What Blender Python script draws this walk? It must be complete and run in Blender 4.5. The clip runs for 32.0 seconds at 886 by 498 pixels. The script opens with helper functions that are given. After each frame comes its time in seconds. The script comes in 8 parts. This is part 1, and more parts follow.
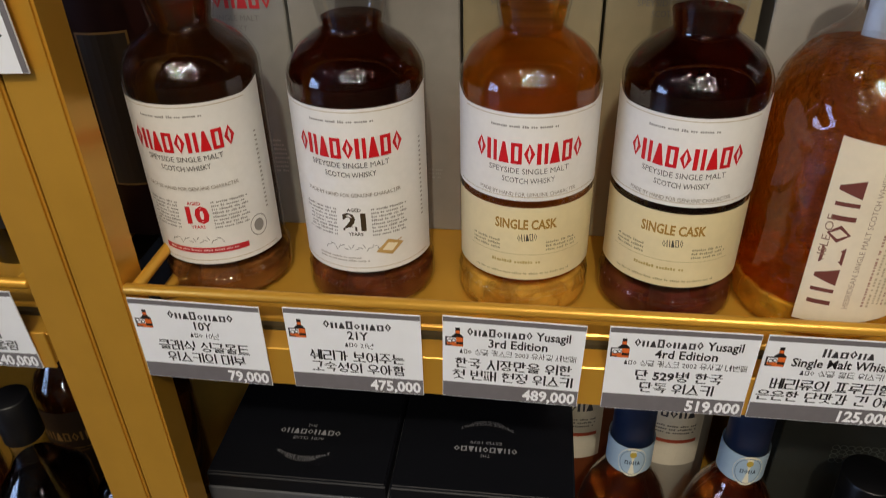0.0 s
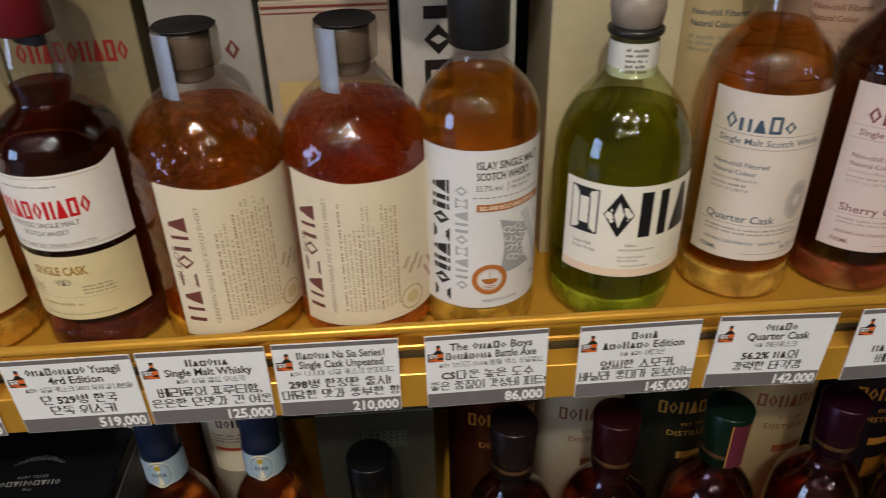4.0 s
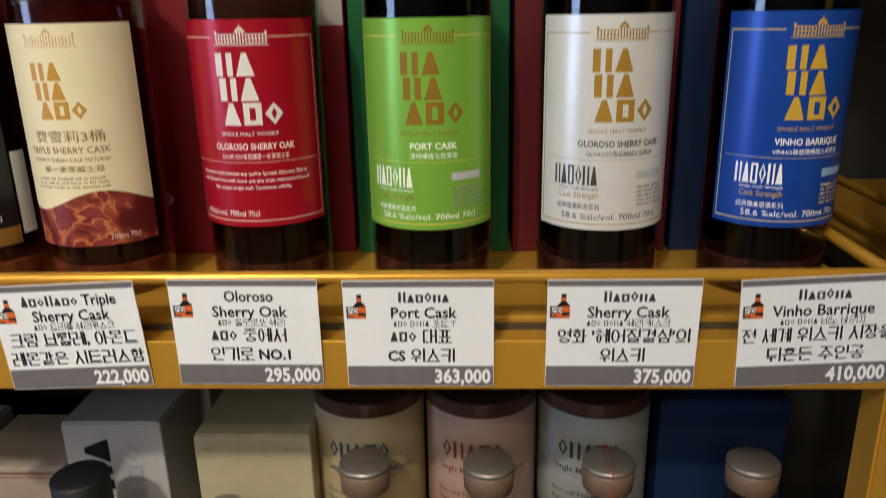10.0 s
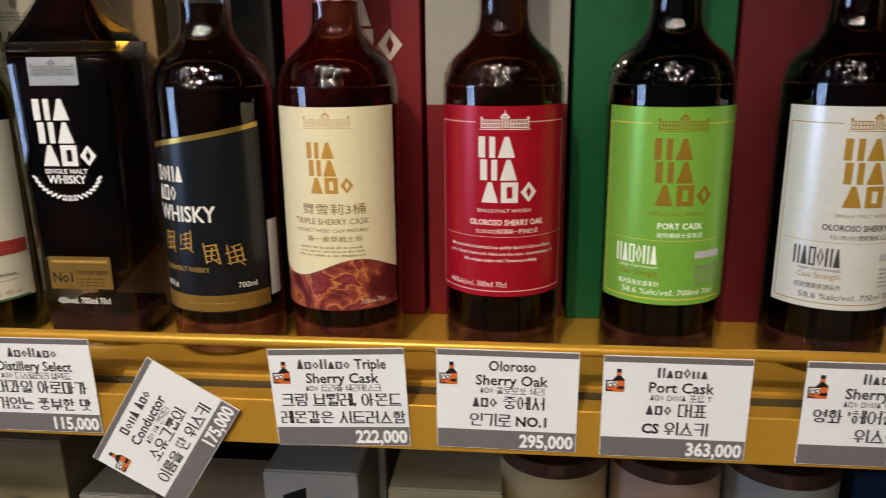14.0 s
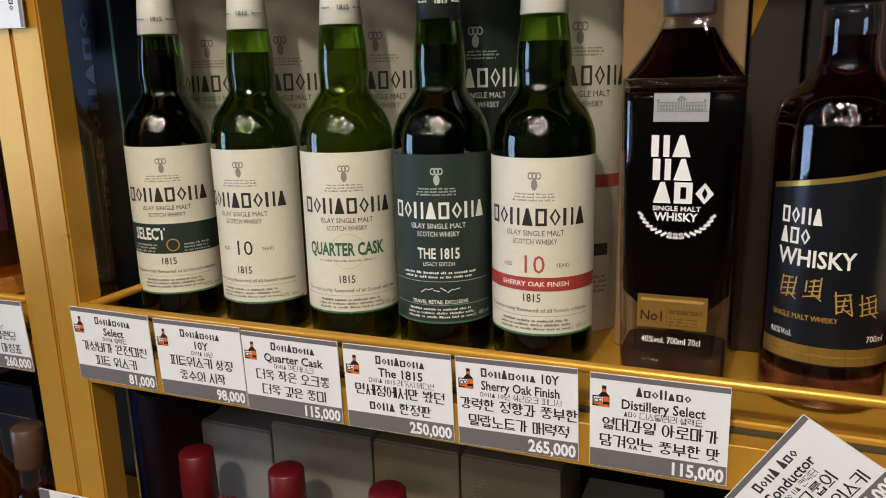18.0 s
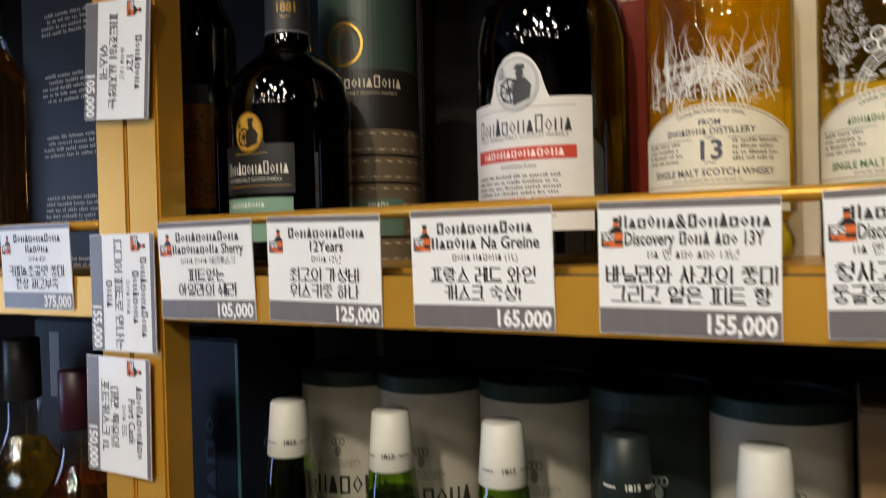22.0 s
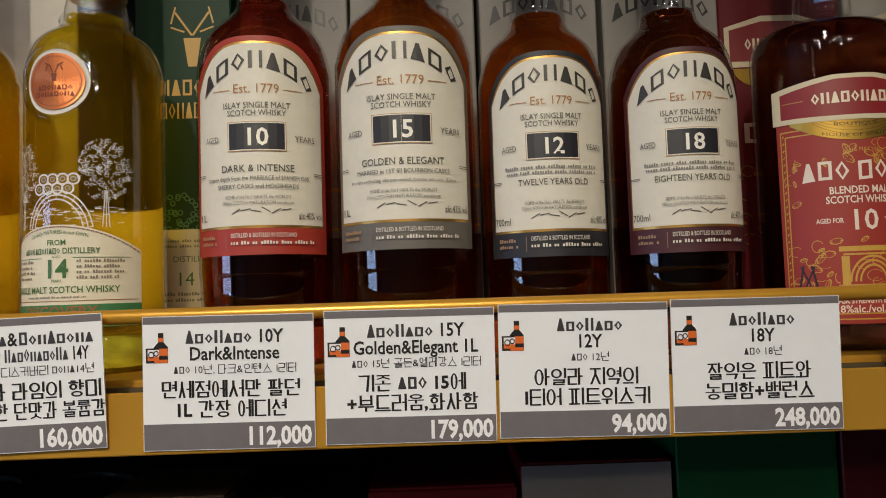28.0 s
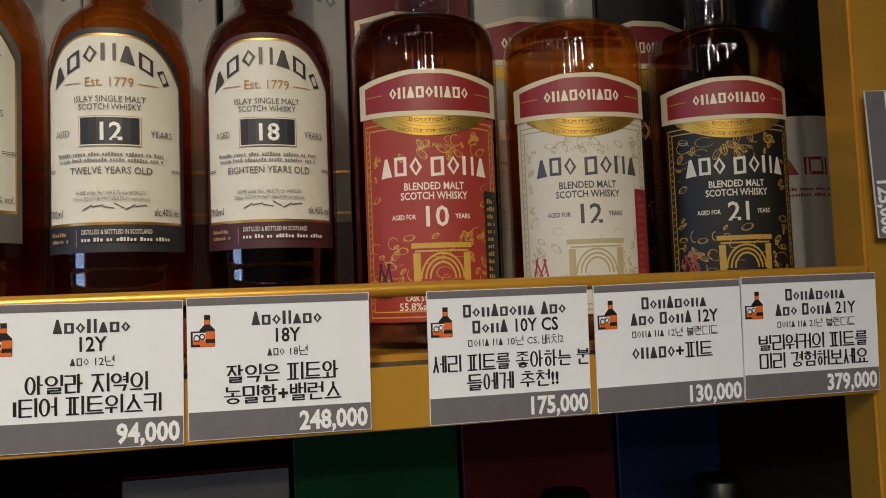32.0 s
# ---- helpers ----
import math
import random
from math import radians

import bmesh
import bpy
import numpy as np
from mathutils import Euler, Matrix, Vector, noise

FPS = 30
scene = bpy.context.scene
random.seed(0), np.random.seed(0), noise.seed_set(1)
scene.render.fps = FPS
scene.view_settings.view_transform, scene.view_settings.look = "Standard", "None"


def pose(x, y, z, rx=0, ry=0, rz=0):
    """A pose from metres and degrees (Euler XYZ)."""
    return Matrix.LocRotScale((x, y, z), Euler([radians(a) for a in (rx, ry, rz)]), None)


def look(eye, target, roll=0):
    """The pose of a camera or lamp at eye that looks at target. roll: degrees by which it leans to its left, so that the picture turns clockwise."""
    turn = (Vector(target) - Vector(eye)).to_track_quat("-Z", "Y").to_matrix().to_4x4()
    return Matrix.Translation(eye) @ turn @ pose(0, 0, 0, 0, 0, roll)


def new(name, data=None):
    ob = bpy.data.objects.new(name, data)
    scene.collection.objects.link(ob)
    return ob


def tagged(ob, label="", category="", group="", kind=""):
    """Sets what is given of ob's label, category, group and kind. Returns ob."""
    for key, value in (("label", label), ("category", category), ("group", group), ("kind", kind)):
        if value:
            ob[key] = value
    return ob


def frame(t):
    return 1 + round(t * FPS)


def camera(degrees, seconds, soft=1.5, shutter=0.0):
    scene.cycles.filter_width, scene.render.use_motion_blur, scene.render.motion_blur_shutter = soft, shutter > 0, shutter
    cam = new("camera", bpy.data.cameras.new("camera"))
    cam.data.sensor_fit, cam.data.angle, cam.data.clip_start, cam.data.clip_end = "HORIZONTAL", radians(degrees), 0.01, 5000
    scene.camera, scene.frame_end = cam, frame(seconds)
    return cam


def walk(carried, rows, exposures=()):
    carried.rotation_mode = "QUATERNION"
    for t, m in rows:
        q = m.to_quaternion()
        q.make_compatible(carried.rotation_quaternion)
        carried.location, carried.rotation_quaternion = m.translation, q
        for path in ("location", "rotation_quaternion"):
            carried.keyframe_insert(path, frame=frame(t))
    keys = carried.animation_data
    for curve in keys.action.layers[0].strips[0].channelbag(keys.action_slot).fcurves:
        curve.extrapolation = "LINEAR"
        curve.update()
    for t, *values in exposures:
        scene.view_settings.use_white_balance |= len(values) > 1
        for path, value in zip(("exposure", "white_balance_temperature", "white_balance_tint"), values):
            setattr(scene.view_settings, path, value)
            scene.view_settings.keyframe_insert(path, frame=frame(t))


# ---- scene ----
cam = camera(61.1, 32.0, soft=1.0, shutter=0.4)
METRES, EYE, TILT, LEAN, TURN = 2.1, 1.2, 0.0, 0.0, 7.7
ROWS = [
    (0.0, 0.0, 0.0, 0.0, -0.83, -32.97, 1.29),
    (0.5, -0.0045, 0.0075, 0.0041, -2.47, -32.24, 1.16),
    (1.0, -0.001, 0.0063, 0.0048, -3.16, -32.17, 1.27),
    (1.5, -0.0004, 0.0033, 0.0046, -4.05, -31.99, 1.19),
    (2.0, 0.0094, -0.0015, 0.0055, -6.61, -31.89, 0.64),
    (2.5, 0.0354, -0.0131, 0.008, -10.71, -31.76, 0.22),
    (3.0, 0.0735, -0.0239, 0.0147, -12.19, -31.61, 0.55),
    (3.5, 0.1108, -0.0335, 0.0172, -11.62, -31.9, 1.05),
    (5.5, 0.2001, -0.0596, 0.0196, -14.97, -31.08, 1.86),
    (6.0, 0.2168, -0.0619, 0.0174, -16.95, -31.11, 1.82),
    (6.5, 0.2326, -0.0652, 0.0166, -19.15, -30.97, 1.93),
    (7.0, 0.2394, -0.069, 0.0161, -20.57, -31.07, 2.11),
    (7.5, 0.2406, -0.0716, 0.0163, -21.35, -31.08, 2.04),
    (8.0, 0.2371, -0.072, 0.0242, -23.1, -30.58, 1.18),
    (8.5, 0.2302, -0.0752, 0.0265, -22.66, -30.61, 0.88),
    (9.0, 0.2523, -0.0711, 0.0638, -15.19, -27.81, 0.29),
    (9.5, 0.2897, -0.0647, 0.102, -6.77, -22.54, 0.5),
    (10.0, 0.2975, -0.0595, 0.1284, -5.72, -17.92, 1.04),
    (10.5, 0.2977, -0.0622, 0.1363, -6.05, -16.23, 1.23),
    (11.0, 0.2957, -0.0659, 0.139, -6.09, -16.12, 1.2),
    (11.5, 0.293, -0.0656, 0.1375, -5.96, -16.23, 1.05),
    (12.0, 0.2892, -0.0658, 0.1372, -5.71, -16.24, 0.88),
    (12.5, 0.284, -0.066, 0.1387, -5.2, -15.88, 0.81),
    (13.0, 0.2733, -0.0657, 0.1401, -4.2, -15.58, 0.72),
    (13.5, 0.2578, -0.0645, 0.1416, -3.09, -15.27, 0.64),
    (15.5, 0.1922, -0.0606, 0.1421, 2.8, -14.35, 0.86),
    (16.0, 0.1766, -0.0596, 0.1418, 4.68, -14.63, 1.05),
    (16.5, 0.1534, -0.0622, 0.1423, 7.48, -14.43, 1.17),
    (17.0, 0.1375, -0.0637, 0.1463, 10.47, -13.81, 1.35),
    (17.5, 0.1235, -0.0621, 0.1472, 12.7, -13.36, 1.44),
    (18.0, 0.1172, -0.063, 0.1484, 14.11, -13.25, 1.42),
    (18.5, 0.1168, -0.0647, 0.148, 14.64, -13.25, 1.34),
    (19.0, 0.1176, -0.0681, 0.1487, 14.96, -13.17, 1.33),
    (19.5, 0.1174, -0.0721, 0.1503, 15.26, -12.79, 1.38),
    (20.0, 0.1174, -0.0741, 0.1517, 15.51, -12.34, 1.43),
    (20.5, 0.1157, -0.0757, 0.1557, 15.88, -11.77, 1.17),
    (21.0, 0.1055, -0.0724, 0.1828, 16.97, -9.76, 0.78),
    (21.5, 0.0884, -0.0486, 0.2185, 19.15, -4.59, 0.8),
    (22.0, 0.0752, -0.0216, 0.2426, 19.78, -0.74, 1.43),
    (22.5, 0.051, -0.022, 0.2596, 15.36, 2.05, 1.27),
    (23.0, 0.0446, -0.0201, 0.2571, 9.54, 2.59, 0.66),
    (23.5, 0.0426, -0.0205, 0.2566, 7.42, 2.72, 0.28),
    (24.0, 0.0431, -0.0219, 0.2568, 7.21, 2.84, 0.13),
    (24.5, 0.0448, -0.0225, 0.2568, 6.53, 2.99, 0.06),
    (25.0, 0.0514, -0.0235, 0.2553, 3.61, 3.02, 0.06),
    (25.5, 0.0701, -0.0275, 0.2548, -1.16, 3.66, 0.29),
    (26.0, 0.1121, -0.032, 0.255, -4.52, 3.9, 0.54),
    (26.5, 0.1543, -0.0361, 0.2547, -7.24, 3.7, 0.83),
    (28.5, 0.1871, -0.0378, 0.2528, -8.28, 3.24, 1.95),
    (29.0, 0.1889, -0.038, 0.2527, -8.08, 3.0, 2.34),
    (29.5, 0.1974, -0.0384, 0.2528, -8.88, 3.1, 2.85),
    (30.0, 0.2264, -0.0402, 0.2532, -13.21, 3.48, 3.26),
    (30.5, 0.2443, -0.0419, 0.2519, -17.18, 3.56, 3.02),
    (31.0, 0.2526, -0.0418, 0.2502, -18.86, 3.22, 2.56),
    (31.5, 0.2578, -0.0422, 0.2496, -19.5, 3.14, 2.36),
    (32.0, 0.2594, -0.0438, 0.2494, -19.48, 3.25, 2.25),
]
walk(cam, [(t, pose(0, 0, EYE, TILT, LEAN, TURN) @ pose(METRES * x, METRES * y, METRES * z, 90 + pitch, roll, yaw)) for t, x, y, z, yaw, pitch, roll in ROWS],
     [(0.0, 0.05), (1.0, 0.05), (3.0, 0.0), (7.0, 0.05), (9.0, 0.2), (10.0, 0.1), (14.0, 0.12), (16.0, 0.08), (20.0, 0.03), (21.0, 0.15), (22.0, -0.15), (25.0, -0.15), (26.0, -0.3), (29.0, -0.43), (30.0, -0.48), (31.0, -0.3), (32.0, -0.3)])

# ---- world and lamps ----
world = bpy.data.worlds.new("world")
world.use_nodes = True
world.node_tree.nodes["Background"].inputs[0].default_value = (0.5, 0.55, 0.65, 1)
world.node_tree.nodes["Background"].inputs[1].default_value = 0.01
scene.world = world
CEILING = 2.95
KEY = [(-0.25, -1.60, 6, 0.040), (0.12, -1.25, 98, 0.040), (0.55, -1.75, 9, 0.040)]
ACCENT = [(-0.55 + 0.45 * k, -0.80 - 0.42 * (k % 2), 3.5, 0.030) for k in range(4)] + [(-0.7 + 0.55 * k, -2.85, 5, 0.035) for k in range(4)]
for lx, ly, watts, size in KEY + ACCENT:
    data = bpy.data.lights.new("spot_lamp", "SPOT")
    data.energy, data.spot_size, data.spot_blend, data.shadow_soft_size = watts, radians(52), 1.0, size
    data.color = (1.0, 0.90, 0.735)
    ob = new("spot_lamp", data)
    ob.matrix_world = look((lx, ly, CEILING - 0.13), (0.2 + 0.45 * (lx - 0.2), 0.45, 1.25))


# ---- materials ----
def lin(h):
    h = h.lstrip("#")
    out = []
    for k in (0, 2, 4):
        c = int(h[k:k + 2], 16) / 255
        out.append(c / 12.92 if c <= 0.04045 else ((c + 0.055) / 1.055) ** 2.4)
    return (*out, 1.0)


MATS = {}


def material(name, color, rough=0.5, metal=0.0, vary=0.0, scale=60.0, bump=0.0, bump_scale=300.0, emit=0.0, coat=0.0, rough_vary=0.0, gloss=0.5):
    if name in MATS:
        return MATS[name]
    m = bpy.data.materials.new(name)
    m.use_nodes = True
    nt = m.node_tree
    b = nt.nodes["Principled BSDF"]
    b.inputs["Base Color"].default_value = color
    b.inputs["Roughness"].default_value = rough
    b.inputs["Metallic"].default_value = metal
    b.inputs["Specular IOR Level"].default_value = gloss
    b.inputs["Coat Weight"].default_value = coat
    b.inputs["Coat Roughness"].default_value = 0.15
    if emit:
        b.inputs["Emission Color"].default_value = color
        b.inputs["Emission Strength"].default_value = emit
    co = nt.nodes.new("ShaderNodeTexCoord")
    if vary or rough_vary:
        n = nt.nodes.new("ShaderNodeTexNoise")
        n.inputs["Scale"].default_value = scale
        n.inputs["Detail"].default_value = 6
        nt.links.new(co.outputs["Object"], n.inputs["Vector"])
        if vary:
            n2 = nt.nodes.new("ShaderNodeTexNoise")
            n2.inputs["Scale"].default_value = scale * 0.13
            nt.links.new(co.outputs["Object"], n2.inputs["Vector"])
            add = nt.nodes.new("ShaderNodeMath")
            nt.links.new(n.outputs["Fac"], add.inputs[0])
            nt.links.new(n2.outputs["Fac"], add.inputs[1])
            r = nt.nodes.new("ShaderNodeMapRange")
            r.inputs["From Min"].default_value, r.inputs["From Max"].default_value = 0.6, 1.4
            r.inputs["To Min"].default_value, r.inputs["To Max"].default_value = 1 - vary, 1 + vary
            nt.links.new(add.outputs[0], r.inputs["Value"])
            h = nt.nodes.new("ShaderNodeHueSaturation")
            h.inputs["Color"].default_value = color
            nt.links.new(r.outputs["Result"], h.inputs["Value"])
            nt.links.new(h.outputs["Color"], b.inputs["Base Color"])
        if rough_vary:
            r = nt.nodes.new("ShaderNodeMapRange")
            r.inputs["To Min"].default_value, r.inputs["To Max"].default_value = rough - rough_vary, rough + rough_vary
            nt.links.new(n.outputs["Fac"], r.inputs["Value"])
            nt.links.new(r.outputs["Result"], b.inputs["Roughness"])
    if bump:
        n = nt.nodes.new("ShaderNodeTexNoise")
        n.inputs["Scale"].default_value = bump_scale
        n.inputs["Detail"].default_value = 4
        nt.links.new(co.outputs["Object"], n.inputs["Vector"])
        bp = nt.nodes.new("ShaderNodeBump")
        bp.inputs["Strength"].default_value = bump
        bp.inputs["Distance"].default_value = 0.0006
        nt.links.new(n.outputs["Fac"], bp.inputs["Height"])
        nt.links.new(bp.outputs["Normal"], b.inputs["Normal"])
    MATS[name] = m
    return m


def paper(h, rough=0.5):
    """Label paper: a little of the light that falls on it comes through."""
    name = "paper_" + h + str(rough)
    if name in MATS:
        return MATS[name]
    m = material(name, lin(h), rough, vary=0.05, scale=220, bump=0.12, bump_scale=900)
    nt = m.node_tree
    tr = nt.nodes.new("ShaderNodeBsdfTranslucent")
    tr.inputs[0].default_value = lin(h)
    mix = nt.nodes.new("ShaderNodeMixShader")
    mix.inputs[0].default_value = 0.10
    nt.links.new(nt.nodes["Principled BSDF"].outputs[0], mix.inputs[1])
    nt.links.new(tr.outputs[0], mix.inputs[2])
    nt.links.new(mix.outputs[0], nt.nodes["Material Output"].inputs[0])
    return m


def ink(h):
    return material("ink_" + h, lin(h), 0.42, vary=0.04, scale=500)


def foil(h, rough=0.32):
    return material("foil_" + h, lin(h), rough, metal=0.85, vary=0.06, scale=120, bump=0.1, bump_scale=300)


def plastic(h, rough=0.35):
    return material("plastic_" + h, lin(h), rough, vary=0.06, scale=90, bump=0.08, bump_scale=260)


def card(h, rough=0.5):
    # colour lowered by a fifth, as most card stands shaded behind the bottles
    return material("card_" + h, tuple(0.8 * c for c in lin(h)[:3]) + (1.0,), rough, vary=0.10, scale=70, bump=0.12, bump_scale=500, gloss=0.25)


def thin_glass(name, tint, rough=0.006, bump=0.0, bump_scale=60.0):
    """Glass wall: sees through with a tint, mirrors more towards grazing angles."""
    if name in MATS:
        return MATS[name]
    m = bpy.data.materials.new(name)
    m.use_nodes = True
    nt = m.node_tree
    nt.nodes.remove(nt.nodes["Principled BSDF"])
    out = nt.nodes["Material Output"]
    tr = nt.nodes.new("ShaderNodeBsdfTransparent")
    tr.inputs[0].default_value = (*tint, 1)
    gl = nt.nodes.new("ShaderNodeBsdfGlossy")
    gl.inputs["Roughness"].default_value = rough
    lw = nt.nodes.new("ShaderNodeLayerWeight")
    lw.inputs["Blend"].default_value = 0.5
    pw = nt.nodes.new("ShaderNodeMath")
    pw.operation = "POWER"
    pw.inputs[1].default_value = 4.5
    ma = nt.nodes.new("ShaderNodeMath")
    ma.operation = "MULTIPLY_ADD"
    ma.inputs[1].default_value, ma.inputs[2].default_value = 0.90, 0.085
    mix = nt.nodes.new("ShaderNodeMixShader")
    nt.links.new(lw.outputs["Facing"], pw.inputs[0])
    nt.links.new(pw.outputs[0], ma.inputs[0])
    nt.links.new(ma.outputs[0], mix.inputs[0])
    nt.links.new(tr.outputs[0], mix.inputs[1])
    nt.links.new(gl.outputs[0], mix.inputs[2])
    nt.links.new(mix.outputs[0], out.inputs[0])
    co = nt.nodes.new("ShaderNodeTexCoord")
    n = nt.nodes.new("ShaderNodeTexNoise")
    n.inputs["Scale"].default_value = bump_scale
    nt.links.new(co.outputs["Object"], n.inputs["Vector"])
    bp = nt.nodes.new("ShaderNodeBump")
    bp.inputs["Strength"].default_value = bump if bump else 0.022
    bp.inputs["Distance"].default_value = 0.002
    nt.links.new(n.outputs["Fac"], bp.inputs["Height"])
    nt.links.new(bp.outputs["Normal"], gl.inputs["Normal"])
    MATS[name] = m
    return m


SPIRITS = {}


def spirit(r, g, b, glow_share=0.0, ripple=0.0, straight=0.60):
    """The liquid: a clear tinted body that bends part of the light, lets part of it through straight, and scatters a
    little of it to imitate an inner glow.
    """
    name = "spirit_%.3f_%.3f_%.3f_%.2f_%.2f_%.2f" % (r, g, b, glow_share, ripple, straight)
    if name in MATS:
        return MATS[name]
    m = bpy.data.materials.new(name)
    m.use_nodes = True
    nt = m.node_tree
    p = nt.nodes["Principled BSDF"]
    p.inputs["Base Color"].default_value = (r ** 0.5, g ** 0.5, b ** 0.5, 1)
    p.inputs["Roughness"].default_value = 0.0
    p.inputs["IOR"].default_value = 1.36
    p.inputs["Transmission Weight"].default_value = 1.0
    p.inputs["Specular IOR Level"].default_value = 0.2
    tr = nt.nodes.new("ShaderNodeBsdfTransparent")
    tr.inputs[0].default_value = (r ** 0.5, g ** 0.5, b ** 0.5, 1)
    mix = nt.nodes.new("ShaderNodeMixShader")
    mix.inputs[0].default_value = straight
    nt.links.new(p.outputs[0], mix.inputs[1])
    nt.links.new(tr.outputs[0], mix.inputs[2])
    last = mix
    if ripple:
        co = nt.nodes.new("ShaderNodeTexCoord")
        n = nt.nodes.new("ShaderNodeTexNoise")
        n.inputs["Scale"].default_value = 95
        n.inputs["Distortion"].default_value = 1.5
        nt.links.new(co.outputs["Object"], n.inputs["Vector"])
        bp = nt.nodes.new("ShaderNodeBump")
        bp.inputs["Strength"].default_value = ripple
        bp.inputs["Distance"].default_value = 0.006
        nt.links.new(n.outputs["Fac"], bp.inputs["Height"])
        nt.links.new(bp.outputs["Normal"], p.inputs["Normal"])
        mix.inputs[0].default_value = 0.4
    # translucent share, added to imitate the glow of light gathered in the whisky
    if glow_share:
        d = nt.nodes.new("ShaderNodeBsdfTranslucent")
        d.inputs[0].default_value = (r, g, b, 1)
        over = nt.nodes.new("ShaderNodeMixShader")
        over.inputs[0].default_value = glow_share
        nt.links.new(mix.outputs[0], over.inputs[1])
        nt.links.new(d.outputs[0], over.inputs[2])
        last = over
    nt.links.new(last.outputs[0], nt.nodes["Material Output"].inputs[0])
    MATS[name] = m
    SPIRITS[m] = (r, g, b)
    return m


def stippled(liquid):
    """The thick knurled glass base, with diffuse patches of the liquid's hue that paint in the glow of light gathered
    there.
    """
    hue = tuple(min(1.0, 1.2 * c ** 0.75) for c in SPIRITS[liquid])
    name = "stippled_base_%.3f_%.3f_%.3f" % hue
    if name in MATS:
        return MATS[name]
    m = bpy.data.materials.new(name)
    m.use_nodes = True
    nt = m.node_tree
    p = nt.nodes["Principled BSDF"]
    p.inputs["Base Color"].default_value = tuple(c ** 0.5 for c in hue) + (1,)
    p.inputs["Roughness"].default_value = 0.02
    p.inputs["IOR"].default_value = 1.45
    p.inputs["Transmission Weight"].default_value = 1.0
    tr = nt.nodes.new("ShaderNodeBsdfTransparent")
    tr.inputs[0].default_value = tuple(c ** 0.5 for c in hue) + (1,)
    d = nt.nodes.new("ShaderNodeBsdfDiffuse")
    d.inputs[0].default_value = (*hue, 1)
    co = nt.nodes.new("ShaderNodeTexCoord")
    n = nt.nodes.new("ShaderNodeTexNoise")
    n.inputs["Scale"].default_value, n.inputs["Detail"].default_value, n.inputs["Distortion"].default_value = 55, 2, 0.3
    nt.links.new(co.outputs["Object"], n.inputs["Vector"])
    ramp = nt.nodes.new("ShaderNodeMapRange")
    ramp.inputs["From Min"].default_value, ramp.inputs["From Max"].default_value = 0.30, 0.75
    ramp.inputs["To Min"].default_value, ramp.inputs["To Max"].default_value = 0.08, 0.55
    nt.links.new(n.outputs["Fac"], ramp.inputs["Value"])
    bp = nt.nodes.new("ShaderNodeBump")
    bp.inputs["Strength"].default_value, bp.inputs["Distance"].default_value = 0.6, 0.003
    nt.links.new(n.outputs["Fac"], bp.inputs["Height"])
    nt.links.new(bp.outputs["Normal"], p.inputs["Normal"])
    mix, over = nt.nodes.new("ShaderNodeMixShader"), nt.nodes.new("ShaderNodeMixShader")
    mix.inputs[0].default_value = 0.5
    nt.links.new(p.outputs[0], mix.inputs[1])
    nt.links.new(tr.outputs[0], mix.inputs[2])
    nt.links.new(ramp.outputs["Result"], over.inputs[0])
    nt.links.new(mix.outputs[0], over.inputs[1])
    nt.links.new(d.outputs[0], over.inputs[2])
    nt.links.new(over.outputs[0], nt.nodes["Material Output"].inputs[0])
    MATS[name] = m
    return m


CLEAR = thin_glass("clear_glass", (0.98, 0.985, 0.975))
WAVY = thin_glass("hammered_glass", (0.98, 0.98, 0.97), 0.004, 0.22, 70)
GREEN = thin_glass("green_glass", (0.44, 0.64, 0.15))
BLACK = thin_glass("black_glass", (0.06, 0.07, 0.05))
GOLD = material("gold_painted_metal", (0.62, 0.325, 0.040, 1), 0.30, metal=0.42, vary=0.10, scale=25, rough_vary=0.06, bump=0.05, bump_scale=700)
DARK_METAL = material("darkened_metal", (0.050, 0.034, 0.020, 1), 0.45, metal=0.5, vary=0.1, scale=40)
BACKING = material("black_backing", (0.020, 0.019, 0.018, 1), 0.95, vary=0.2, scale=12)
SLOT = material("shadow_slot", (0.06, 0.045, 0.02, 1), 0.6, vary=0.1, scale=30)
SHOP_WALL = material("shop_wall_paint", (0.045, 0.040, 0.036, 1), 0.7, vary=0.08, scale=3, bump=0.1, bump_scale=80)
SHOP_FLOOR = material("shop_floor_vinyl", (0.075, 0.055, 0.038, 1), 0.4, vary=0.2, scale=6, bump=0.1, bump_scale=60)
SHOP_CEILING = material("shop_ceiling_paint", (0.028, 0.028, 0.030, 1), 0.8, vary=0.06, scale=3)
TAGWHITE = material("tag_card_white", lin("e9ebee"), 0.38, vary=0.025, scale=90, coat=0.25)
TAGGREY = material("tag_print_grey", lin("6e6a6c"), 0.38, vary=0.10, scale=160, coat=0.2)
TAGINK = material("tag_print_black", lin("1d1b1c"), 0.4)
TAGNAME = material("tag_print_name", lin("39373a"), 0.4)
TAGPRICE = material("tag_print_price", lin("f0f0f2"), 0.4)
ICONORANGE = ink("d8692a")


# ---- mesh helpers ----
def link_mesh(name, verts, faces, mat, parent=None, label="", smooth=False):
    me = bpy.data.meshes.new(name)
    me.from_pydata([tuple(v) for v in verts], [], faces)
    me.materials.append(mat)
    if smooth:
        me.polygons.foreach_set("use_smooth", [True] * len(me.polygons))
    me.update()
    ob = new(name, me)
    if parent:
        ob.parent = parent
    if label:
        tagged(ob, label)
    return ob


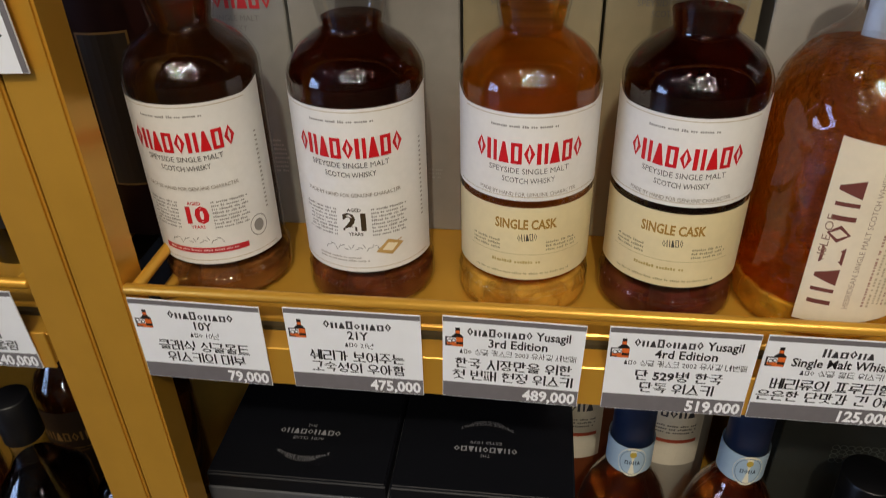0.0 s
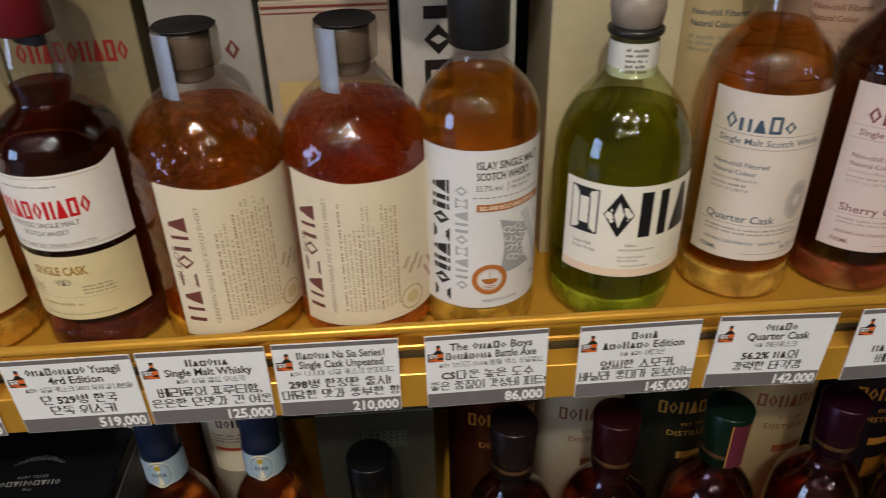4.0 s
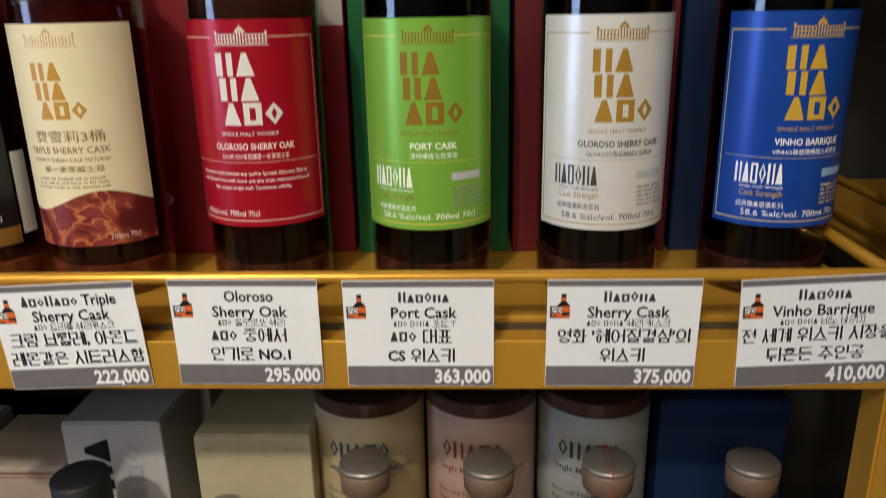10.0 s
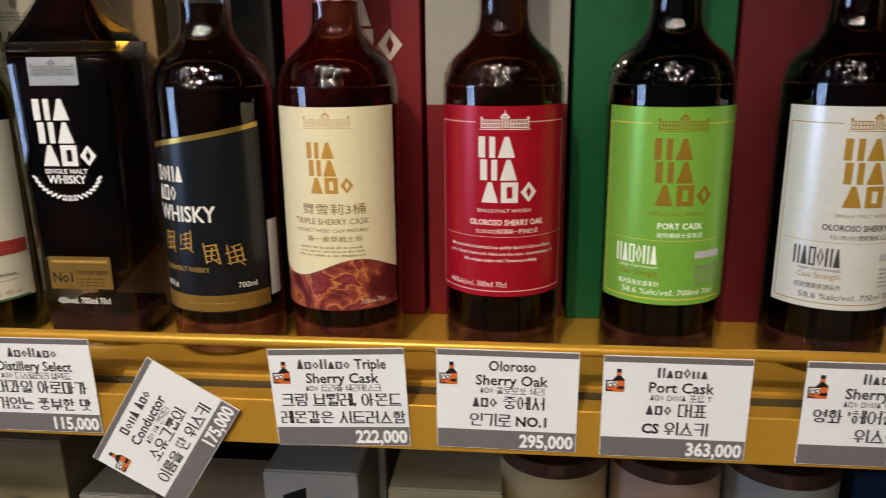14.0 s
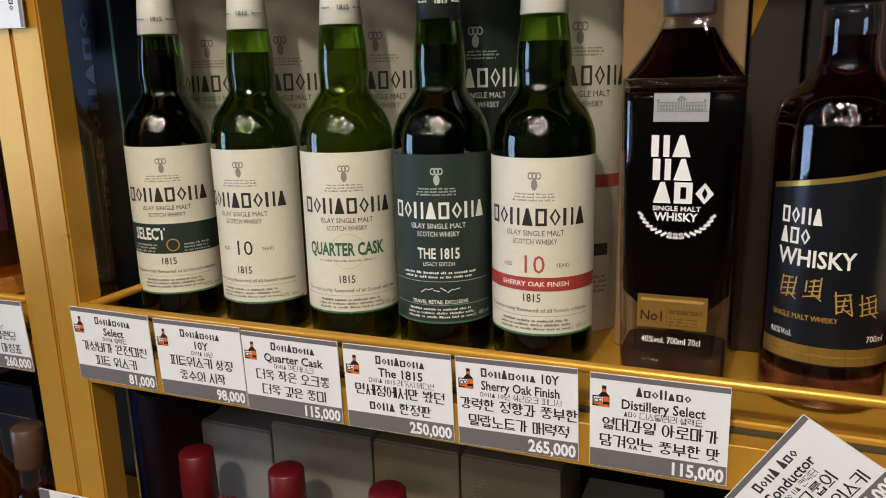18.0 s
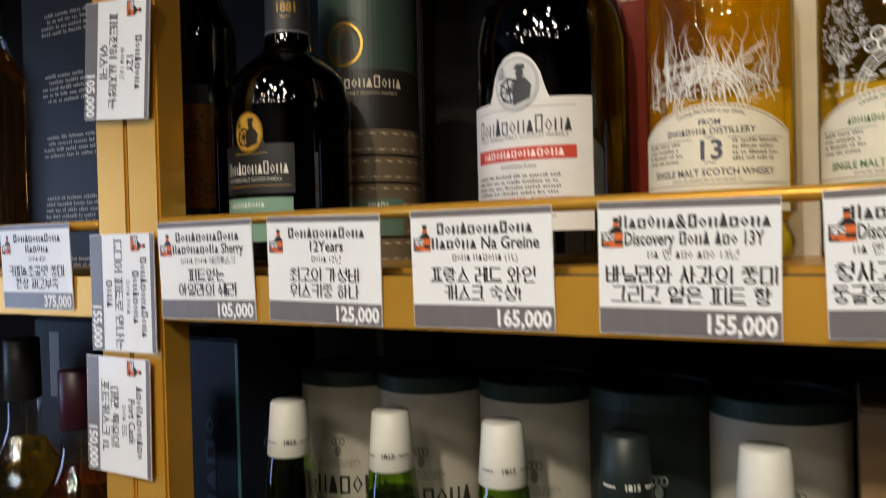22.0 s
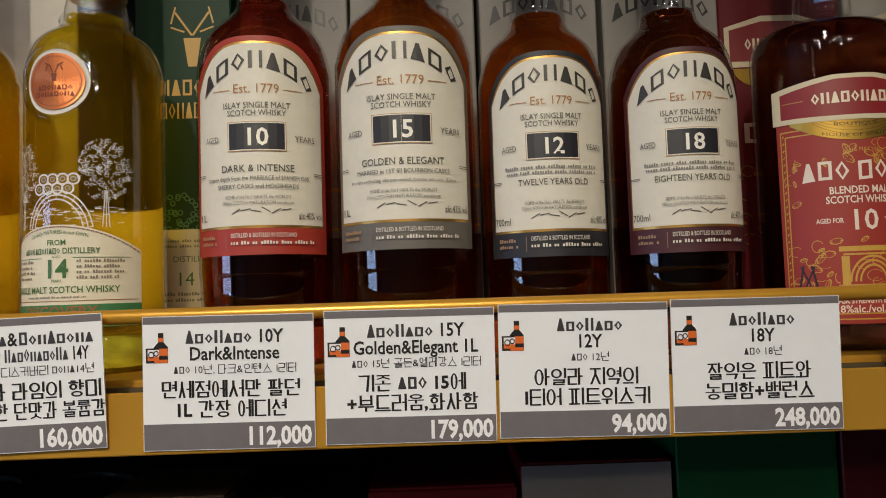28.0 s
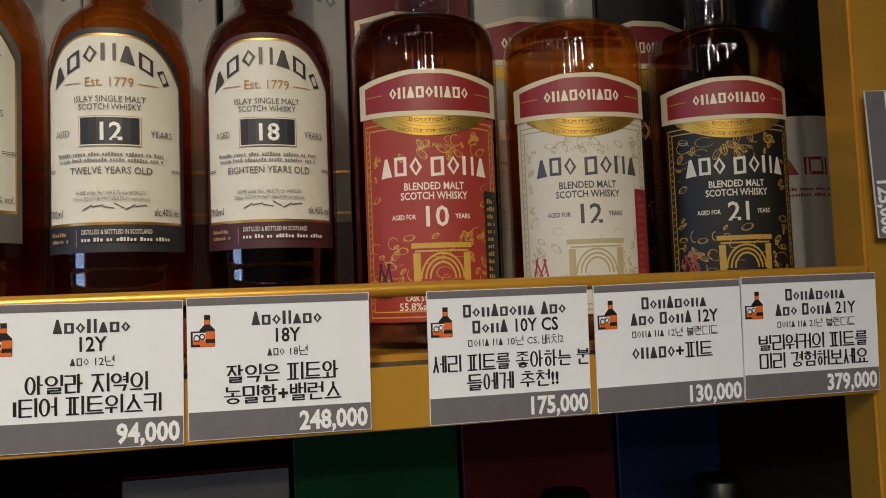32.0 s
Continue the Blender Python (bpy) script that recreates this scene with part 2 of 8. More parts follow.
def part(name, bm, mat, parent=None, label="", smooth=False):
    me = bpy.data.meshes.new(name)
    bm.to_mesh(me)
    bm.free()
    me.materials.append(mat)
    if smooth:
        me.polygons.foreach_set("use_smooth", [True] * len(me.polygons))
    ob = new(name, me)
    if parent:
        ob.parent = parent
    if label:
        tagged(ob, label)
    return ob


def box(x0, x1, y0, y1, z0, z1, bevel=0.001, seg=1):
    bm = bmesh.new()
    bmesh.ops.create_cube(bm, size=1)
    for v in bm.verts:
        v.co = Vector(((x0 + x1) / 2 + v.co.x * (x1 - x0), (y0 + y1) / 2 + v.co.y * (y1 - y0), (z0 + z1) / 2 + v.co.z * (z1 - z0)))
    if bevel:
        bmesh.ops.bevel(bm, geom=bm.edges[:], offset=bevel, segments=seg, affect="EDGES")
    return bm


def lathe(profile, n=40, sx=1.0, sy=1.0, power=2.0):
    """A turned body; power above 2 squares the round into a flask."""
    verts, faces = [], []
    rings = []
    for r, z in profile:
        if r < 1e-5:
            rings.append([len(verts)])
            verts.append((0, 0, z))
            continue
        ring = []
        for k in range(n):
            a = 2 * math.pi * k / n
            c, s = math.cos(a), math.sin(a)
            f = (abs(c) ** power + abs(s) ** power) ** (-1 / power)
            ring.append(len(verts))
            verts.append((r * f * c * sx, r * f * s * sy, z))
        rings.append(ring)
    for a, b in zip(rings, rings[1:]):
        for k in range(n):
            j = (k + 1) % n
            if len(a) == 1 and len(b) > 1:
                faces.append((a[0], b[j], b[k]))
            elif len(b) == 1 and len(a) > 1:
                faces.append((a[k], a[j], b[0]))
            elif len(a) > 1:
                faces.append((a[k], a[j], b[j], b[k]))
    return verts, faces


def smooth_profile(points, step=5):
    """Rounds a short list of (radius, height) knots by a Catmull-Rom curve."""
    out = []
    n = len(points)
    for i in range(n - 1):
        p0, p1, p2, p3 = points[max(i - 1, 0)], points[i], points[i + 1], points[min(i + 2, n - 1)]
        for k in range(step):
            t = k / step
            q = []
            for d in (0, 1):
                a, b, c, e = p0[d], p1[d], p2[d], p3[d]
                q.append(0.5 * (2 * b + (c - a) * t + (2 * a - 5 * b + 4 * c - e) * t * t + (3 * b - a - 3 * c + e) * t ** 3))
            out.append((max(q[0], 0.0), q[1]))
    out.append(points[-1])
    return out


# ---- printing ----
FONT = bpy.data.curves.new("lettering", "FONT")
FONT.resolution_u = 2
FONT_OB = bpy.data.objects.new("lettering", FONT)
GLYPHS = {}


def raw_glyphs(text, bold):
    FONT.body, FONT.offset, FONT.size = text, bold, 1.0
    me = bpy.data.meshes.new_from_object(FONT_OB)
    v = [(p.co.x, p.co.y) for p in me.vertices]
    f = [tuple(p.vertices) for p in me.polygons]
    bpy.data.meshes.remove(me)
    return v, f


LEADS = "ㄱ ㄱㄱ ㄴ ㄷ ㄷㄷ ㄹ ㅁ ㅂ ㅂㅂ ㅅ ㅅㅅ ㅇ ㅈ ㅈㅈ ㅊ ㅋ ㅌ ㅍ ㅎ".split()
VOWELS = "ㅏ ㅏㅣ ㅑ ㅑㅣ ㅓ ㅓㅣ ㅕ ㅕㅣ ㅗ ㅗㅏ ㅗㅏㅣ ㅗㅣ ㅛ ㅜ ㅜㅓ ㅜㅓㅣ ㅜㅣ ㅠ ㅡ ㅡㅣ ㅣ".split()
TAILS = "- ㄱ ㄱㄱ ㄱㅅ ㄴ ㄴㅈ ㄴㅎ ㄷ ㄹ ㄹㄱ ㄹㅁ ㄹㅂ ㄹㅅ ㄹㅌ ㄹㅍ ㄹㅎ ㅁ ㅂ ㅂㅅ ㅅ ㅅㅅ ㅇ ㅈ ㅊ ㅋ ㅌ ㅍ ㅎ".split()
# the pen's lines for each letter, over a square ten units wide; points of a line are written as two digits, a for ten
PEN = {"ㄱ": "0a aa 80", "ㄴ": "0a 00 a0", "ㄷ": "aa 0a 00 a0", "ㄹ": "0a aa a5 05 00 a0", "ㅁ": "0a aa a0 00 0a", "ㅂ": "0a 00 a0 aa/05 a5",
       "ㅅ": "5a 56 00/57 a0", "ㅇ": "o", "ㅈ": "0a aa/5a 56 00/56 a0", "ㅊ": "3a 7a/07 a7/57 54 00/54 a0", "ㅋ": "0a aa 90/05 a5",
       "ㅌ": "aa 0a 00 a0/05 a5", "ㅍ": "0a aa/00 a0/3a 30/7a 70", "ㅎ": "3a 7a/08 a8/o", "ㅏ": "0a 00/05 a5", "ㅑ": "0a 00/06 a6/03 a3",
       "ㅓ": "aa a0/05 a5", "ㅕ": "aa a0/06 a6/03 a3", "ㅗ": "00 a0/50 5a", "ㅛ": "00 a0/30 3a/70 7a", "ㅜ": "0a aa/5a 50",
       "ㅠ": "0a aa/3a 30/7a 70", "ㅡ": "05 a5", "ㅣ": "5a 50"}


def syllable(ch, bold):
    """A Korean syllable drawn with a broad pen, thick down and thin across, one em wide."""
    k = ord(ch) - 0xAC00
    lead, vowel, tail = LEADS[k // 588], VOWELS[k // 28 % 21], TAILS[k % 28]
    down, across = 0.085 + 1.6 * bold, 0.075 + 0.25 * bold
    verts, faces = [], []

    def quad(*p):
        n = len(verts)
        verts.extend(p)
        faces.append((n, n + 1, n + 2, n + 3))

    def put(letters, x0, x1, y0, y1):
        w = (x1 - x0) / len(letters)
        for i, letter in enumerate(letters):
            a0, a1 = x0 + w * i, x0 + w * (i + (0.92 if len(letters) > 1 else 1.0))
            d = min(down, 0.30 * (a1 - a0)) if letter not in "ㅣㅏㅓㅑㅕ" else down
            t = min(across, 0.26 * (y1 - y0)) if letter != "ㅡ" else across
            a0, a1, b0, b1 = a0 + d / 2, max(a1 - d / 2, a0 + d / 2), y0 + t / 2, y1 - t / 2
            if letter == "ㅡ":
                b0 = b1 = (y0 + y1) / 2
            for line in PEN[letter].split("/"):
                if line == "o":
                    top = b1 if letter == "ㅇ" else b0 + 0.60 * (b1 - b0)
                    cx, cy, rx, ry = (a0 + a1) / 2, (b0 + top) / 2, (a1 - a0) / 2 * (1.0 if letter == "ㅇ" else 0.8), (top - b0) / 2
                    ring = [(math.cos(0.4488 * q), math.sin(0.4488 * q)) for q in range(15)]
                    for (c0, s0), (c1, s1) in zip(ring, ring[1:]):
                        quad((cx + (rx + d / 2) * c0, cy + (ry + t / 2) * s0), (cx + (rx + d / 2) * c1, cy + (ry + t / 2) * s1),
                             (cx + (rx - d / 2) * c1, cy + (ry - t / 2) * s1), (cx + (rx - d / 2) * c0, cy + (ry - t / 2) * s0))
                    continue
                pts = [(a0 + (a1 - a0) * int(q[0], 11) / 10, b0 + (b1 - b0) * int(q[1], 11) / 10) for q in line.split()]
                for (px, py), (qx, qy) in zip(pts, pts[1:]):
                    if abs(qx - px) > abs(qy - py) * 1.2:
                        px, qx = (px - d / 2, qx + d / 2) if px < qx else (px + d / 2, qx - d / 2)
                        quad((px, py - t / 2), (qx, qy - t / 2), (qx, qy + t / 2), (px, py + t / 2))
                    else:
                        py, qy = (py - t / 2, qy + t / 2) if py < qy else (py + t / 2, qy - t / 2)
                        quad((px - d / 2, py), (px + d / 2, py), (qx + d / 2, qy), (qx - d / 2, qy))

    low = -0.09
    if tail != "-":
        put(tail, 0.16, 0.86, low, 0.24)
        low = 0.30
    flats = [c for c in vowel if c in "ㅗㅛㅜㅠㅡ"]
    ups = [c for c in vowel if c not in "ㅗㅛㅜㅠㅡ"]
    right = 0.94 if not ups else (0.46 if len(ups) > 1 else (0.70 if ups[0] == "ㅣ" else 0.60))
    floor_ = low
    if flats:
        thick = 0.10 if flats[0] == "ㅡ" else (0.32 if tail == "-" else 0.22)
        put(flats[:1], 0.02, 0.96 if not ups else 0.66, low, low + thick)
        floor_ = low + thick + 0.04
    put(lead, 0.12 if not ups else 0.04, right - (0.06 if not ups else 0.0), floor_, 0.84)
    at = right + 0.05
    for i, c in enumerate(ups):
        wide = down if c == "ㅣ" else down + 0.15
        if flats and len(ups) == 1 or len(ups) == 1 and c == "ㅣ":
            at = 0.95 - wide
        put([c], at, at + wide, low, 0.88)
        at += wide + 0.02
    return verts, faces


def glyphs(text, bold):
    key = (text, bold)
    if key not in GLYPHS:
        verts, faces, x, run = [], [], 0.0, ""

        def take(v, f):
            n = len(verts)
            verts.extend((p[0] + x, p[1]) for p in v)
            faces.extend(tuple(i + n for i in q) for q in f)
        for ch in text + "\0":
            if 0xAC00 <= ord(ch) < 0xD7A4 or ch == "\0":
                if run:
                    v, f = raw_glyphs(run, bold)
                    take(v, f)
                    x += (max([p[0] for p in v]) if v else 0.0) + 0.06 + 0.28 * (len(run) - len(run.rstrip()))
                    run = ""
                if ch != "\0":
                    take(*syllable(ch, bold))
                    x += 0.98
            else:
                run += ch
        GLYPHS[key] = (verts, faces)
    return GLYPHS[key]


class Print:
    """Flat marks on a sheet, gathered by ink; heights and widths in metres."""

    def __init__(self):
        self.marks = {}

    def add(self, color, verts, faces):
        v, f = self.marks.setdefault(color, ([], []))
        n = len(v)
        v.extend(verts)
        f.extend([tuple(i + n for i in q) for q in faces])

    def rect(self, x, y, w, h, color, turn=0.0, slant=0.0):
        n = max(1, int(w / 0.004))
        verts, faces = [], []
        c, s = math.cos(radians(turn)), math.sin(radians(turn))
        for k in range(n + 1):
            px = -w / 2 + w * k / n
            for py in (-h / 2, h / 2):
                qx = px + slant * py
                verts.append((x + qx * c - py * s, y + qx * s + py * c))
        for k in range(n):
            faces.append((2 * k, 2 * k + 2, 2 * k + 3, 2 * k + 1))
        self.add(color, verts, faces)

    def poly(self, pts, color):
        """A filled outline, cut into narrow upright strips that follow a round bottle."""
        x0, x1 = min(p[0] for p in pts), max(p[0] for p in pts)
        n = max(1, int((x1 - x0) / 0.0018))
        for k in range(n):
            strip = list(pts)
            for side, at in ((1, x0 + (x1 - x0) * k / n), (-1, x0 + (x1 - x0) * (k + 1) / n)):
                kept = []
                for p, q in zip(strip, strip[1:] + strip[:1]):
                    a, b = side * (p[0] - at), side * (q[0] - at)
                    if a >= 0:
                        kept.append(p)
                    if a * b < 0:
                        f = a / (a - b)
                        kept.append((at, p[1] + f * (q[1] - p[1])))
                strip = kept
            if len(strip) > 2:
                self.add(color, strip, [tuple(range(len(strip)))])

    def ring(self, x, y, rx, ry, color, width=0.0, n=28, a0=0.0, a1=360.0):
        verts, faces = [], []
        inner = 1 - width / rx if width else 0.0
        for k in range(n + 1):
            a = radians(a0 + (a1 - a0) * k / n)
            verts.append((x + rx * math.cos(a), y + ry * math.sin(a)))
            verts.append((x + inner * rx * math.cos(a), y + inner * ry * math.sin(a)))
        for k in range(n):
            faces.append((2 * k, 2 * k + 2, 2 * k + 3, 2 * k + 1))
        self.add(color, verts, faces)

    def text(self, s, x, y, h, color, align="C", bold=0.0, sx=1.0, turn=0.0, wide=0.0, arc=0.0, mixed=False, plain=None):
        """Text with its baseline at y and capitals h high; {n} in it stands for a name of n letters, drawn as blocks."""
        pieces, k = [], 0
        while k < len(s):
            if s[k] == "{":
                e = s.index("}", k)
                pieces.append((None, int(s[k + 1:e])))
                k = e + 1
            else:
                e = s.find("{", k)
                e = len(s) if e < 0 else e
                pieces.append((s[k:e], 0))
                k = e
        size = h / 0.70
        total, made = 0.0, []
        for t, n in pieces:
            if t is None:
                made.append((total, n))
                total += n * 0.60 * size
                continue
            v, f = glyphs(t, bold)
            lead = (len(t) - len(t.lstrip())) * 0.3
            tail = (len(t) - len(t.rstrip())) * 0.3
            made.append((total, (v, f)))
            if v:
                total += (max(p[0] for p in v) + tail + 0.05) * size
            else:
                total += lead * size
        if wide:
            sx = wide / max(total, 1e-6)
        x0 = {"L": 0.0, "C": -total / 2, "R": -total}[align] * sx
        c, si = math.cos(radians(turn)), math.sin(radians(turn))

        def put(px, py):
            py += arc * (1 - (2 * px / max(total * sx, 1e-6)) ** 2) if align == "C" else 0
            return (x + px * c - py * si, y + px * si + py * c)

        for at, what in made:
            if isinstance(what, int):
                for verts, faces in self.blocks(what, 0.60 * size * sx, h * 0.98, bold + 0.02 if mixed else bold, mixed):
                    self.add(plain or color, [put(x0 + at * sx + a, b) for a, b in verts], faces)
            else:
                v, f = what
                self.add(color, [put(x0 + (at + p[0] * size) * sx, p[1] * size) for p in v], f)

    def blocks(self, n, pitch, h, bold, mixed=False):
        """Plain shapes, one for each letter of a name: an open frame, a wedge, an open diamond or a pair of bars, in narrow strips that follow a round bottle."""
        out = []
        heavy = min(bold, 0.05)
        for k in range(n):
            w = pitch * (0.80 + 1.2 * heavy)
            a = k * pitch + (pitch - w) / 2
            tall = h if not mixed or k == 0 or k % 5 == 3 else h * 0.74
            t = min(w * (0.22 + 2.4 * heavy), 0.42 * w)
            s = min(t, tall * (0.14 + 1.6 * heavy))
            kind = (0, 2, 3, 1)[(k + n) % 4]
            cells = []
            if kind == 3:
                cells = [((a, 0), (a + 1.2 * t, 0), (a + 1.2 * t, tall), (a, tall)), ((a + w - t, 0), (a + w, 0), (a + w, tall), (a + w - t, tall))]
            elif kind == 1:
                cells = [((a, 0), (a + w, 0), (a + w * 0.62, tall), (a + w * 0.38, tall))]
            else:
                m = 4
                rim = []
                for j in range(m + 1):
                    q = 2 * math.pi * j / m + (math.pi / 4 if kind == 0 else 0)
                    f = math.sqrt(2) if kind == 0 else 1.0
                    rim.append((f * math.cos(q), f * math.sin(q)))
                for (c0, s0), (c1, s1) in zip(rim, rim[1:]):
                    cx, cy = a + w / 2, tall / 2
                    cells.append(((cx + c0 * w / 2, cy + s0 * tall / 2), (cx + c1 * w / 2, cy + s1 * tall / 2),
                                  (cx + c1 * (w / 2 - t), cy + s1 * (tall / 2 - s)), (cx + c0 * (w / 2 - t), cy + s0 * (tall / 2 - s))))
            for p0, p1, p2, p3 in cells:
                cols = max(1, int(max(abs(p1[0] - p0[0]), abs(p2[0] - p3[0])) / 0.0025))
                m = max(1, int(max(abs(p3[1] - p0[1]), abs(p2[1] - p1[1])) / 0.0035))
                verts, faces = [], []
                for i in range(cols + 1):
                    u = i / cols
                    for j in range(m + 1):
                        v = j / m
                        verts.append(tuple((1 - v) * ((1 - u) * p0[d] + u * p1[d]) + v * ((1 - u) * p3[d] + u * p2[d]) for d in (0, 1)))
                    if i:
                        p = i * (m + 1)
                        faces += [(p - m - 1 + j, p + j, p + j + 1, p - m + j) for j in range(m)]
                out.append((verts, faces))
        return out

    def name(self, n, x, y, w, h, color, arc=0.0, bold=0.03, turn=0.0, grow=0.0, mixed=False):
        """A name of n letters as plain blocks, w wide and h high, on an arc if wanted."""
        c, si = math.cos(radians(turn)), math.sin(radians(turn))
        for verts, faces in self.blocks(n, w / n, h, bold, mixed):
            q = []
            for a, b in verts:
                a -= w / 2
                u = 2 * a / w
                b = b * (1 + grow * (1 - u * u)) + arc * (1 - u * u)
                q.append((x + a * c - b * si, y + a * si + b * c))
            self.add(color, q, faces)

    def micro(self, x, y, w, rows, pitch, color, seed=1, ragged=0.15, align="L"):
        """Rows of small print, too fine to read: letter-sized marks set in words."""
        rnd = random.Random(seed)
        step = pitch * 0.46
        for r in range(rows):
            cx, end = 0.0, w * (1 - ragged * rnd.random())
            off = {"L": 0.0, "C": (w - end) / 2, "R": w - end}[align]
            verts, faces = [], []
            while cx < end:
                for k in range(rnd.choice((2, 3, 4, 5, 6, 7, 8))):
                    if cx + step > end:
                        break
                    hgt = pitch * (0.58 if rnd.random() < 0.3 else 0.42)
                    x0, x1 = x + off + cx, x + off + cx + step * rnd.uniform(0.58, 0.80)
                    y0, n = y - r * pitch - pitch * 0.2, len(verts)
                    verts += [(x0, y0), (x1, y0), (x1, y0 + hgt), (x0, y0 + hgt)]
                    faces.append((n, n + 1, n + 2, n + 3))
                    cx += step
                cx += step * 0.9
            self.add(color, verts, faces)


def flat(x, y):
    return (x, 0.0, y)


def lay(pr, parent, mapping, lift=0.0003, name="lettering"):
    """Turns the marks of a print into meshes under a sheet."""
    for color, (v, f) in pr.marks.items():
        verts = [mapping(p[0], p[1], lift) for p in v]
        mat = color if not isinstance(color, str) else ink(color)
        tagged(link_mesh(name, verts, f, mat, parent), kind="stuff")
        lift += 0.00006


def wrap(radius, turn, sx=1.0, sy=1.0):
    def to(u, v, lift):
        a = u / radius + radians(turn)
        r = radius + lift
        return (r * sx * math.sin(a), -r * sy * math.cos(a), v)
    return to


def plane_at(depth):
    def to(u, v, lift):
        return (u, depth - lift, v)
    return to


def sheet(parent, name, mapping, half, low, high, mat, lift=0.00025, label="", n=36):
    """A label of paper: from -half to half across, low(u) to high(u) up, u from -1 to 1."""
    verts, faces = [], []
    rows = 6
    for k in range(n + 1):
        u = -1 + 2 * k / n
        a, b = low(u), high(u)
        for r in range(rows + 1):
            verts.append(mapping(u * half, a + (b - a) * r / rows, lift))
    for k in range(n):
        for r in range(rows):
            i = k * (rows + 1) + r
            faces.append((i, i + rows + 1, i + rows + 2, i + 1))
    return link_mesh(name, verts, faces, mat, parent, label, smooth=True)


# ---- the shop shell ----
SHELF_A, SHELF_B, SHELF_C = 0.907, 1.299, 1.693
LEVELS = [0.515, SHELF_A, SHELF_B, SHELF_C, 2.087]
FRONT, BACK = 0.335, 0.715
tagged(part("floor", box(-4, 5, -3.6, 0.8, -0.1, 0, 0), SHOP_FLOOR), "brown vinyl shop floor", "floor", kind="structure")
tagged(part("ceiling", box(-4, 5, -3.6, 0.8, CEILING, CEILING + 0.1, 0), SHOP_CEILING), "dark painted shop ceiling", "ceiling", kind="structure")
tagged(part("wall_behind_shelves", box(-4, 5, 0.74, 0.84, 0, CEILING, 0), BACKING), "matt black wall behind the shelves", "wall", kind="structure")
tagged(part("wall_opposite", box(-4, 5, -3.7, -3.6, 0, CEILING, 0), SHOP_WALL), "plain painted shop wall", "wall", kind="structure")
tagged(part("wall_west", box(-4.1, -4, -3.7, 0.84, 0, CEILING, 0), SHOP_WALL), "plain painted shop wall", "wall", kind="structure")
tagged(part("wall_east", box(5, 5.1, -3.7, 0.84, 0, CEILING, 0), SHOP_WALL), "plain painted shop wall", "wall", kind="structure")

# downlights
LAMPGLOW = material("lamp_glow", (1.0, 0.90, 0.76, 1), 0.5, emit=115)
LAMPRIM = material("lamp_rim_white", (0.7, 0.7, 0.7, 1), 0.4, vary=0.03)


def downlight(x, y):
    root = new("ceiling_spotlight")
    root.location = (x, y, CEILING)
    tagged(root, "small round white ceiling spotlight, switched on", "ceiling light", "ceiling spotlights")
    v, f = lathe([(0.056, -0.002), (0.070, -0.002), (0.072, -0.02), (0.066, -0.09), (0.040, -0.09), (0.040, -0.086)], 20)
    link_mesh("housing", v, f, LAMPRIM, root, smooth=True)
    v, f = lathe([(0.0, -0.088), (0.040, -0.088)], 16)
    link_mesh("lens", v, f, LAMPGLOW, root, "glowing warm white lens")


for lx, ly, watts, size in KEY + ACCENT:
    downlight(lx, ly)
for lx, ly in ((-0.15, -2.35), (0.62, -2.2), (1.6, -3.1), (-0.55, -1.9), (1.05, -3.3), (0.1, -3.3), (-1.6, -3.2), (0.35, -1.0), (0.8, -1.4)):
    downlight(lx, ly)
for k in range(20):
    downlight(-1.9 + 0.85 * (k % 5) + 0.30 * (k // 5 % 2), -1.15 - 0.62 * (k // 5))
WINDOWGLOW = material("window_daylight", (0.45, 0.62, 1.0, 1), 0.5, emit=7)
part("window_1", box(-4.0, -3.985, -2.75, -1.25, 0.75, 2.45, 0), WINDOWGLOW)
tagged(bpy.data.objects["window_1"], "tall cool bright shop window in the side wall", "window", kind="structure")
frame_parts = [(-2.8, -2.75, 0.7, 2.5), (-1.25, -1.2, 0.7, 2.5), (-2.75, -1.25, 0.7, 0.75), (-2.75, -1.25, 2.45, 2.5), (-2.02, -1.98, 0.75, 2.45)]
for fx0, fx1, fz0, fz1 in frame_parts:
    part("window_frame", box(-4.0, -3.96, fx0, fx1, fz0, fz1, 0.002), LAMPRIM, bpy.data.objects["window_1"])


# ---- the shelving ----
def rod(x0, y0, z0, x1, y1, z1, r=0.0036, n=12):
    a, b = Vector((x0, y0, z0)), Vector((x1, y1, z1))
    d = (b - a)
    q = d.to_track_quat("Z", "Y")
    prof = [(0, 0), (r * 0.7, 0.0), (r, r * 0.5), (r, d.length - r * 0.5), (r * 0.7, d.length), (0, d.length)]
    v, f = lathe(prof, n)
    return [a + q @ Vector(p) for p in v], f


